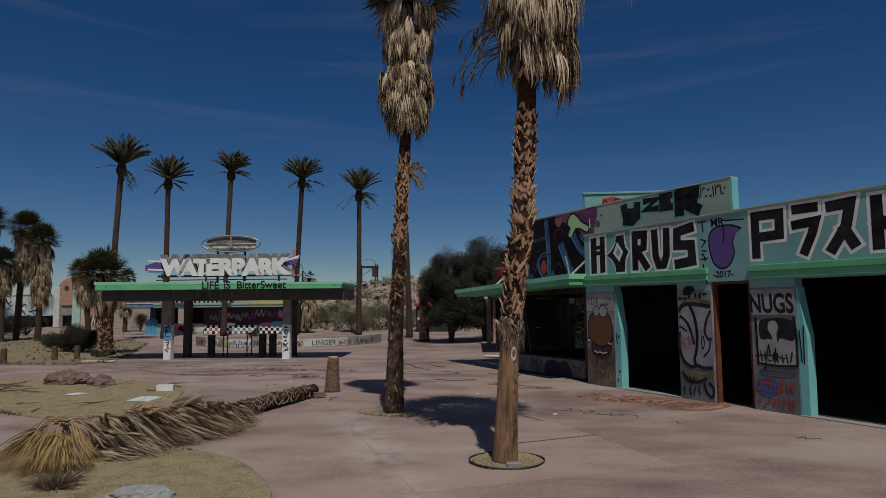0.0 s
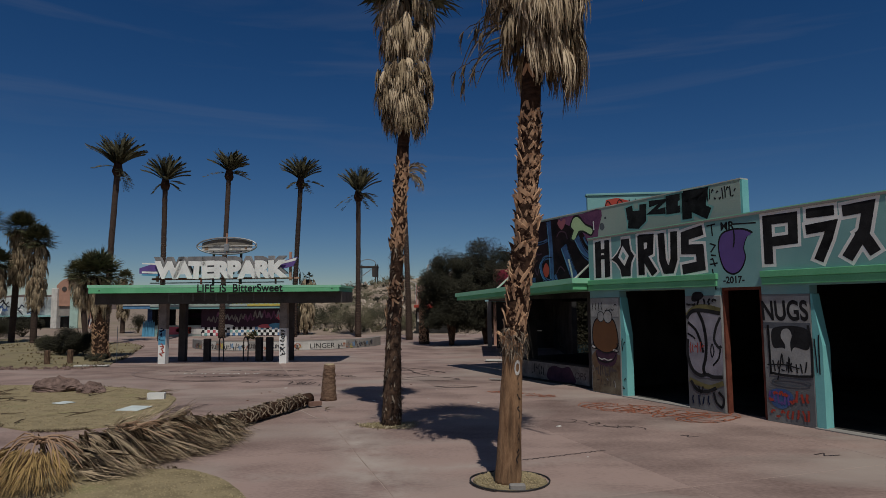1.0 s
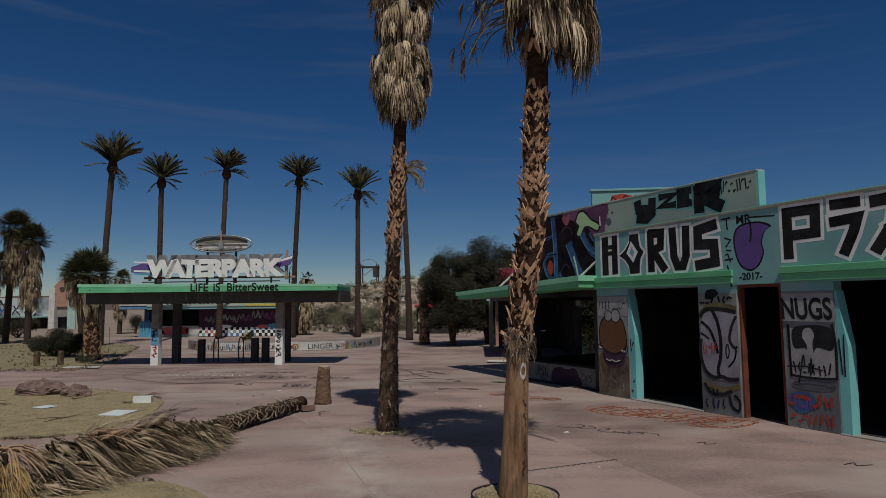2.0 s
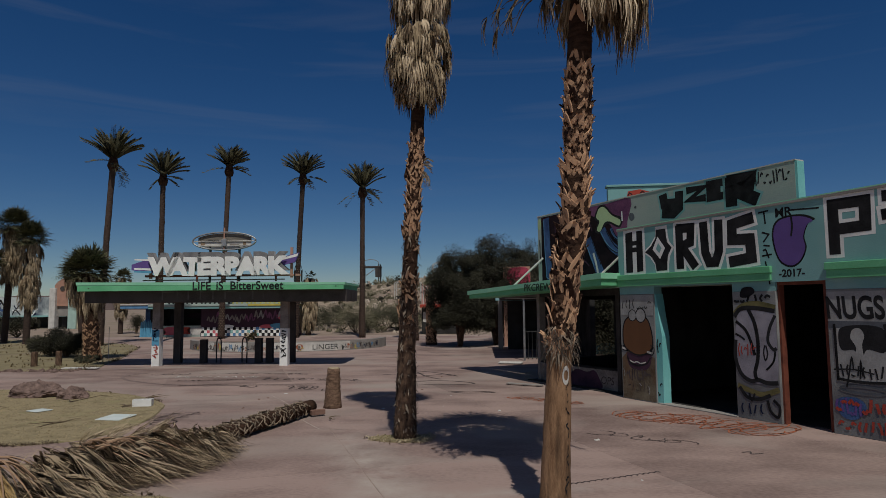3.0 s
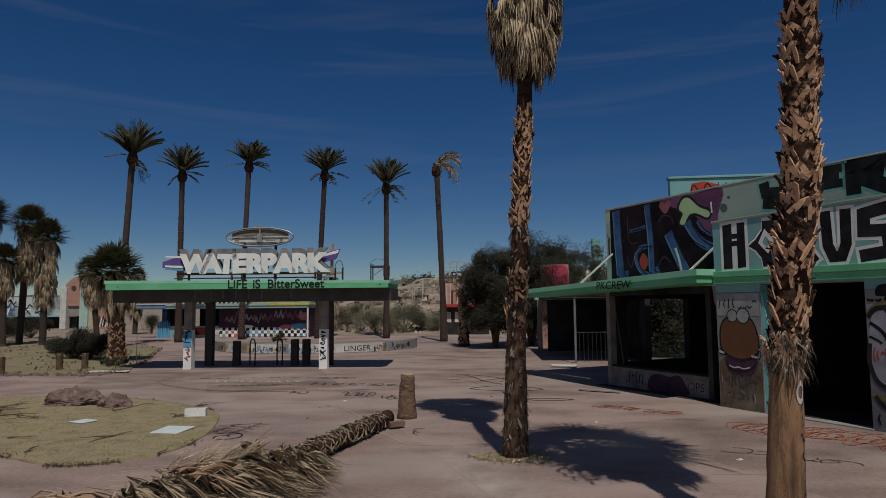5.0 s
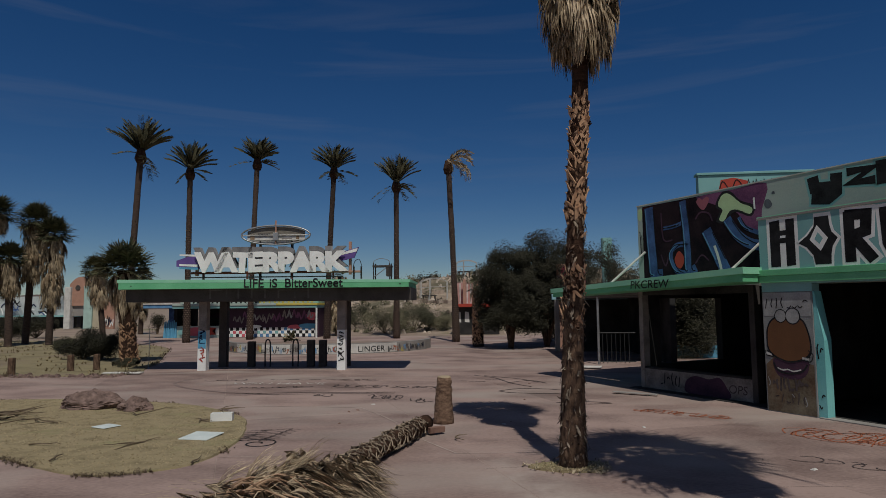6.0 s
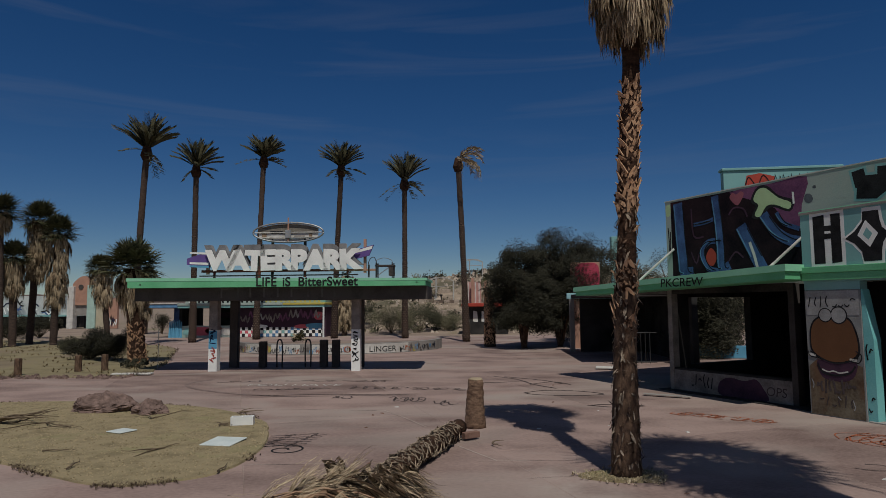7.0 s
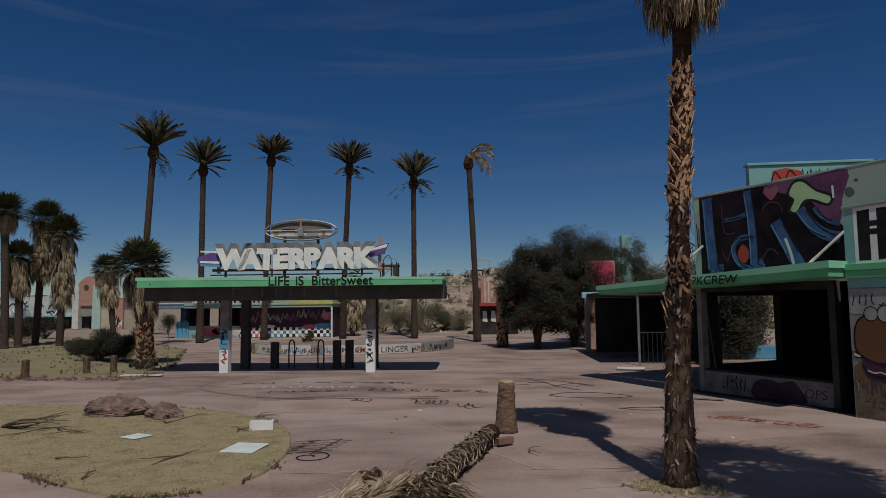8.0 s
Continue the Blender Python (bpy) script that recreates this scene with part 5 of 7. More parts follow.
def skirted_palm(ax, rad, label, tiers, crown_z, seed, zones=(), around=5, smooth_to=0.0, crown_r=0.9, fans=34, thatch=THATCH, crown_up=80, mats=(TRUNK, FIBRE), hairs=0, group="fan palms", low=-35, lobe=None, thin=None):
    """A fan palm with a skirt of dry leaves in tiers of (lowest hub, highest hub, radius there, radius there, leaves, leaf length)."""
    q = random.Random(seed)
    base = Vector(ax[0])
    t = thing("fan_palm", Matrix.Translation(base), label, "palm tree", group)
    zs = [0.0, 0.06] + [0.15 * k for k in range(1, int(crown_z / 0.15) + 1)]
    tr = B()
    for part_z, mi in (([z for z in zs if z <= smooth_to + 0.2], 0), ([z for z in zs if z >= smooth_to], 1)):
        if len(part_z) > 1:
            tr.tube([axis_point(ax, z) - base for z in part_z], [rad(z) * (1 + 0.07 * noise.noise((z * 5, seed, 0))) * (0.97 if mi else 1.0) for z in part_z], 18, mi, wob=0.07)
    for k in range(hairs):
        z = q.uniform(0.02, 3.5)
        a = q.uniform(0, 6.283)
        o = Vector((math.cos(a), math.sin(a), 0))
        p = axis_point(ax, z) - base + o * rad(z) * 0.98
        s = Vector((-o.y, o.x, 0))
        tr.blade(p, p + o * q.uniform(0.01, 0.075) + s * q.uniform(-0.07, 0.07) + Vector((0, 0, q.uniform(-0.16, 0.1))), q.uniform(0.015, 0.045), s, 2 if q.random() < 0.55 else 0)
    trunk = tr.obj("trunk", list(mats) + [DARKBOOT], t, "", True)
    boots(trunk, ax, rad, zones, BOOTS, q, base, around)
    for z0, z1, r0, r1, count, long in tiers:
        sk = B()
        for k in range(count):
            f = q.random()
            a = k * 2.39996 + q.uniform(-0.5, 0.5)
            out = Vector((math.cos(a), math.sin(a), 0))
            z = z0 + (z1 - z0) * f
            if thin and z < thin[1] and math.cos(a - thin[0]) > 0.35 and q.random() < 0.75:
                continue
            p = axis_point(ax, z) - base
            dead_fan(sk, p + out * (r0 + (r1 - r0) * f) * q.uniform(0.45, 1.12), out, long * q.uniform(0.5, 1.2), q, (0, 0, 0, 1, 1, 2)[q.randrange(6)], q.uniform(0.06, 0.15), 15)
        if lobe and z0 < lobe[1] < z1:
            for k in range(70):
                a = q.uniform(-0.75, 0.75)
                out = Vector((math.cos(a), math.sin(a), 0))
                p = axis_point(ax, q.uniform(lobe[1] - 0.1, lobe[2])) - base
                dead_fan(sk, p + out * lobe[0] * q.uniform(0.6, 1.1), out, q.uniform(0.6, 1.0), q, (0, 1, 1, 2)[q.randrange(4)], q.uniform(0.06, 0.14), 15)
        sk.obj("dead_leaf_skirt", [thatch, DIMTHATCH, OLDTHATCH], t, "hanging skirt of dry tan fan leaves")
    cr = B()
    c = axis_point(ax, crown_z) - base
    for k in range(fans):
        a = k * 2.4 + q.uniform(-0.2, 0.2)
        el = radians(low + (crown_up - low) * (k + 0.5) / fans)
        way = Vector((math.cos(a) * math.cos(el), math.sin(a) * math.cos(el), math.sin(el)))
        live_fan(cr, c, way, crown_r * q.uniform(0.45, 0.75), q, 18, 0, crown_r * q.uniform(0.5, 0.65))
    cr.obj("crown", FROND, t, "green fan leaves")
    return t


R_AX = [(1.09, 8.52, 0), (1.18, 8.52, 1.72), (1.39, 8.52, 3.24), (1.48, 8.52, 5.02), (1.57, 8.52, 6.1), (1.65, 8.52, 9.1)]
L_AX = [(-0.95, 12.55, 0.00), (-0.92, 12.55, 1.51), (-0.85, 12.55, 3.03), (-0.71, 12.55, 5.46), (-0.63, 12.55, 9.31)]


def rad_r(z):
    return 0.178 - 0.06 * z if z < 0.3 else 0.167 - 0.022 * z if z < 1.75 else 0.138


def rad_l(z):
    return 0.195 - 0.03 * min(z, 1.6) - 0.012 * min(max(z - 1.6, 0), 2.2)


palm_r = skirted_palm(R_AX, rad_r, "tall fan palm with criss-cross leaf bases and dry skirt", ((5.75, 6.4, 0.34, 0.5, 190, 0.62), (6.3, 7.4, 0.5, 0.6, 330, 0.68), (7.3, 8.4, 0.5, 0.6, 160, 0.75)), 8.7, 21, ((1.72, 4.9, 0.82), (4.9, 5.9, 0.1)), 8, 1.72, crown_r=1.5, fans=46, lobe=(0.5, 5.8, 6.45), thin=(math.pi, 6.5))
palm_l = skirted_palm(L_AX, rad_l, "tall fan palm with two-tiered dry leaf skirt", ((6.05, 6.5, 0.26, 0.36, 130, 0.55), (6.4, 7.15, 0.36, 0.46, 230, 0.6), (7.6, 8.5, 0.36, 0.48, 200, 0.62)), 8.85, 22, ((1.9, 2.75, 0.5), (2.75, 3.45, 0.06), (3.45, 5.3, 0.82)), 7, 2.3, crown_r=1.0, fans=46, hairs=620, low=-22, mats=(ROUGHTRUNK, FIBRE))
loose = B()
ql = random.Random(17)
for k in range(16):
    z = ql.uniform(5.8, 6.6)
    p0 = Vector((0.38, -0.1, z)) + Vector((-0.3, ql.uniform(-0.2, 0.2), 0))
    ln = ql.uniform(0.3, 0.75)
    p1 = p0 + Vector((-ln * 0.55, ql.uniform(-0.2, 0.2), -ln * 0.25))
    p2 = p0 + Vector((-ln * 0.9, ql.uniform(-0.3, 0.3), -ln * 0.9))
    loose.tube(curve([p0, p1, p2], 4), [0.012, 0.012, 0.011, 0.01, 0.009, 0.008, 0.007, 0.006, 0.004], 4)
    if k % 2:
        dead_fan(loose, p2 + Vector((0, 0, 0.1)), Vector((-1, 0, 0)), 0.4, ql, 0, 0.25, 9, 0.0)
for k in range(3):
    a0 = Vector((1.75 + 0.03 * k, -0.35, 6.75))
    loose.tube(curve([Vector((0.6, -0.1, 8.2)), Vector((1.4, -0.3, 7.9)), a0, a0 + Vector((0.02 * k, 0, -0.32 - 0.08 * k))], 5), 0.008, 4)
loose.obj("loose_stalk", TWIG, palm_r, "loose dark drooping stalks")
stalks = B()
for k in range(26):
    a = k * 2.4
    o = Vector((math.cos(a), math.sin(a), 0))
    stalks.blade(Vector((0.22, 0, 7.05)) + o * 0.3, Vector((0.22, 0, 7.75)) + o * 0.2, 0.035, Vector((-o.y, o.x, 0)))
tagged(stalks.obj("bare_stalk", THATCH, palm_l), "bare pale leaf stalks under the upper skirt", kind="stuff")
# painted ring and scribbles on the smooth trunk
ringo = B()
for k in range(24):
    def on_trunk(a, z):
        return (0.142 * math.sin(a) + 0.08 * z / 1.75, -0.142 * math.cos(a), z)
    a0, a1 = 2 * math.pi * k / 24, 2 * math.pi * (k + 1) / 24
    ringo.face([on_trunk(0.55 + 0.32 * math.cos(a0), 1.50 + 0.10 * math.sin(a0)), on_trunk(0.55 + 0.32 * math.cos(a1), 1.50 + 0.10 * math.sin(a1)), on_trunk(0.55 + 0.20 * math.cos(a1), 1.50 + 0.055 * math.sin(a1)), on_trunk(0.55 + 0.20 * math.cos(a0), 1.50 + 0.055 * math.sin(a0))])
ringo.obj("painted_ring", OFFWHITE, palm_r, "faded white painted ring")
shag = B()
for k in range(260):
    a, z = ql.uniform(0, 6.283), ql.uniform(1.68, 2.02)
    o = Vector((math.cos(a), math.sin(a), 0))
    p = Vector((0.1, 0, z)) + o * 0.132
    s = Vector((-o.y, o.x, 0))
    out = ql.uniform(0.02, 0.11)
    shag.strand([p, p + o * out * 0.6 + Vector((0, 0, -0.03)), p + o * out + s * ql.uniform(-0.06, 0.06) + Vector((0, 0, -ql.uniform(0.06, 0.2)))], ql.uniform(0.01, 0.03), s)
shag.obj("shaggy_fibre", DARKBOOT, palm_r, "shaggy torn fibre below the leaf bases")
qs = random.Random(4)
for k in range(9):
    z = 0.35 + 0.13 * k
    pts = [(0.75 + qs.uniform(-0.22, 0.22), z + qs.uniform(-0.07, 0.09)) for _ in range(4)]
    B().ribbon([tuple(v) for v in curve(pts, 4)], 0.02, lambda a, b: ((0.174 - 0.022 * b) * math.sin(a) + 0.045 * b, -(0.174 - 0.022 * b) * math.cos(a), b)).obj("tag_scrawl", BLACK, palm_r)


def feather_palm(x, y, h, lean, label, seed, n=56, size=1.6, droop=5, dead=False):
    """A tall date palm with a stiff feather crown."""
    q = random.Random(seed)
    t = thing("date_palm", pose(x, y, 0), label, "palm tree", "row of date palms")
    tr = B()
    n_z = 40
    pts = [(lean[0] * (k / n_z) ** 1.4, lean[1] * (k / n_z), h * k / n_z) for k in range(n_z + 1)]
    radii = [(0.24 - 0.07 * min(1, k / 14)) * (1 + 0.05 * (k % 2)) for k in range(n_z + 1)]
    tr.tube(pts, radii, 12, wob=0.12)
    trunk = tr.obj("trunk", DARKTRUNK, t, "", True)
    sc = B()
    for r in range(60):
        z = 0.1 + 0.12 * r
        i = min(n_z - 1, int(z / h * n_z))
        rr = radii[i]
        for k in range(9):
            a = (k + 0.5 * (r % 2)) * 2 * math.pi / 9
            if q.random() > 1.2 - z / 9.0:
                continue
            o, s = Vector((math.cos(a), math.sin(a), 0)), Vector((-math.sin(a), math.cos(a), 0))
            p = Vector(pts[i]).lerp(Vector(pts[i + 1]), z / h * n_z - i) + o * (rr * 0.99)
            sc.face([p - s * 0.05, p + s * 0.05, p + s * 0.02 + o * 0.045 + Vector((0, 0, 0.05)), p - s * 0.02 + o * 0.045 + Vector((0, 0, 0.05))])
    tagged(sc.obj("leaf_scar_bark", DARKBOOT, trunk), "rows of short cut leaf bases", kind="stuff")
    kn = B()
    kn.tube([(lean[0], lean[1], h - 0.6), (lean[0], lean[1], h - 0.3), (lean[0], lean[1], h + 0.25)], [0.22, 0.33, 0.2], 12, wob=0.25)
    kn.obj("crown_knob", FIBRE, t)
    c = Vector((lean[0], lean[1], h))
    cr = B()
    for k in range(n):
        a = k * 2.4 + q.uniform(-0.3, 0.3)
        el = radians(82 - 50 * (k / n) ** 0.9 + q.uniform(-8, 8))
        L0 = size * q.uniform(0.85, 1.1)
        if dead:
            a = q.gauss(0.1, 0.75)
        if k >= n - droop:
            el = radians(q.uniform(-42, 8) if not dead else q.uniform(15, 80))
            if not dead:
                a = q.gauss(-0.2, 0.9) if k % 3 else q.uniform(0, 6.28)
                L0 *= q.uniform(0.7, 1.15)
        rach = []
        for s in range(8):
            u = s / 7
            e = el - radians(110 if dead else 24 if el > 0.2 else 20) * u ** (1.3 if dead else 2)
            d = Vector((math.cos(a) * math.cos(e), math.sin(a) * math.cos(e), math.sin(e)))
            rach.append(c if not rach else rach[-1] + d * (L0 / 7))
        for s in range(7):
            cr.blade(rach[s], rach[s + 1], 0.035, (rach[s + 1] - rach[s]).orthogonal())
        for s in range(24):
            u = 0.18 + 0.82 * s / 23
            i = min(6, int(u * 7))
            p = rach[i].lerp(rach[i + 1], u * 7 - i)
            d = (rach[i + 1] - rach[i]).normalized()
            side = d.cross(Vector((0, 0, 1)))
            side = side.normalized() if side.length > 0.05 else Vector((1, 0, 0))
            for sg in (-1, 1):
                if q.random() < (0.35 if dead else 0.5 if k >= n - droop else 0.0):
                    continue
                tip = p + (d * 0.75 + side * sg * 0.7 + Vector((0, 0, 0.25))).normalized() * (0.36 * (1.05 - 0.5 * abs(u - 0.5))) * q.uniform(0.8, 1.15)
                cr.blade(p, tip, 0.05, side.cross(d) + side * 0.6)
    cr.obj("crown", GREYTHATCH if dead else DATEFROND, t, "dry drooping fronds" if dead else "stiff grey-green feather fronds")
    return t


feather_palm(-22.33, 39.16, 11.22, (0.46, 0), "tall slender date palm with spreading crown behind the shelter", 31, size=1.9)
feather_palm(-21.04, 43.80, 11.17, (-0.01, 0), "tall slender date palm behind the shelter", 32, size=1.75)
feather_palm(-18.11, 47.10, 12.41, (0.35, 0), "tallest slender date palm behind the shelter", 33, size=1.6)
feather_palm(-12.92, 47.87, 11.84, (0.45, 0), "tall slender date palm behind the shelter", 34, size=1.8)
feather_palm(-8.00, 47.60, 10.72, (-0.00, 0), "tall slender date palm with drooping lower fronds", 35, size=1.9, droop=11)
feather_palm(-3.75, 43.20, 11.05, (-0.39, 0), "tall date palm with a dying sparse crown", 36, n=18, size=1.9, droop=18, dead=True)


def far_palm(x, y, h, hang, r, seed, label, fans=64, count=110, crown_r=1.0, lean=0.1):
    ax = [(x, y, 0), (x + lean * 0.4, y, h * 0.5), (x + lean, y, h)]
    return skirted_palm(ax, lambda z: 0.21, label, ((hang + 0.45, hang + 0.45 + (h - hang) * 0.35, r * 0.6, r, count, 0.9), (hang + 0.45 + (h - hang) * 0.35, h - 0.05, r * 0.85, r, count, 1.0)), h, seed, (), crown_r=crown_r, fans=fans, thatch=GREYTHATCH, mats=(DARKTRUNK, DARKTRUNK), group="skirted palms on the verge", low=-30)


far_palm(-30.99, 42.75, 7.91, 3.87, 0.62, 41, "fan palm with a thick dry skirt on the verge", count=190, crown_r=1.2, lean=0.38)
far_palm(-28.53, 41.44, 6.87, 2.17, 0.56, 42, "fan palm with a long thick dry skirt on the verge", count=190, crown_r=1.1, lean=0.07)
far_palm(-30.17, 39.14, 7.88, 6.58, 0.5, 43, "slender fan palm with a short dry skirt", count=90, crown_r=1.15, lean=-0.36)
far_palm(-30.07, 40.08, 5.32, 2.86, 0.52, 44, "smaller fan palm with a shaggy dry skirt", count=120, crown_r=0.95, lean=-0.19)
far_palm(-30.15, 49.83, 5.19, 2.25, 0.6, 45, "smaller fan palm with a shaggy dry skirt", count=120, crown_r=1.05, lean=-0.74)
far_palm(-31.4, 57.4, 5.0, 1.3, 0.55, 48, "dry skirted fan palm beside the far pavilion", fans=30, count=110, crown_r=0.8)
far_palm(-13.2, 52.4, 4.6, 0.35, 0.62, 49, "dead fan palm with a dry skirt reaching the ground", fans=6, count=170, crown_r=0.6)
far_palm(-37.5, 42.80, 7.50, 4.05, 0.7, 47, "fan palm with a thick dry skirt on the verge")
skirted_palm([(-16.26, 28.55, 0), (-16.61, 28.55, 4.30)], lambda z: 0.34 - 0.03 * min(z, 1), "squat fan palm with broad green crown beside the shelter", ((2.55, 3.65, 0.33, 0.7, 150, 0.9),), 3.85, 46, ((0.1, 1.7, 0.95),), 8, 0.0, crown_r=1.12, fans=70, thatch=GREYTHATCH, low=-20)


# ---- stump and fallen palm ----
def stump():
    t = thing("palm_stump", pose(-2.95, 15.88, 0), "short cut palm stump standing in the plaza", "tree stump")
    b = B()
    b.tube([(0, 0, -0.02), (0, 0, 0.08)] + [(0.002 * k, 0, 0.08 + 0.079 * k) for k in range(1, 11)], [0.21, 0.195] + [0.182 - 0.005 * k + 0.010 * (k % 2) for k in range(1, 11)], 18, wob=0.1)
    b.obj("trunk", STUMP, t, "", True)
    B().tube([(0.02, 0, 0.865), (0.02, 0, 0.89)], [0.132, 0.12], 16, wob=0.12).obj("cut_face", GREYTHATCH, t, "pale fibrous cut face")


stump()
LOG = [(-3.21, 15.01, 0.165), (-3.43, 14.14, 0.165), (-3.66, 13.23, 0.165), (-3.93, 12.10, 0.165), (-4.14, 11.29, 0.18)]
log = thing("fallen_palm", Matrix.Translation((-3.19, 14.96, 0)), "fallen palm trunk covered in weathered leaf bases, lying on the plaza", "fallen palm")
o_log = Vector((-3.19, 14.96, 0))
lb = B()
lb.tube([Vector(p) - o_log for p in curve(LOG, 4)], 0.135, 14, wob=0.08)
log_trunk = lb.obj("trunk", FIBRE, log, "", True)


def log_boots():
    q = random.Random(5)
    pts = curve(LOG, 12)
    count = 260
    for k in range(count):
        f = 4.5 + (k + q.random()) / count * (len(pts) - 6.5)
        i = int(f)
        p = pts[i].lerp(pts[i + 1], f - i)
        d = (pts[i + 1] - pts[i]).normalized()
        s = d.cross(Vector((0, 0, 1))).normalized()
        a = k * 2.39996
        out = (s * math.cos(a) + Vector((0, 0, 1)) * math.sin(a)).normalized()
        if out.z < -0.75:
            continue
        o = new("leaf_base", BOOTS_DARK[q.randrange(8)])
        o.parent = log_trunk
        z = d
        y = -out
        x = y.cross(z).normalized()
        m = Matrix((x, y, z)).transposed().to_4x4()
        o.matrix_local = Matrix.Translation(p - o_log + out * q.uniform(0.13, 0.142)) @ m @ pose(0, 0, 0, q.uniform(-4, 4), q.uniform(-35, 35), 0) @ Matrix.Scale(q.uniform(0.75, 1.15), 4)


def frond_pile():
    """The dead skirt of the fallen palm: stalks and golden fans round its head, grey folded fans combed towards the trunk."""
    q = random.Random(12)
    head, end, join = Vector(HEAD), Vector((-4.05, 10.98, 0.30)), Vector((-4.0, 11.2, 0.34))
    ang = math.atan2(end.y - head.y, end.x - head.x)
    for mat, n, kind, lab in ((PILE, 380, 0, "grey-brown folded dry fan leaves"), (GREYTHATCH, 34, 0, "pale dry fan leaves"), (GOLDTHATCH, 38, 1, "golden dry fan leaves hanging from the head"), (THATCH, 13, 2, "pale wispy fan leaves standing up"), (BROWNSTALK, 44, 3, "brown curved leaf stalks")):
        b = B()
        for k in range(n):
            f = q.random()
            c = head.lerp(end, 0.1 + f * 0.78) + Vector((q.uniform(-0.3, 0.42), q.uniform(-0.3, 0.22), 0))
            c.z = q.uniform(0.1, 0.66 - 0.12 * f)
            a = ang - q.triangular(0.15, 1.7 - 0.6 * f, 0.85 - 0.45 * f) if k % 5 else ang + q.uniform(-0.2, 0.9)
            L0, spread, n_s, wide = q.uniform(0.4, 0.95), q.uniform(0.06, 0.2), 22, 0.022
            if kind == 0 and k % 3 == 0:
                c = join + Vector((q.uniform(-0.75, 0.3), q.uniform(-0.5, 0.3), q.uniform(-0.22, 0.12)))
                a, L0 = q.choice((ang - 0.2, ang - 0.9, ang - 1.6, ang + 0.5, ang - 2.4)) + q.uniform(-0.45, 0.45), q.uniform(0.35, 0.7)
            if kind == 1:
                a = q.choice((-2.75, -2.3, -1.75, -1.2, -0.75)) + q.uniform(-0.22, 0.22)
                c = head + Vector((math.cos(a), math.sin(a), 0)) * q.uniform(0.22, 0.42) + Vector((0, 0, q.uniform(-0.16, 0.0)))
                L0, wide, spread = q.uniform(0.35, 0.8), 0.016, q.uniform(0.14, 0.26)
            if kind == 2:
                c = head.lerp(end, q.uniform(0.45, 0.85)) + Vector((q.uniform(-0.2, 0.15), q.uniform(-0.1, 0.2), 0.1))
                a, L0, spread, wide = q.uniform(-0.3, 0.9), q.uniform(0.36, 0.62), 0.09, 0.012
            way = Vector((math.cos(a), math.sin(a), 0))
            side = Vector((-way.y, way.x, 0))
            if kind == 3:
                c = head + Vector((q.uniform(-0.07, 0.07), q.uniform(-0.07, 0.07), q.uniform(-0.05, 0.05)))
                if k > 22:
                    c = head.lerp(end, q.uniform(0.3, 0.75)) + Vector((q.uniform(-0.2, 0.2), q.uniform(-0.2, 0.2), 0.06))
                    a = ang - q.uniform(0.2, 1.1)
                else:
                    a = q.uniform(-3.4, 0.9)
                way = Vector((math.cos(a), math.sin(a), 0))
                side = Vector((-way.y, way.x, 0))
                L0, bend, rise = q.uniform(0.35, 0.7), q.uniform(-0.1, 0.1), q.uniform(0.0, 0.14)
                b.tube([c + way * L0 * u + side * bend * u * u + Vector((0, 0, rise * math.sin(3.1 * u) - (0.3 if k <= 22 else 0.12) * u * u)) for u in (0, 0.2, 0.4, 0.6, 0.8, 1.0)], [0.013, 0.012, 0.011, 0.010, 0.008, 0.006], 5)
                continue
            if kind == 0:
                b.strand([c - way * 0.3 + Vector((0, 0, q.uniform(-0.08, 0.08))), c - way * 0.12 + Vector((0, 0, 0.03)), c], 0.022, side)
            curl, roll, sag = q.uniform(-0.14, 0.14), q.uniform(-0.9, 0.9), q.uniform(0.9, 1.5)
            up = q.uniform(0.3, 0.8) if kind == 2 else 0
            for j in range(n_s):
                s = (j / (n_s - 1) - 0.5) * 2
                ln = L0 * q.uniform(0.6, 1.05)
                fray = q.uniform(-0.08, 0.08)
                drop = c.z * q.uniform(0.65, 0.98)
                line = []
                for i in range(6):
                    u = i / 5
                    z = roll * s * 0.10 * math.sin(3.1 * u) - (drop * u ** sag if not up else -up * ln * u * (1.15 - 0.35 * u))
                    p = c + way * ln * u * (0.75 if up else 1.0) + side * (s * spread * L0 * u ** 0.7 + curl * L0 * u * u + fray * u * u) + Vector((0, 0, z))
                    p += Vector((q.uniform(-1, 1), q.uniform(-1, 1), q.uniform(-1, 1))) * (0.012 if i else 0.0)
                    p.z = max(p.z, 0.012)
                    line.append(p)
                b.strand(line, q.uniform(0.4, 1.0) * wide, side + Vector((0, 0, roll + q.uniform(-0.9, 0.9))))
        b.v = [tuple(Vector(p) - o_log) for p in b.v]
        b.obj("dry_fronds", mat, log, lab)


HEAD = (-5.06, 8.33, 0.56)
log_boots()
frond_pile()


# ---- shrubs and trees ----
def leaf_cloud(b, centres, count, size, q, flat=1.0):
    for k in range(count):
        c, r = centres[q.randrange(len(centres))]
        d = Vector((q.gauss(0, 1), q.gauss(0, 1), q.gauss(0, 1) * flat)).normalized() * (r * q.random() ** 0.45)
        p = Vector(c) + d
        if p.z < 0.03:
            p.z = 0.03 + q.random() * 0.1
        a = Vector((q.gauss(0, 1), q.gauss(0, 1), q.gauss(0, 0.7))).normalized()
        s = a.orthogonal().normalized()
        ln = size * q.uniform(0.6, 1.4)
        b.face([p, p + a * ln * 0.5 + s * ln * 0.2, p + a * ln, p + a * ln * 0.5 - s * ln * 0.2])


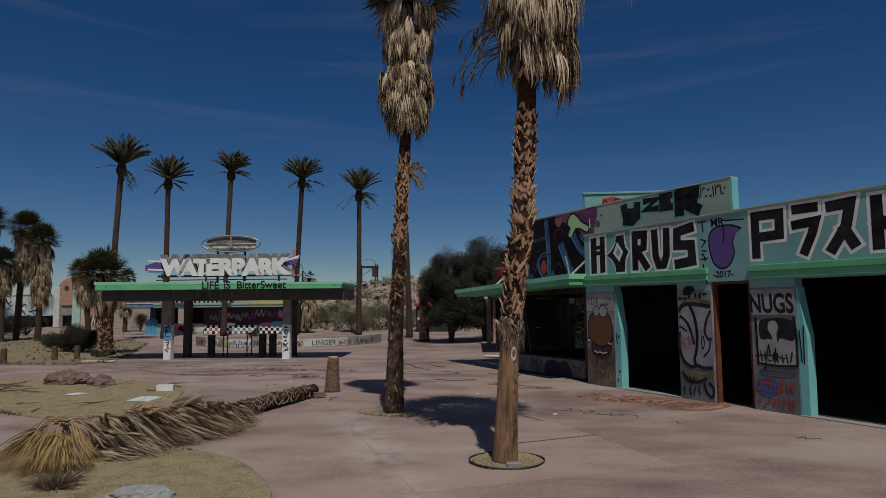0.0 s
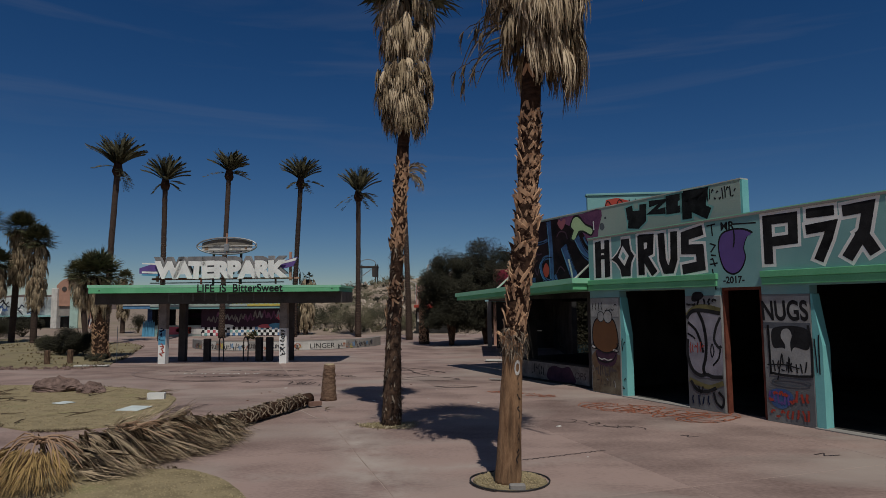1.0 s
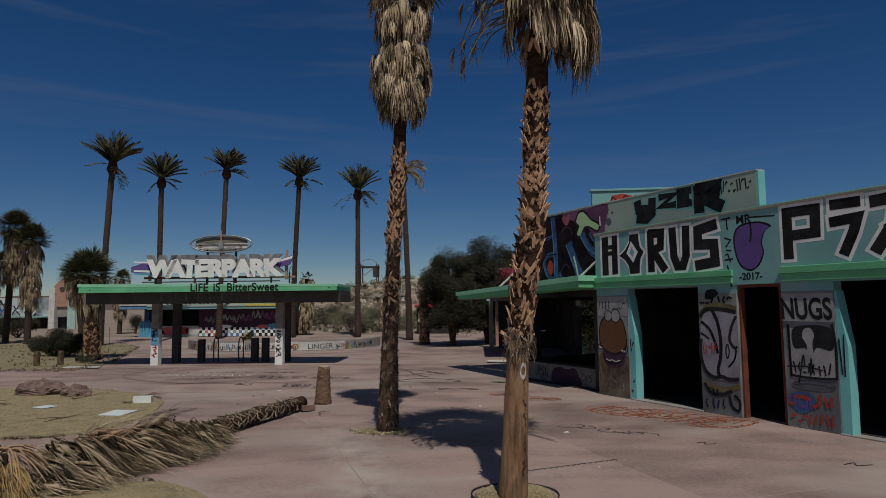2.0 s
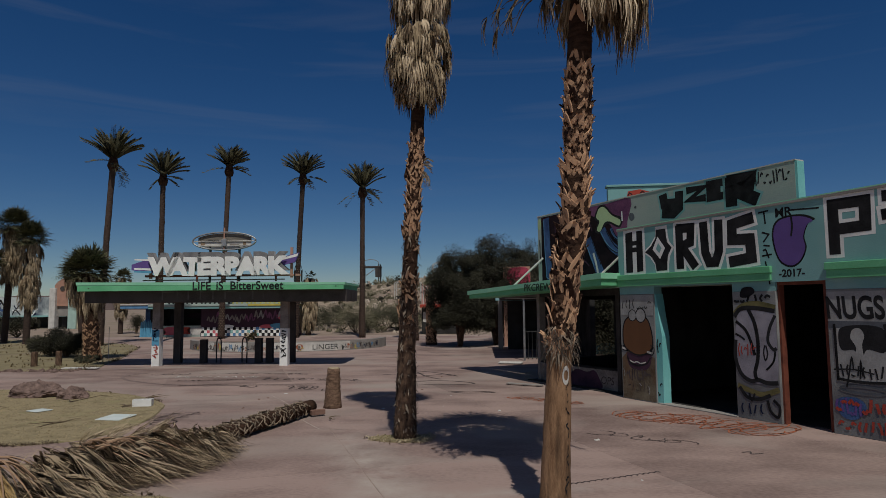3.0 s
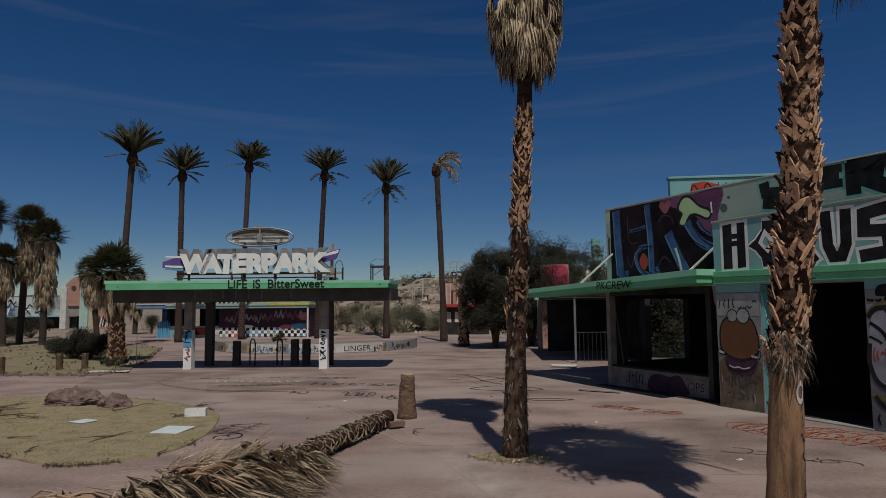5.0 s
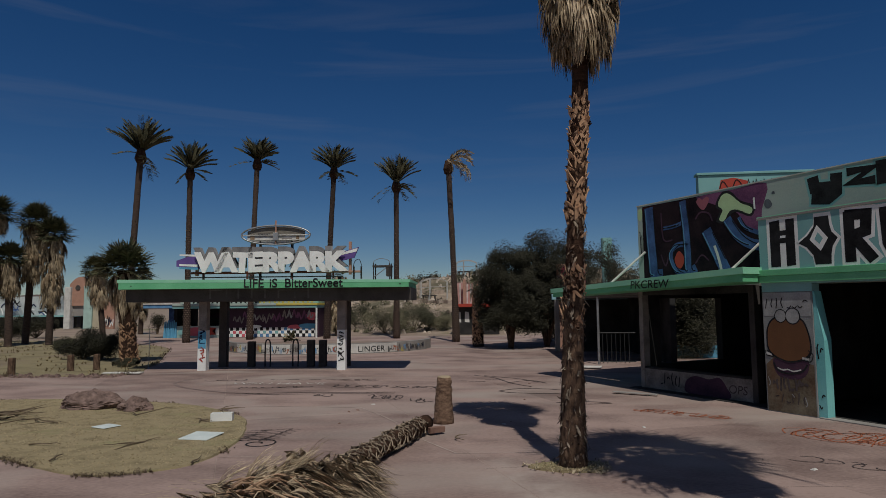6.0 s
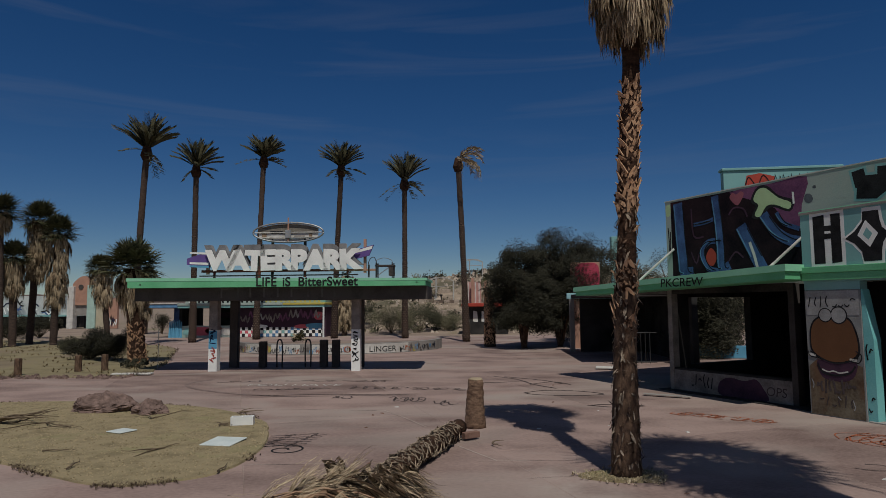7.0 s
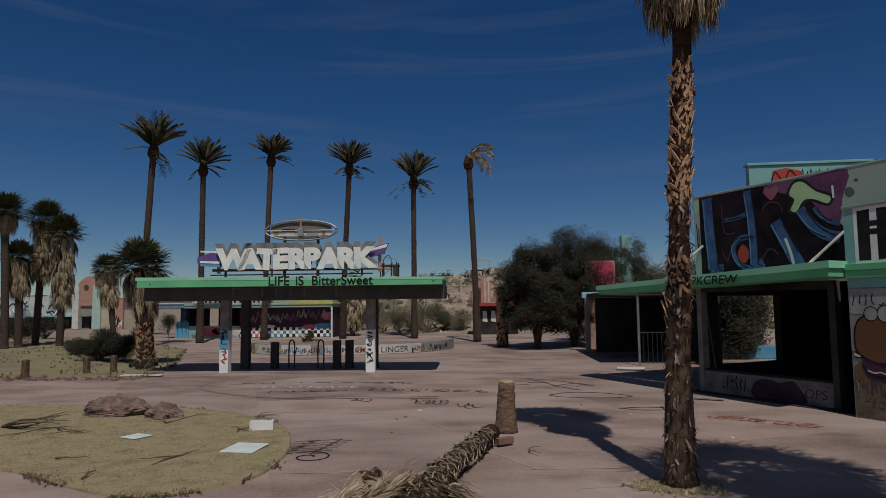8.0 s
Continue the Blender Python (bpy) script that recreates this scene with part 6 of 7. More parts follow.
def tree(x, y, h, w, seed, label, leaves=34000, mat=LEAF, low=0.06):
    q = random.Random(seed)
    t = thing("desert_tree", pose(x, y, 0), label, "tree", "dark trees by the plaza")
    tr = B()
    cents = []
    for k in range(9):
        a = k * 2.4
        r = w * q.uniform(0.25, 0.8)
        e = (math.cos(a) * r, math.sin(a) * r, h * q.uniform(0.45, 0.88))
        tr.tube(curve([(0.07 * math.cos(a), 0.07 * math.sin(a), 0), (e[0] * 0.3, e[1] * 0.3, h * 0.25), (e[0] * 0.7, e[1] * 0.7, e[2] * 0.75), e], 4), [0.075 - 0.005 * i for i in range(13)], 6)
    tr.obj("trunk", ROUGHTRUNK, t)
    for k in range(150):
        a, rr = q.uniform(0, 6.28), w * math.sqrt(q.random())
        z = h * q.uniform(low, 0.93) * (1 - 0.32 * (rr / w) ** 3)
        cents.append(((math.cos(a) * rr, math.sin(a) * rr, z), q.uniform(0.3, 0.8)))
    cr = B()
    leaf_cloud(cr, cents, leaves, 0.095, q)
    cr.obj("crown", mat, t, "dusty dark green foliage with gaps")
    return t


tree(-0.68, 36.99, 5.5, 1.65, 61, "dense dark desert tree beside the plaza", 80000, low=0.25)
tree(1.3, 38.29, 6.2, 2.1, 62, "taller dense dark desert tree beside the plaza", 100000, low=0.22)
tree(4.13, 42.43, 6.48, 2.73, 63, "dark desert tree behind the awning", 90000)
tree(8.62, 41.71, 5.56, 2.58, 64, "dark desert tree behind the building", 40000)
tree(6.5, 31.5, 4.1, 1.45, 65, "low dark tree behind the derelict building", 60000)


def shrub(x, y, w, h, seed, label, mat=LEAF, leaves=1800):
    q = random.Random(seed)
    t = thing("shrub", pose(x, y, 0), label, "shrub", "desert shrubs")
    st, cr = B(), B()
    cents = []
    for k in range(14):
        a, rr = k * 2.4, w * math.sqrt(q.random())
        e = (math.cos(a) * rr, math.sin(a) * rr, h * q.uniform(0.35, 0.85))
        st.tube([(0.05 * math.cos(a), 0.05 * math.sin(a), 0), (e[0] * 0.5, e[1] * 0.5, e[2] * 0.55), e], [0.025, 0.018, 0.008], 5)
        cents.append((e, h * q.uniform(0.22, 0.4)))
    st.obj("stem", TWIG, t)
    leaf_cloud(cr, cents, leaves * 4, 0.05 if w < 1.2 else 0.09, q)
    cr.obj("foliage", mat, t)
    return t


shrub(-18.7, 30.5, 0.95, 1.25, 71, "dense dark shrub beside the squat palm", LEAF, 9000)
shrub(-19.9, 31.3, 0.85, 0.85, 73, "low dark shrub beside the squat palm", LEAF, 5000)
shrub(-22.9, 34.6, 0.7, 0.75, 72, "low dusty shrub on the dry verge", SHRUBLEAF, 3500)
shrub(-15.7, 27.3, 0.5, 0.3, 74, "small scrubby growth at the foot of the squat palm", SHRUBLEAF, 700)
shrub(-34.1, 45.3, 0.85, 1.6, 75, "dark upright shrub under the skirted palms", LEAF, 4000)
shrub(-29.8, 57.2, 0.4, 1.6, 76, "dark narrow shrub beside the far pavilion", LEAF, 2500)
for k, (x, y, w, h) in enumerate(((-10.09, 55.97, 1.9, 2.2), (-7.90, 57.78, 1.9, 2.1), (-5.72, 58.44, 1.3, 1.5), (-14.14, 61.45, 2.00, 2.44), (-36.46, 51.39, 1.4, 1.5), (-40.73, 53.37, 1.7, 1.6))):
    shrub(x, y, w, h, 80 + k, "rounded olive desert shrub", LEAF if k > 3 else SHRUBLEAF if k % 2 else SAGE, 3200)


# ---- low curved planter wall ----
def planter():
    t = thing("planter_wall", pose(-10.39, 38.08, 0) @ Matrix.Scale(1.072, 4), "low curved concrete planter wall covered in graffiti", "planter wall")
    pts = []
    for k in range(41):
        a = radians(200 + 160 * k / 40)
        pts.append(Vector((5.1 * math.cos(a) * 1.0, 4.55 * math.sin(a), 0)))
    b = B()
    for i in range(40):
        p, r = pts[i], pts[i + 1]
        n0 = Vector((p.x, p.y, 0)).normalized() * -0.25
        n1 = Vector((r.x, r.y, 0)).normalized() * -0.25
        up = Vector((0, 0, 0.46))
        b.face([p, r, r + up, p + up]).face([p + up, r + up, r + n1 + up, p + n0 + up]).face([p + n0 + up, r + n1 + up, r + n1, p + n0])
    b.face([pts[0], pts[0] + Vector((0, 0, 0.46)), pts[0] * 0.95 + Vector((0, 0, 0.46)), pts[0] * 0.95])
    b.face([pts[-1], pts[-1] * 0.95, pts[-1] * 0.95 + Vector((0, 0, 0.46)), pts[-1] + Vector((0, 0, 0.46))])
    b.obj("wall", GREY_CONCRETE, t, "grey concrete wall")
    f = B()
    f.face([(p.x * 0.96, p.y * 0.96, 0.36) for p in pts])
    f.obj("soil", DIRT, t)


planter()


def young_palm(x, y, z, seed):
    q = random.Random(seed)
    t = thing("young_palm", pose(x, y, z), "small dusty fan palm growing in the planter", "palm")
    live, dead = B(), B()
    for k in range(16):
        a, e = k * 2.4, radians(q.uniform(15, 75))
        way = Vector((math.cos(a) * math.cos(e), math.sin(a) * math.cos(e), math.sin(e)))
        live_fan(live if k % 3 else dead, Vector((0, 0, 0.02)), way, q.uniform(0.2, 0.42), q, 12, 0, 0.3)
    live.obj("fan_leaves", FROND, t)
    dead.obj("dry_leaves", GREYTHATCH, t, "dry brown fan leaves")


young_palm(-12.33, 37.2, 0.385, 93)


# ---- far building with mural behind the shelter ----
far_b = thing("far_pavilion", pose(-20.61, 50.24, 0) @ Matrix.Scale(1.127, 4), "low pavilion with teal fascia and colourful mural behind the shelter", "building")
# Recess walls coloured near black in place of the shade inside.
B().box(-3.0, -0.35, 3.0, 3.2, 0, 2.0).obj("inner_wall", SHADEBLACK, far_b)
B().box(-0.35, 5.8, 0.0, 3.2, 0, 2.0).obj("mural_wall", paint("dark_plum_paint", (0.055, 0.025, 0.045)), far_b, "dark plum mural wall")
B().box(-3.9, -3.7, 0.0, 3.2, 0, 2.0).obj("side_wall", SHADEBLACK, far_b)
B().box(-3.7, -0.35, 0.0, 0.2, 0, 0.76).obj("counter_wall", PALE_TEAL, far_b, "painted counter wall")
B().box(-5.6, -3.66, -0.8, 3.4, 1.94, 2.16, e=0.02).obj("fascia", HAZEBLUE, far_b, "hazy blue fascia")
B().box(-5.6, -3.66, -0.85, 3.4, 2.162, 2.26, e=0.02).obj("fascia_lip", OFFWHITE, far_b, "pale fascia lip")
B().box(-3.65, 5.85, -0.8, 3.4, 1.9, 2.06, e=0.02).obj("fascia", TEAL, far_b, "teal fascia")
B().box(-3.65, 3.2, -0.85, 3.4, 2.062, 2.2, e=0.02).obj("fascia_lip", PALE_TEAL, far_b, "pale green fascia lip")
B().box(3.21, 5.9, -0.85, 3.4, 2.062, 2.2, e=0.02).obj("fascia_lip", YELLOW, far_b, "faded yellow fascia lip")
B().box(-3.6, 5.7, 0.2, 3.0, 2.21, 3.05).obj("sign_band", PALE_TEAL, far_b, "pale painted sign band")
B().box(-4.55, -3.92, 0.6, 0.8, 0, 1.94).obj("blue_panel", BLUE, far_b, "dark blue wall panel")
for k in range(7):
    x = -4.55 + 0.125 * k
    B().solid([(x, -0.12 + 0.05 * (k % 2), 0), (x + 0.125, -0.12 + 0.05 * ((k + 1) % 2), 0), (x + 0.125, 0.02, 0), (x, 0.02, 0)], [(x + 0.03, -0.04, 1.0 + 0.08 * (k % 3)), (x + 0.1, -0.04, 1.0 + 0.08 * (k % 3)), (x + 0.1, 0.02, 1.05), (x + 0.03, 0.02, 1.05)]).obj("drape_fold", SKYBLUE, far_b, "light blue draped fold")
B().tube([(5.82, -0.75, 0), (5.82, -0.75, 1.9)], 0.06, 8).obj("corner_post", WHITE, far_b)
qf = random.Random(77)
for k in range(14):
    x = -3.4 + 0.64 * k
    m = (YELLOW, YELLOW, OFFWHITE, TEAL)[qf.randrange(4)] if k > 7 else (BLACK, OFFWHITE, BLACK)[qf.randrange(3)]
    w, h = qf.uniform(0.4, 0.55), qf.uniform(0.55, 0.75)
    B().face([(x, 0.19, 2.24), (x + 0.13, 0.19, 2.24), (x + w * 0.5, 0.19, 2.24 + h * 0.75), (x + w - 0.13, 0.19, 2.24), (x + w, 0.19, 2.24), (x + w * 0.62, 0.19, 2.24 + h), (x + w * 0.38, 0.19, 2.24 + h)]).obj("painted_mark", m, far_b)
for k in range(30):
    x = -0.3 + 0.2 * k
    for r in range(3):
        dark = (k + r) % 2
        m = WHITE if not dark else (BLACK, BLACK, TEAL, PINK if x < 1 else HAZEBLUE)[qf.randrange(4)]
        B().face([(x, -0.004, 0.04 + 0.2 * r), (x + 0.195, -0.004, 0.04 + 0.2 * r), (x + 0.195, -0.004, 0.235 + 0.2 * r), (x, -0.004, 0.235 + 0.2 * r)]).obj("check", m, far_b)
for k in range(16):
    x = 0.1 + 0.33 * k
    z, m = qf.uniform(1.0, 1.35), (POSTGREY, POSTGREY, OFFGREY, MAGENTA)[qf.randrange(4)]
    pts = [(x, z), (x + 0.1, z + qf.uniform(0.2, 0.4)), (x + 0.22, z - 0.05), (x + 0.36, z + qf.uniform(0.1, 0.35))]
    B().ribbon([tuple(v) for v in curve([(min(a, 5.75), c) for a, c in pts], 4)], 0.09, lambda a, b: (a, -0.009 - 0.0005 * k, b)).obj("mural_stroke", m, far_b, "grey sprayed script stroke")
for x, z, w, h, m in ((-2.4, 0.4, 0.7, 0.34, PINK), (-1.5, 0.42, 0.55, 0.3, RED), (-0.7, 0.38, 0.5, 0.3, OFFWHITE), (-3.2, 0.4, 0.4, 0.3, TEAL), (5.1, 0.72, 0.55, 0.2, SKYBLUE), (4.2, 0.68, 0.4, 0.16, PINK), (1.4, 0.7, 0.5, 0.14, WHITE), (5.3, 1.35, 0.3, 0.32, PINK), (-2.0, 1.4, 0.6, 0.25, PLUM)):
    y = -0.014 if z < 1.2 or x > 0 else 2.98
    B().face([(x + w * math.cos(t) * (1 + 0.25 * math.sin(3 * t + x)), y, z + h * math.sin(t) * (1 + 0.2 * math.cos(2 * t))) for t in [0.42 * i for i in range(15)]]).obj("mural_blob", m, far_b, "bright sprayed blob")

# ---- awning pavilion beyond the derelict building ----
pav = thing("open_pavilion", pose(1.21, 27.57, 0) @ Matrix.Scale(1.012, 4), "dark open-fronted pavilion with pale blue roof edge and pink sign panel", "building")
# Dark inner walls are added; shade under the roof sits in their colour.
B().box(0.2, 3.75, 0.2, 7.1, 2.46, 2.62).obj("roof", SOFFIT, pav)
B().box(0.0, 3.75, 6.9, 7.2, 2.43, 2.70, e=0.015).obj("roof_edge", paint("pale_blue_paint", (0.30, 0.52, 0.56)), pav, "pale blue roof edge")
B().box(0.6, 3.75, 6.9, 7.1, 0, 2.43).obj("back_wall", SHADEBLACK, pav)
B().box(3.55, 3.75, 0.2, 6.89, 0, 2.46).obj("side_wall", SHADEBLACK, pav)
B().box(0.12, 0.34, 6.9, 7.12, 0, 2.44, e=0.01).obj("post", GREY_CONCRETE, pav)
B().tube([(0.95, 0.3, 0), (0.95, 0.3, 2.46)], 0.045, 8).obj("post", STEEL, pav)
B().box(0.50, 1.95, 9.1, 9.25, 0, 4.27, e=0.01).obj("sign_panel", PEACH, pav, "peach sign panel")
B().face([(p.x, 9.094, p.z) for p in smooth_loop([(0.78, 0, 3.2), (0.7, 0, 3.75), (0.85, 0, 4.15), (1.3, 0, 4.24), (1.8, 0, 4.18), (1.93, 0, 3.7), (1.85, 0, 3.0), (1.2, 0, 2.85)], 4)]).obj("pink_patch", HOTPINK, pav, "bright pink sprayed round patch")
for k in range(7):
    B().tube([(1.1 + 0.16 * k, 0.32, 0.05), (1.1 + 0.16 * k, 0.32, 1.15)], 0.014, 6).obj("rail_bar", DARKSTEEL, pav)
for z in (0.1, 1.15):
    B().tube([(0.95, 0.32, z), (2.3, 0.32, z)], 0.02, 6).obj("rail", DARKSTEEL, pav)
pool = B().box(-2.2, 2.2, -0.15, 0.15, 0, 0.5, e=0.02).obj("pool_wall", SKYBLUE)
pool.matrix_world = pose(7.19, 30.65, 0, 0, 0, -15)
tagged(pool, "low bright blue pool wall behind the derelict building", "wall")
tower = B()
tower.box(-0.4, 0.4, -0.4, 0.4, 0, 8.0, e=0.02)
tw = tower.obj("slide_tower", TEAL)
tw.matrix_world = pose(8.90, 60.53, 0)
tagged(tw, "narrow pale teal tower behind the trees", "tower")

# ---- far buildings across the verge ----
fb = thing("far_arcade", pose(-59.48, 74.41, 0) @ Matrix.Scale(1.317, 4), "long low white and teal building covered in graffiti beyond the palms", "building")
B().box(-8.0, 7.7, 0.0, 6.0, 1.05, 2.75, e=0.02).obj("upper_wall", material("far_pale_wall", (0.30, 0.36, 0.36), (0.50, 0.54, 0.53), 1.5, 12, 0.85, 0.1, blotch=(0.09, 0.11, 0.14), blotch_at=0.56), fb, "pale wall crowded with graffiti")
# Shade under the ledge is put into this near-black back wall.
B().box(-8.0, 7.7, 1.5, 6.0, 0.0, 1.05).obj("recess_wall", SHADEBLACK, fb)
B().box(-8.1, 7.8, -0.3, 6.1, 0.98, 1.12).obj("ledge", TEAL, fb)
for x in (-6, -3, 0, 3, 6):
    B().box(x, x + 0.25, -0.1, 0.15, 0, 0.98).obj("column", OFFWHITE, fb)
fq = random.Random(9)
for k in range(54):
    x, z = fq.uniform(-7.6, 7.0), fq.uniform(1.3, 2.5)
    pts = [(x + 0.25 * i, z + fq.uniform(-0.35, 0.35)) for i in range(4)]
    B().ribbon([tuple(v) for v in curve([(a, min(2.7, max(1.15, c))) for a, c in pts], 3)], 0.1, lambda a, b: (a, -0.006 - 0.0006 * k, b)).obj("tag_scrawl", (BLACK, NAVY, BLUE, WHITE)[k % 4], fb)
pf = thing("far_gatehouse", pose(-47.44, 71.06, 0) @ Matrix.Scale(1.262, 4), "peach and white stepped gatehouse with teal columns beyond the palms", "building")
B().box(0.0, 0.55, 0, 0.6, 0, 3.6, e=0.02).obj("pylon", OFFWHITE, pf, "white pylon")
B().box(1.75, 2.5, 0, 0.6, 0, 3.7, e=0.02).obj("pylon", paint("pale_aqua_paint", (0.42, 0.58, 0.52)), pf, "pale aqua pylon")
arch = B()
top = [(0.3 + 2.2 * k / 16, 0.25, 2.4 + 2.1 * math.cos((k / 16 - 0.45) * 1.5) ** 1.5) for k in range(17)]
arch.solid([(x, 0.25, 2.0) for x, y, z in top] + [(x, 0.55, 2.0) for x, y, z in reversed(top)], top + [(x, 0.55, z) for x, y, z in reversed(top)])
arch.obj("facade", PEACH, pf, "curved peach facade")
B().box(2.52, 3.3, 0.1, 0.6, 0, 3.3, e=0.02).obj("pylon", CREAM, pf, "cream pylon")
B().box(3.31, 4.3, 0.3, 0.55, 0, 2.55).obj("facade", PEACH, pf, "low peach wall tagged along its foot")
B().box(0.55, 1.75, 0.4, 0.55, 1.1, 2.0).obj("screen", GREY_CONCRETE, pf)
# Near-black backing paints the shade of the gateway.
B().box(0.55, 1.75, 1.6, 1.8, 0, 1.1).obj("recess", SHADEBLACK, pf)
B().tube([(1.05, 0.2, 3.55), (1.05, 0.245, 3.55)], 0.22, 16).obj("round_opening", SOFFIT, pf)
for k in range(9):
    x = 2.6 + 0.17 * k
    B().ribbon([tuple(v) for v in curve([(x, 0.15), (x + 0.15, 0.9 * fq.random() + 0.3), (x + 0.25, 0.3), (x + 0.3, 0.8)], 3)], 0.07, lambda a, b: (a, 0.292 - 0.0006 * k, b)).obj("tag_scrawl", (BLACK, NAVY, WHITE)[k % 3], pf)

kiosk = thing("red_kiosk", pose(-4.20, 53.10, 0) @ Matrix.Scale(1.059, 4), "small derelict kiosk with red fascia and dark tagged wall", "building")
B().box(0.0, 3.2, 0.0, 2.5, 0, 1.95).obj("wall", SHADEBLACK, kiosk, "dark tagged wall")
B().box(-0.1, 3.3, -0.5, 2.6, 1.96, 2.2, e=0.02).obj("fascia", RED, kiosk, "red fascia")
for x in (0.6, 1.5):
    B().box(x, x + 0.2, -0.4, -0.2, 2.2, 4.0, e=0.01).obj("sign_post", PEACH, kiosk, "peach post")
B().box(0.0, 1.3, 0.2, 0.35, 2.2, 3.75).obj("sign_board", material("faded_pink_board", (0.36, 0.17, 0.15), (0.52, 0.30, 0.27), 3, 20, 0.85, 0.2), kiosk, "faded pink board")
for k in range(5):
    B().box(0.08 + 0.26 * k, 0.16 + 0.26 * k, 0.17, 0.198, 2.22, 3.7).obj("batten", OFFWHITE, kiosk)
for k in range(4):
    B().face([(0.1 + 0.6 * k, -0.005, 0.9), (0.45 + 0.6 * k, -0.005, 0.85), (0.4 + 0.6 * k, -0.005, 1.6), (0.12 + 0.6 * k, -0.005, 1.65)]).obj("tag_bar", OFFWHITE, kiosk)


# ---- scrub and rubble on the hill ----
def hill_scrub():
    q = random.Random(55)
    dry, dark, r = B(), B(), B()
    for k in range(640):
        x, y = q.uniform(-30, 34), q.uniform(56, 84)
        z = hill_height(x, y) - 0.05
        s = q.uniform(0.12, 0.5) if k % 4 else q.uniform(0.5, 1.0)
        leaf_cloud(dry if k % 3 else dark, [((x, y, z + s * 0.4), s)], 46 if k % 4 else 120, 0.24, q, 0.6)
    for k in range(2200):
        x, y = q.uniform(-28, 34), q.uniform(55, 82)
        z = hill_height(x, y)
        s = q.uniform(0.06, 0.22) if k % 9 else q.uniform(0.2, 0.45)
        c = Vector((x, y, z))
        low = [c + Vector((s * math.cos(a + q.random()), s * math.sin(a + q.random()), -0.15)) for a in (0, 1.57, 3.14, 4.71)]
        r.solid(low, [p * 0.5 + c * 0.5 + Vector((0, 0, s * q.uniform(0.5, 1.3))) for p in low])
    tagged(dry.obj("hill_scrub", SAGE), "dry olive scrub dotted over the hillside", "scrub", kind="stuff")
    tagged(dark.obj("hill_scrub", LEAF), "dark green scrub dotted over the hillside", "scrub", kind="stuff")
    tagged(r.obj("hill_rubble", material("pale_rubble", (0.16, 0.12, 0.095), (0.46, 0.38, 0.31), 2, 20, 0.95, 0.4, strand=0.6)), "pale and brown rubble strewn over the hillside", "rubble", kind="stuff")
    for x0, x1, y, h in ((-7.5, -1.0, 63.5, 0.55), (-9.0, 0.5, 67.5, 0.5), (-14.0, -6.0, 71.0, 0.45), (2.0, 9.0, 69.0, 0.5)):
        w = B()
        steps = int((x1 - x0) / 0.5)
        for k in range(steps):
            x = x0 + 0.5 * k
            z = hill_height(x + 0.25, y)
            w.box(x + 0.01, x + 0.49, y + q.uniform(-0.06, 0.06), y + 0.4, z - 0.6, z + h * q.uniform(0.7, 1.1), e=0.03)
        tagged(w.obj("terrace_wall", PALESTONE), "low broken stone terrace wall on the hillside", "wall", "terrace walls")


hill_scrub()


def shade_frame(x, y, w, top):
    """A bare pipe frame with arched rails and a dark table under it."""
    z = hill_height(x + w / 2, y)
    t = thing("shade_frame", pose(x, y, z), "bare white pipe shade frame with arched top on the hillside", "shade frame", "shade frames on the hill")
    h = top - z
    for px in (0, 0.36 * w, w):
        for py in (0, 1.3):
            B().tube([(px, py, -0.6), (px, py, h * (0.86 if px in (0, w) else 1.0))], 0.045, 6).obj("post", PALESTEEL, t)
    for py in (0, 1.3):
        B().tube(curve([(0, py, h * 0.86), (w * 0.25, py, h * 0.97), (w * 0.5, py, h), (w * 0.75, py, h * 0.97), (w, py, h * 0.86)], 4), 0.04, 6).obj("top_rail", PALESTEEL, t)
    B().tube([(0, 0, h * 0.62), (w, 0, h * 0.66)], 0.03, 6).obj("mid_rail", PALESTEEL, t)
    table = thing("picnic_table", pose(x + 0.1, y + 0.4, z), "dark slab picnic table on pale legs on the hillside", "table", "picnic tables on the hill")
    B().box(0, 1.5, 0, 0.7, 0.68, 0.8, e=0.03).obj("tabletop", SOFFIT, table)
    for px in (0.12, 1.28):
        B().box(px, px + 0.12, 0.1, 0.6, -0.3, 0.68).obj("side_leg", SOFFIT, table)
    B().box(0.64, 0.88, 0.1, 0.6, -0.3, 0.68).obj("leg", OFFWHITE, table, "pale middle leg")


shade_frame(-8.29, 68.0, 2.7, 4.96)
shade_frame(-4.91, 76.0, 2.27, 7.29)
stand = thing("lookout_stand", pose(-31.7, 180, -0.3) @ Matrix.Scale(1.4, 4), "tall dark timber lookout stand beyond the hill", "stand")
for x in (0, 3.2):
    for y in (0, 2.4):
        B().tube([(x, y, 0), (x, y, 10.2)], 0.13, 6).obj("leg", DARKSTEEL, stand)
B().box(-0.2, 3.5, -0.2, 2.6, 9.45, 9.75).obj("deck", SOFFIT, stand)
B().box(2.5, 3.4, -0.1, 2.5, 7.6, 9.44).obj("cabin", SOFFIT, stand, "dark boxed stair under the deck")
B().tube([(0, 0, 7.4), (2.5, 0, 9.2)], 0.08, 6).obj("brace", STEEL, stand)
B().tube(curve([(0.1, 0, 9.75), (0.1, 0, 10.6), (1.6, 0, 11.1), (3.1, 0, 10.6), (3.1, 0, 9.75)], 5), 0.06, 6).obj("rail", STEEL, stand)
# graffiti on the planter wall
pl = bpy.data.objects["planter_wall"]


def on_planter(a, z, lift=0.006):
    return ((5.1 + lift) * math.cos(a), (4.55 + lift) * math.sin(a), z)


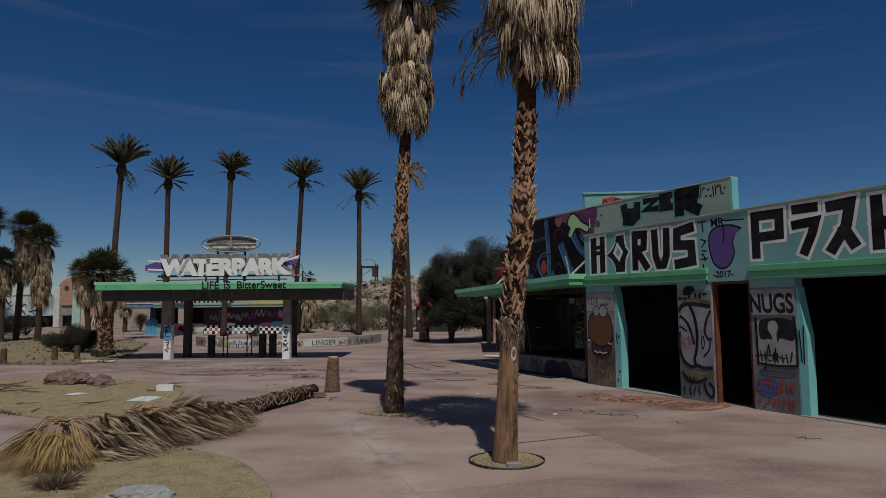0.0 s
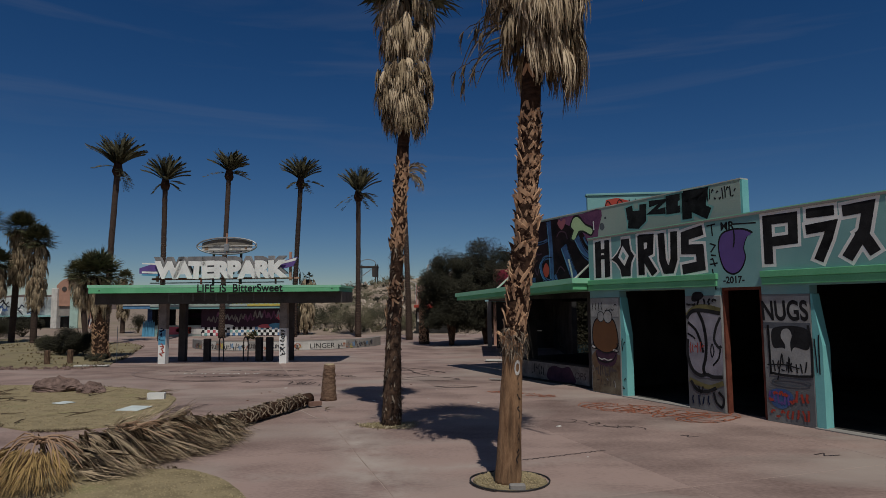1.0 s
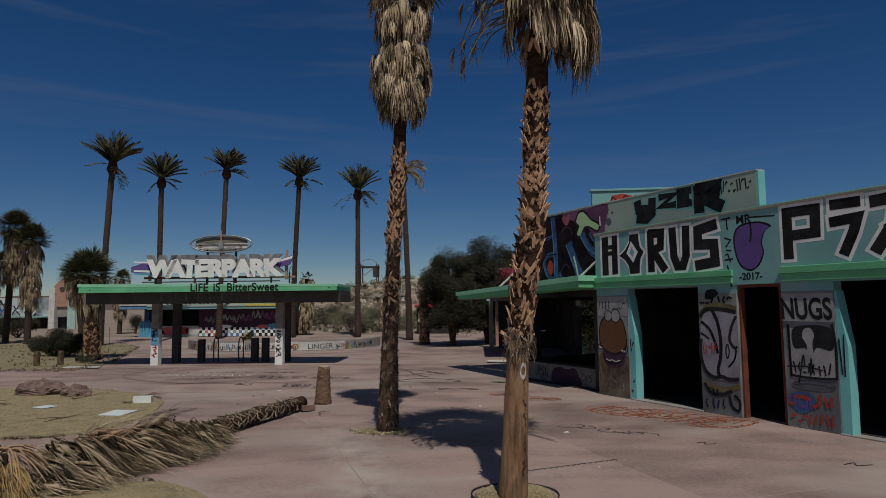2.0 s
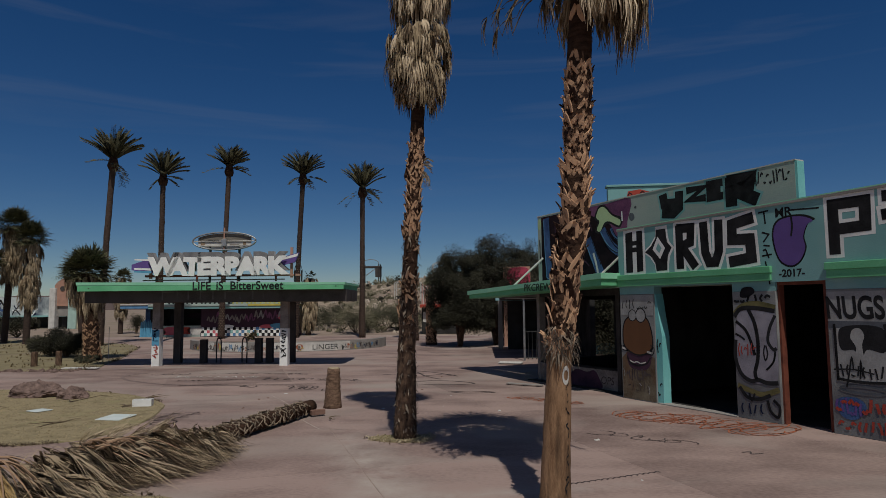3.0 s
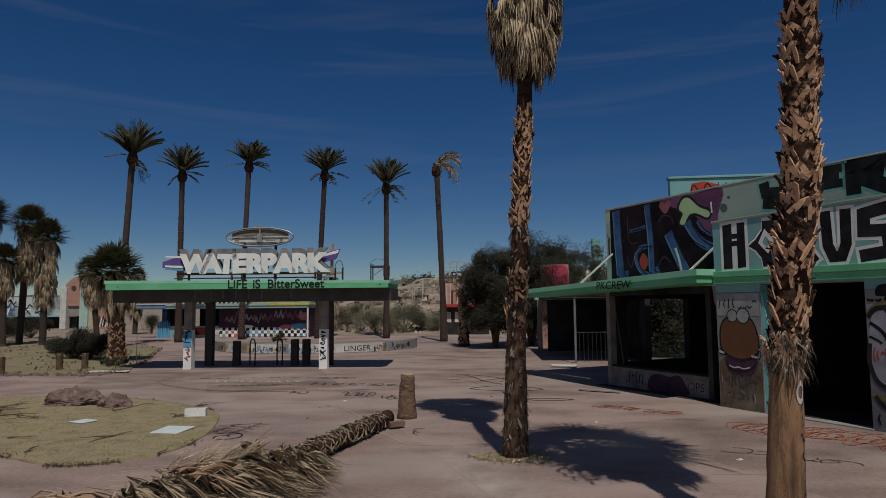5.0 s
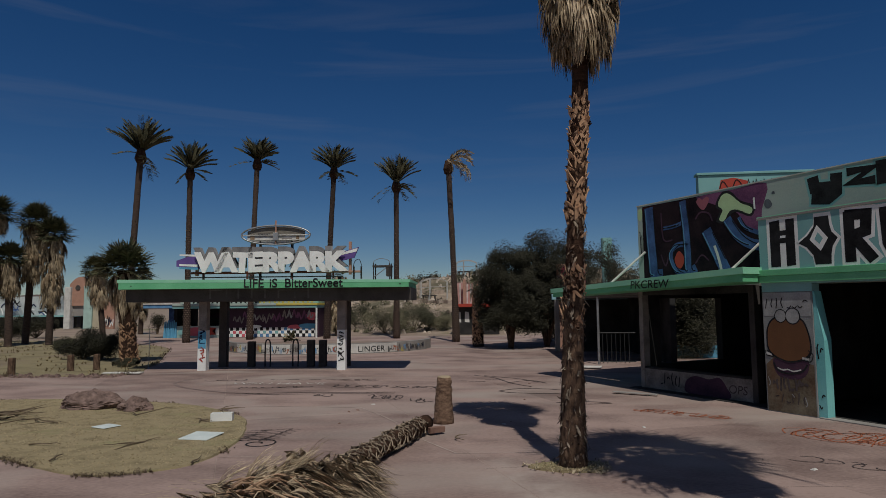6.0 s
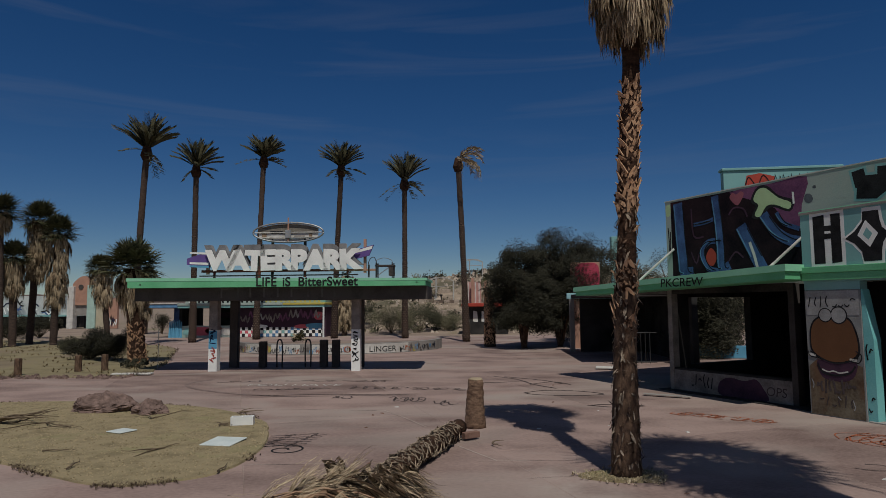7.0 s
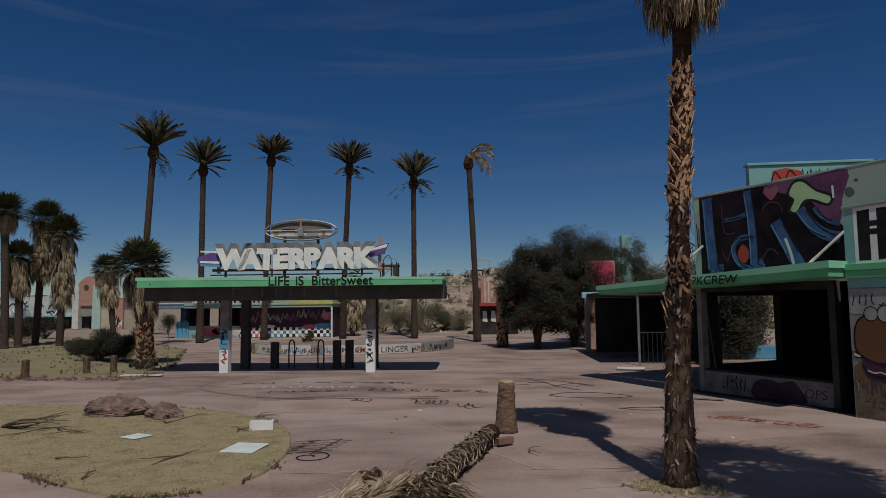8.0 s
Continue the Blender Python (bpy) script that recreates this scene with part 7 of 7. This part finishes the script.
def planter_word(words, size, a0, z, mat, sx=1.0):
    """Sprayed lettering that follows the curve of the wall from angle a0."""
    ob = text("tag_word", words, size, mat, pl, Matrix.Identity(4), sx=sx)
    for v in ob.data.vertices:
        v.co = Vector(on_planter(a0 + v.co.x / 4.85, z + v.co.y, 0.012))
    return ob


def planter_tags():
    q = random.Random(31)
    for lo, hi in ((226, 240), (246, 262), (268, 318)):
        B().ribbon([(radians(lo + (hi - lo) * k / 20), 0.23) for k in range(21)], 0.40, lambda u, v: on_planter(u, v, 0.003)).obj("pale_band", OFFWHITE, pl, "whitewashed band")
    for k in range(72):
        a = radians(216 + 1.75 * k)
        if 291 < math.degrees(a) < 312:
            continue
        m = (BLACK, FADED, HAZEBLUE, ORANGE, NAVY, YELLOW, BLACK, FADED)[q.randrange(8)]
        z0, h = q.uniform(0.04, 0.16), q.uniform(0.16, 0.26)
        for pts in glyph_strokes(a, a + radians(1.9), z0, z0 + h, 2, q):
            B().ribbon([tuple(v) for v in curve(pts, 3)], 0.0055, lambda u, v: on_planter(u, min(0.44, v), 0.006 + 0.0002 * k)).obj("tag_scrawl", m, pl)
    planter_word("LINGER", 0.34, radians(295.5), 0.09, BLACK, 1.1)
    for a in (285, 289):
        B().ribbon([(radians(a) + 0.025 * math.cos(t), 0.22 + 0.12 * math.sin(t)) for t in [0.4 * k for k in range(17)]], 0.014, lambda u, v: on_planter(u, v, 0.014)).obj("tag_ring", ORANGE, pl, "orange sprayed ring")


planter_tags()

# ---- hoops, bins, bollards ----
hp = thing("hoop_rail", SHELTER @ pose(-2.06, 2.3, 0, 0, 0, 62), "black steel hoop rail behind the shelter", "hoop rail", "hoop rails")
hb = B()
hb.tube(curve([(0, -0.12, 0), (0, -0.12, 0.75), (0, 0, 0.92), (0, 0.12, 0.75), (0, 0.12, 0)], 5), 0.024, 8)
hb.obj("hoop", DARKSTEEL, hp, "", True)
for x in (-0.52, 0.49):
    copy_thing(hp, SHELTER @ pose(x, 2.3, 0, 0, 0, 62))
bn = thing("queue_post", SHELTER @ pose(-1.11, 2.3, 0), "dark square post behind the shelter", "post", "queue posts")
B().box(-0.12, 0.12, -0.12, 0.12, 0, 0.9, e=0.01).obj("post", SOFFIT, bn)
for x in (1.05, 1.48):
    copy_thing(bn, SHELTER @ pose(x, 2.3, 0))
bo = thing("timber_bollard", pose(-18.18, 24.59, 0), "weathered round timber bollard on the verge", "bollard", "timber bollards")
B().tube([(0, 0, -0.03), (0, 0, 0.56), (0, 0, 0.59)], [0.12, 0.115, 0.1], 12, wob=0.06).obj("post", ROUGHTRUNK, bo)
for x, y in ((-16.90, 25.82), (-16.17, 26.20)):
    copy_thing(bo, pose(x, y, 0))


# ---- rock, tiles, rubble ----
def rock(x, y, rx, ry, h, seed, label, stone=ROCK):
    q = random.Random(seed)
    b = B()
    nu, nv = 72, 22
    for j in range(nv + 1):
        v = j / nv
        for i in range(nu):
            a = 2 * math.pi * i / nu
            k = 1 + 0.34 * noise.noise((math.cos(a) * 1.7 + seed, math.sin(a) * 1.7, v * 2)) + 0.09 * noise.noise((math.cos(a) * 5, math.sin(a) * 5 + seed, v * 6)) + 0.08 * noise.noise((math.cos(a) * 11, math.sin(a) * 11 + seed, v * 14)) + 0.05 * noise.noise((math.cos(a) * 23, math.sin(a) * 23 + seed, v * 30))
            rr = math.cos(v * math.pi / 2) ** 0.55 * k
            b.v.append((rx * rr * math.cos(a), ry * rr * math.sin(a), h * v * (0.95 + 0.25 * noise.noise((math.cos(a) * rr * 3, math.sin(a) * rr * 3, seed)) + 0.12 * noise.noise((math.cos(a) * rr * 8, math.sin(a) * rr * 8, seed))) - 0.02))
    for j in range(nv):
        for i in range(nu):
            p = (i + 1) % nu
            b.f.append((j * nu + i, j * nu + p, (j + 1) * nu + p, (j + 1) * nu + i))
            b.m.append(0)
    b.f.append(tuple(range(nv * nu, nv * nu + nu)))
    b.m.append(0)
    ob = b.obj("boulder", stone)
    ob.matrix_world = pose(x, y, 0.02)
    return tagged(ob, label, "boulder", "boulders")


rock(-11.05, 17.61, 0.80, 0.45, 0.42, 3, "long reddish-brown boulder on the gravel bed")
rock(-9.81, 17.28, 0.38, 0.32, 0.33, 8, "smaller reddish-brown boulder on the gravel bed")


def plate(name, x, y, w, d, h, rz, mat, label, category, tilt=0):
    ob = B().box(-w / 2, w / 2, -d / 2, d / 2, 0, h, e=0.006).obj(name, mat)
    ob.matrix_world = pose(x, y, 0.035, tilt, 0, rz)
    return tagged(ob, label, category)


plate("tile", -9.27, 15.25, 0.38, 0.36, 0.014, -25, TILE, "pale broken tile lying on gravel", "tile")
plate("tile", -7.05, 14.38, 0.54, 0.56, 0.018, -8, TILE, "square pale tile lying on gravel", "tile", 2)
blk = thing("concrete_block", pose(-7.32, 15.94, 0.03, 0, 0, 10) @ Matrix.Diagonal((0.86, 0.86, 0.8, 1)), "white hollow concrete block lying on gravel", "block")
b = B()
for x0, x1 in ((-0.24, -0.20), (-0.02, 0.02), (0.20, 0.24)):
    b.box(x0, x1, -0.1, 0.1, 0, 0.19)
b.box(-0.199, -0.021, -0.1, -0.07, 0, 0.19).box(0.021, 0.199, -0.1, -0.07, 0, 0.19).box(-0.199, -0.021, 0.07, 0.1, 0, 0.19).box(0.021, 0.199, 0.07, 0.1, 0, 0.19)
b.obj("shell", WHITE, blk)
plate("brick", -3.01, 14.77, 0.30, 0.11, 0.10, 35, CLAY, "broken brown block beside the fallen trunk", "brick")
plate("board", -14.38, 24.80, 1.3, 0.3, 0.04, 4, OFFWHITE, "pale board lying at the edge of the plaza", "board")

# cable ring and gravel round the palm
ringm = thing("cable_ring", pose(1.12, 8.61, 0), "loose black cable laid in a ring around the palm base", "cable")
rg = B()
rg.tube([(0.52 * math.cos(a) * (1 + 0.03 * math.sin(3 * a)), 0.50 * math.sin(a), 0.02) for a in [2 * math.pi * k / 48 for k in range(49)]], 0.010, 6)
rg.tube([(-0.5 * math.cos(a) * 1.05, -0.5 * math.sin(a) * 1.06, 0.03) for a in [0.1 + 0.1 * k for k in range(12)]], 0.011, 6)
rg.obj("cable", DARKSTEEL, ringm, "", True)
marker = B().box(-0.1, 0.1, -0.045, 0.045, 0, 0.085, e=0.012).obj("marker_block", GREY_CONCRETE)
marker.matrix_world = pose(1.19, 8.2, 0.0, 0, 0, 5)
tagged(marker, "small grey concrete marker block at the palm's gravel ring", "block")
bed_r, loop_r = island("gravel_bed", [(1.12 + 0.47 * math.cos(a), 8.61 + 0.45 * math.sin(a)) for a in [k * 0.785 for k in range(8)]], "ring of tan gravel around the palm base")
stones("gravel", loop_r, 900, (0.5, 1.6, 8.2, 9.3), (0.006, 0.02), "loose tan gravel")

# ---- paint on the plaza ----
def floor_stroke(name, pts, w, mat, label="", steps=5, z=0.008):
    """One sprayed line on the paving."""
    B().ribbon([tuple(v) for v in curve(pts, steps)], w, lambda a, b: (a, b, z)).obj(name, mat, pavement, label)


qg = random.Random(91)
text("floor_word", "YOU", 0.62, OFFWHITE, pavement, pose(-9.61, 21.96, 0.008), sx=0.95, bold=-0.012)
text("floor_word", "HAVE", 0.62, OFFWHITE, pavement, pose(-8.22, 21.92, 0.008), sx=0.95, bold=-0.012)
for x0, y0, x1, y1, n, h in ((-8.94, 21.12, -7.01, 21.42, 9, 0.3), (-6.58, 21.60, -3.21, 21.17, 12, 0.5), (-5.05, 19.41, -4.21, 19.25, 6, 0.55), (-10.63, 22.84, -9.43, 23.08, 4, 0.3), (-6.64, 19.71, -6.01, 19.67, 3, 0.35), (-3.89, 18.92, -3.37, 18.79, 3, 0.6), (-8.56, 23.12, -5.34, 23.00, 9, 0.25)):
    for k in range(n):
        x = x0 + (x1 - x0) * k / n
        s = (x1 - x0) / n
        y = y0 + (y1 - y0) * k / n
        t0, kx, ky = qg.uniform(0, 6.28), qg.uniform(0.45, 0.9), qg.uniform(0.3, 0.75)
        floor_stroke("floor_tag", [(x + s * 0.5 + s * kx * math.cos(t0 + 0.9 * i + qg.uniform(-0.3, 0.3)), y + h * ky * math.sin(t0 + 0.9 * i + qg.uniform(-0.4, 0.4))) for i in range(qg.randrange(4, 8))], 0.034, FADED, steps=4)
        if k % 2:
            floor_stroke("floor_tag", [(x, y + h * qg.uniform(-0.5, 0.5)), (x + s * qg.uniform(0.5, 1.2), y + h * qg.uniform(-0.5, 0.5))], 0.03, FADED, steps=2)
floor_stroke("floor_tag", [(-8.37, 19.97), (-6.87, 20.20), (-5.28, 20.15), (-4.44, 20.26)], 0.045, FADED)
floor_stroke("floor_tag", [(-8.48, 20.03), (-7.40, 19.86), (-5.80, 19.97), (-4.43, 19.89)], 0.04, FADED)
floor_stroke("tyre_mark", [(-11.09, 23.52), (-11.39, 22.46), (-10.69, 21.34), (-9.13, 20.28), (-7.39, 19.75)], 0.12, material("tyre_rubber_trace", (0.155, 0.11, 0.10), (0.25, 0.185, 0.165), 3, 40, 0.9, 0.1))
for pts in ([(-2.45, 24.25), (-1.81, 23.47), (-1.38, 22.19), (-0.85, 21.33)], [(-2.13, 24.12), (-1.09, 23.21), (-0.57, 22.34)], [(-1.48, 22.20), (-0.78, 22.77), (-0.36, 22.12)], [(-2.11, 22.97), (-1.50, 22.93)], [(-2.83, 22.71), (-2.10, 22.55)], [(-1.76, 20.46), (-1.15, 20.94), (-0.34, 20.78), (0.18, 20.23), (-0.53, 19.97), (-1.44, 20.13), (-1.76, 20.46)], [(-0.50, 18.43), (0.10, 18.60), (0.71, 18.36), (0.01, 18.20), (-0.40, 18.42)]):
    floor_stroke("floor_tag", pts, 0.055, FADED)
spiral = [(-5.92 + (0.05 + 0.019 * k) * math.cos(0.62 * k) * 1.15, 13.97 + (0.05 + 0.022 * k) * math.sin(0.62 * k)) for k in range(15)]
floor_stroke("floor_tag", spiral, 0.03, BLACK, "black sprayed spiral")
for k in range(6):
    x, y = -6.67 + 0.04 * k, 14.10 + 0.18 * k
    floor_stroke("floor_tag", [(x, y), (x + 0.4, y + 0.16 + qg.uniform(-0.06, 0.06)), (x + 0.25, y + 0.02), (x + 0.75, y + 0.2 + qg.uniform(-0.08, 0.08)), (x + 0.7, y + 0.06), (x + 0.95, y + 0.16)], 0.022, FADED)
# red and orange lettering by the building
def floor_loops(p0, along, tall, n, w, m, seed):
    """Sprayed loops on the paving along a line."""
    p0, along, tall = Vector(p0), Vector(along), Vector(tall)
    q = random.Random(seed)
    for k in range(n):
        t0, kx, ky, turn = q.uniform(0, 6.28), q.uniform(0.5, 1.0) / n, q.uniform(0.25, 0.6), q.choice((-0.8, 0.8))
        pts = [p0 + along * ((k + 0.5) / n + kx * math.cos(t0 + turn * i)) + tall * (0.5 + ky * math.sin(t0 + turn * i + q.uniform(-0.3, 0.3))) for i in range(q.randrange(4, 9))]
        floor_stroke("floor_tag", [tuple(v) for v in pts], w, m)


floor_loops((0.88, 17.29), (1.57, -0.98), (0.34, 0.29), 8, 0.028, ORANGE, 41)
floor_loops((2.80, 14.73), (2.32, -1.98), (0.96, 0.77), 6, 0.03, ORANGE, 42)
floor_loops((2.70, 14.78), (2.32, -1.98), (1.10, 0.87), 6, 0.022, ORANGE, 43)
floor_loops((2.9, 14.75), (2.3, -2.0), (1.0, 0.8), 9, 0.03, ORANGE, 47)
floor_loops((3.0, 14.9), (2.2, -1.95), (0.5, 0.4), 11, 0.024, ORANGE, 48)
floor_loops((0.92, 17.3), (1.5, -1.0), (0.3, 0.3), 12, 0.022, ORANGE, 49)
floor_loops((2.18, 13.04), (1.33, -0.94), (0.33, 0.21), 6, 0.02, FADED, 44)
for k in range(16):
    x, y = 1.35 + 0.085 * k, 9.76 + 0.042 * k
    floor_stroke("floor_tag", [(x, y), (x + 0.05, y + 0.05), (x + 0.09, y + 0.01)], 0.018, FADED, steps=3)
floor_stroke("floor_tag", [(5.80, 10.17), (5.99, 10.27), (5.94, 10.12), (6.18, 10.16)], 0.025, FADED)
floor_stroke("floor_tag", [(4.25, 11.59), (4.39, 11.63), (4.35, 11.49), (4.54, 11.53)], 0.025, FADED)
# cracks and sandy worn seams
for pts, w in (([(-8.98, 18.07), (-8.05, 17.98), (-6.36, 17.85), (-4.89, 17.71)], 0.03), ([(-4.89, 17.71), (-4.32, 16.77), (-3.84, 15.85)], 0.03), ([(-3.2, 14.3), (-2.9, 13.8), (-2.61, 13.34)], 0.025), ([(-6.17, 13.01), (-4.89, 13.13)], 0.018), ([(-2.9, 13.3), (-1.31, 13.43), (0.6, 13.6)], 0.014)):
    floor_stroke("worn_seam", pts, w, SEAM, z=0.006)
for pts in ([(-7.4, 16.9), (-6.2, 17.0), (-5.4, 16.92)], [(-2.2, 12.4), (-1.2, 12.6), (-0.4, 12.55)], [(0.4, 11.3), (1.3, 11.6), (2.3, 11.65)]):
    floor_stroke("crack", pts, 0.005, FADED, steps=2, z=0.007)

# ---- twigs, weeds and litter ----
def twig(x, y, n, size, seed, label="dry broken twig lying on the ground"):
    q = random.Random(seed)
    b = B()
    for k in range(n):
        a = q.uniform(0, 6.28)
        p = [Vector((0, 0, 0.03))]
        for s in range(4):
            a += q.uniform(-0.6, 0.6)
            p.append(p[-1] + Vector((math.cos(a), math.sin(a), q.uniform(-0.1, 0.15))) * size / 4)
            p[-1].z = max(0.015, p[-1].z)
        b.tube(p, [0.014, 0.012, 0.009, 0.006, 0.003], 5)
    ob = b.obj("twig", TWIG)
    ob.matrix_world = pose(x, y, 0.02)
    return tagged(ob, label, "twig", "twigs")


for k, (x, y, n, s) in enumerate(((-9.36, 16.47, 2, 0.9), (-10.42, 15.56, 1, 0.7), (-7.88, 13.78, 3, 0.5), (-7.72, 15.87, 5, 0.3), (-9.60, 13.62, 1, 0.6), (-11.20, 16.01, 3, 1.2), (-7.87, 17.24, 4, 0.5), (-8.50, 12.54, 2, 0.5), (-2.66, 14.32, 2, 0.3), (-6.36, 12.48, 1, 0.4))):
    twig(x, y, n, s, 100 + k)
branch = thing("dead_branch", pose(-12.31, 16.06, 0), "dead grey branch lying on the gravel bed", "branch")
qb = random.Random(3)
for k in range(9):
    a = qb.uniform(-0.5, 0.9)
    bb = B().tube(curve([(0, 0, 0.05), (0.5 * math.cos(a), 0.5 * math.sin(a), qb.uniform(0.05, 0.2)), (1.1 * math.cos(a + 0.2), 1.1 * math.sin(a + 0.2), qb.uniform(0.04, 0.28))], 4), [0.03, 0.026, 0.022, 0.019, 0.016, 0.013, 0.01, 0.007, 0.004], 5)
    bb.obj("limb", TWIG, branch)


def weeds(name, loop, count, seed, label, height=(0.04, 0.14), spots=None, mat=TWIG):
    """Dry tufts along the edge of a bed."""
    q = random.Random(seed)
    b = B()
    for k in range(count):
        i = q.randrange(len(loop))
        p = loop[i].lerp(loop[(i + 1) % len(loop)], q.random()) + Vector((q.gauss(0, 0.07), q.gauss(0, 0.07), 0.01))
        if spots and noise.noise((p.x * 0.9, p.y * 0.9, seed)) < 0.14:
            continue
        for s in range(6):
            d = Vector((q.gauss(0, 1.0), q.gauss(0, 1.0), 1)).normalized() * q.uniform(*height) * 1.3
            b.blade(p, p + d, 0.012, Vector((d.y, -d.x, 0.01)))
    return tagged(b.obj(name, mat), label, "weeds", kind="stuff")


weeds("weeds", loop_far, 1800, 5, "dry weeds along the gravel edge", (0.01, 0.045), spots=True)
weeds("weeds", loop_near, 400, 6, "dry weeds along the gravel edge", (0.015, 0.05), spots=True)
weeds("weeds", loop_verge, 1000, 7, "dry weeds along the verge", (0.04, 0.16), spots=True)


def verge_grass():
    q = random.Random(44)
    b = B()
    for k in range(2600):
        x, y = q.uniform(-38, -14.5), q.uniform(24, 44)
        if not inside(x, y, loop_verge) or noise.noise((x * 0.5, y * 0.5, 3.0)) < -0.05:
            continue
        p = Vector((x, y, 0.02))
        for s in range(5):
            d = Vector((q.gauss(0, 0.6), q.gauss(0, 0.6), 1)).normalized() * q.uniform(0.03, 0.14)
            b.blade(p, p + d, 0.03, Vector((d.y, -d.x, 0.01)))
    tagged(b.obj("dry_grass", STRAW), "thin dry grass on the verge", "grass", kind="stuff")



def verge_rubble():
    q = random.Random(46)
    b = B()
    for k in range(260):
        x = q.uniform(-21, -14.2)
        y = 24.0 + 0.25 * abs(x + 16) * 0.2 + q.gauss(0, 0.16)
        s = q.uniform(0.03, 0.12)
        c = Vector((x, y, 0.0))
        low = [c + Vector((s * math.cos(a + q.random()), s * math.sin(a + q.random()), 0)) for a in (0, 1.57, 3.14, 4.71)]
        b.solid(low, [p * 0.6 + c * 0.4 + Vector((0, 0, s * q.uniform(0.3, 0.9))) for p in low])
    tagged(b.obj("edge_rubble", ROCK), "broken brown rubble along the edge of the verge", "rubble", kind="stuff")


verge_rubble()
verge_grass()
def dead_bush(x, y, seed):
    q = random.Random(seed)
    b = B()
    for k in range(260):
        a, r = q.uniform(0, 6.28), 0.42 * math.sqrt(q.random())
        p = Vector((math.cos(a) * r * 0.3, math.sin(a) * r * 0.3, 0.0))
        e = Vector((math.cos(a) * r, math.sin(a) * r * 0.7, q.uniform(0.03, 0.2) * (1.2 - r)))
        b.tube([p, p.lerp(e, 0.6) + Vector((0, 0, 0.03)), e], [0.005, 0.004, 0.002], 3)
    ob = b.obj("dead_bush", TWIG)
    ob.matrix_world = pose(x, y, 0.03)
    tagged(ob, "small dead brown bush on gravel", "bush")


dead_bush(-4.36, 7.09, 120)
rock(-3.14, 6.80, 0.40, 0.24, 0.15, 14, "small rock splashed with pastel paint on gravel", PASTEL)
for k in range(26):
    x, y = qg.uniform(-6, 5.5), qg.uniform(9, 24)
    if y > 17 and x > 1.5 or (x > 3.2 and y > 12):
        continue
    s = qg.uniform(0.02, 0.06)
    ob = B().solid([(-s, -s * 0.6, 0), (s, -s * 0.4, 0), (s * 0.8, s * 0.6, 0), (-s * 0.7, s * 0.5, 0)], [(-s * 0.8, -s * 0.4, s * 0.3), (s * 0.7, -s * 0.3, s * 0.2), (s * 0.6, s * 0.4, s * 0.4), (-s * 0.5, s * 0.3, s * 0.3)]).obj("litter", OFFWHITE if k % 3 else CLAY)
    ob.matrix_world = pose(x, y, 0.0, 0, 0, qg.uniform(0, 360))
    tagged(ob, "small scrap of litter on the plaza", "litter", "scraps of litter")
plate("slab_fragment", 1.58, 19.74, 1.1, 0.16, 0.02, -30, GREY_CONCRETE, "pale broken slab at the edge of the awning's shade", "slab")
plate("slab_fragment", 1.53, 26.41, 0.9, 0.5, 0.04, -12, OFFWHITE, "pale broken slab at the pavilion's corner", "slab")
wire = B().tube([(0, 0, 0), (0, 0, 1.5)], 0.012, 6).obj("wire_post", STEEL)
wire.matrix_world = pose(-14.68, 27.07, 0)
tagged(wire, "thin bent steel stake beside the shelter", "stake")
tuft, loop_t = island("gravel_bed", [(-0.94 + (0.38, 0.5, 0.3, 0.42, 0.62, 0.4, 0.3, 0.45)[k] * math.cos(k * 0.785), 12.51 + (0.3, 0.36, 0.25, 0.3, 0.3, 0.34, 0.28, 0.3)[k] * math.sin(k * 0.785)) for k in range(8)], "spill of straw and gravel around the palm base")
weeds("weeds", loop_t, 160, 8, "straw around the palm base", (0.015, 0.05), mat=STALK)
stones("gravel", loop_t, 500, (-1.7, -0.2, 12.1, 13.0), (0.006, 0.02), "straw-coloured gravel around the palm base")
skirted_palm([(-2.37, 38.52, 0), (-2.44, 38.52, 3.35)], lambda z: 0.31 - 0.035 * z, "short palm trunk with cut leaf bases beside the trees", ((2.7, 3.1, 0.15, 0.25, 12, 0.6),), 3.2, 48, ((0.1, 2.9, 0.9),), 11, 0.0, crown_r=0.7, fans=8, thatch=GREYTHATCH, mats=(DARKTRUNK, FIBRE), group="skirted palms on the verge")

# far ridge
rd = B()
for k in range(180):
    x = -900 + 10 * k
    h = 9 + 4 * noise.noise((x * 0.008, 3, 0)) + 2 * noise.noise((x * 0.03, 9, 0)) + (4 if x < -330 else 0) + 9 * math.exp(-((x + 565) / 60) ** 2) + 1.5 * noise.noise((x * 0.06, 4, 0))
    rd.v += [(x, 800, -2), (x, 800, max(4, h))]
for k in range(179):
    rd.f.append((2 * k, 2 * k + 2, 2 * k + 3, 2 * k + 1))
    rd.m.append(0)
tagged(rd.obj("backdrop", RIDGE), "far bare mountain ridge", "mountains", kind="structure")

slab_field()
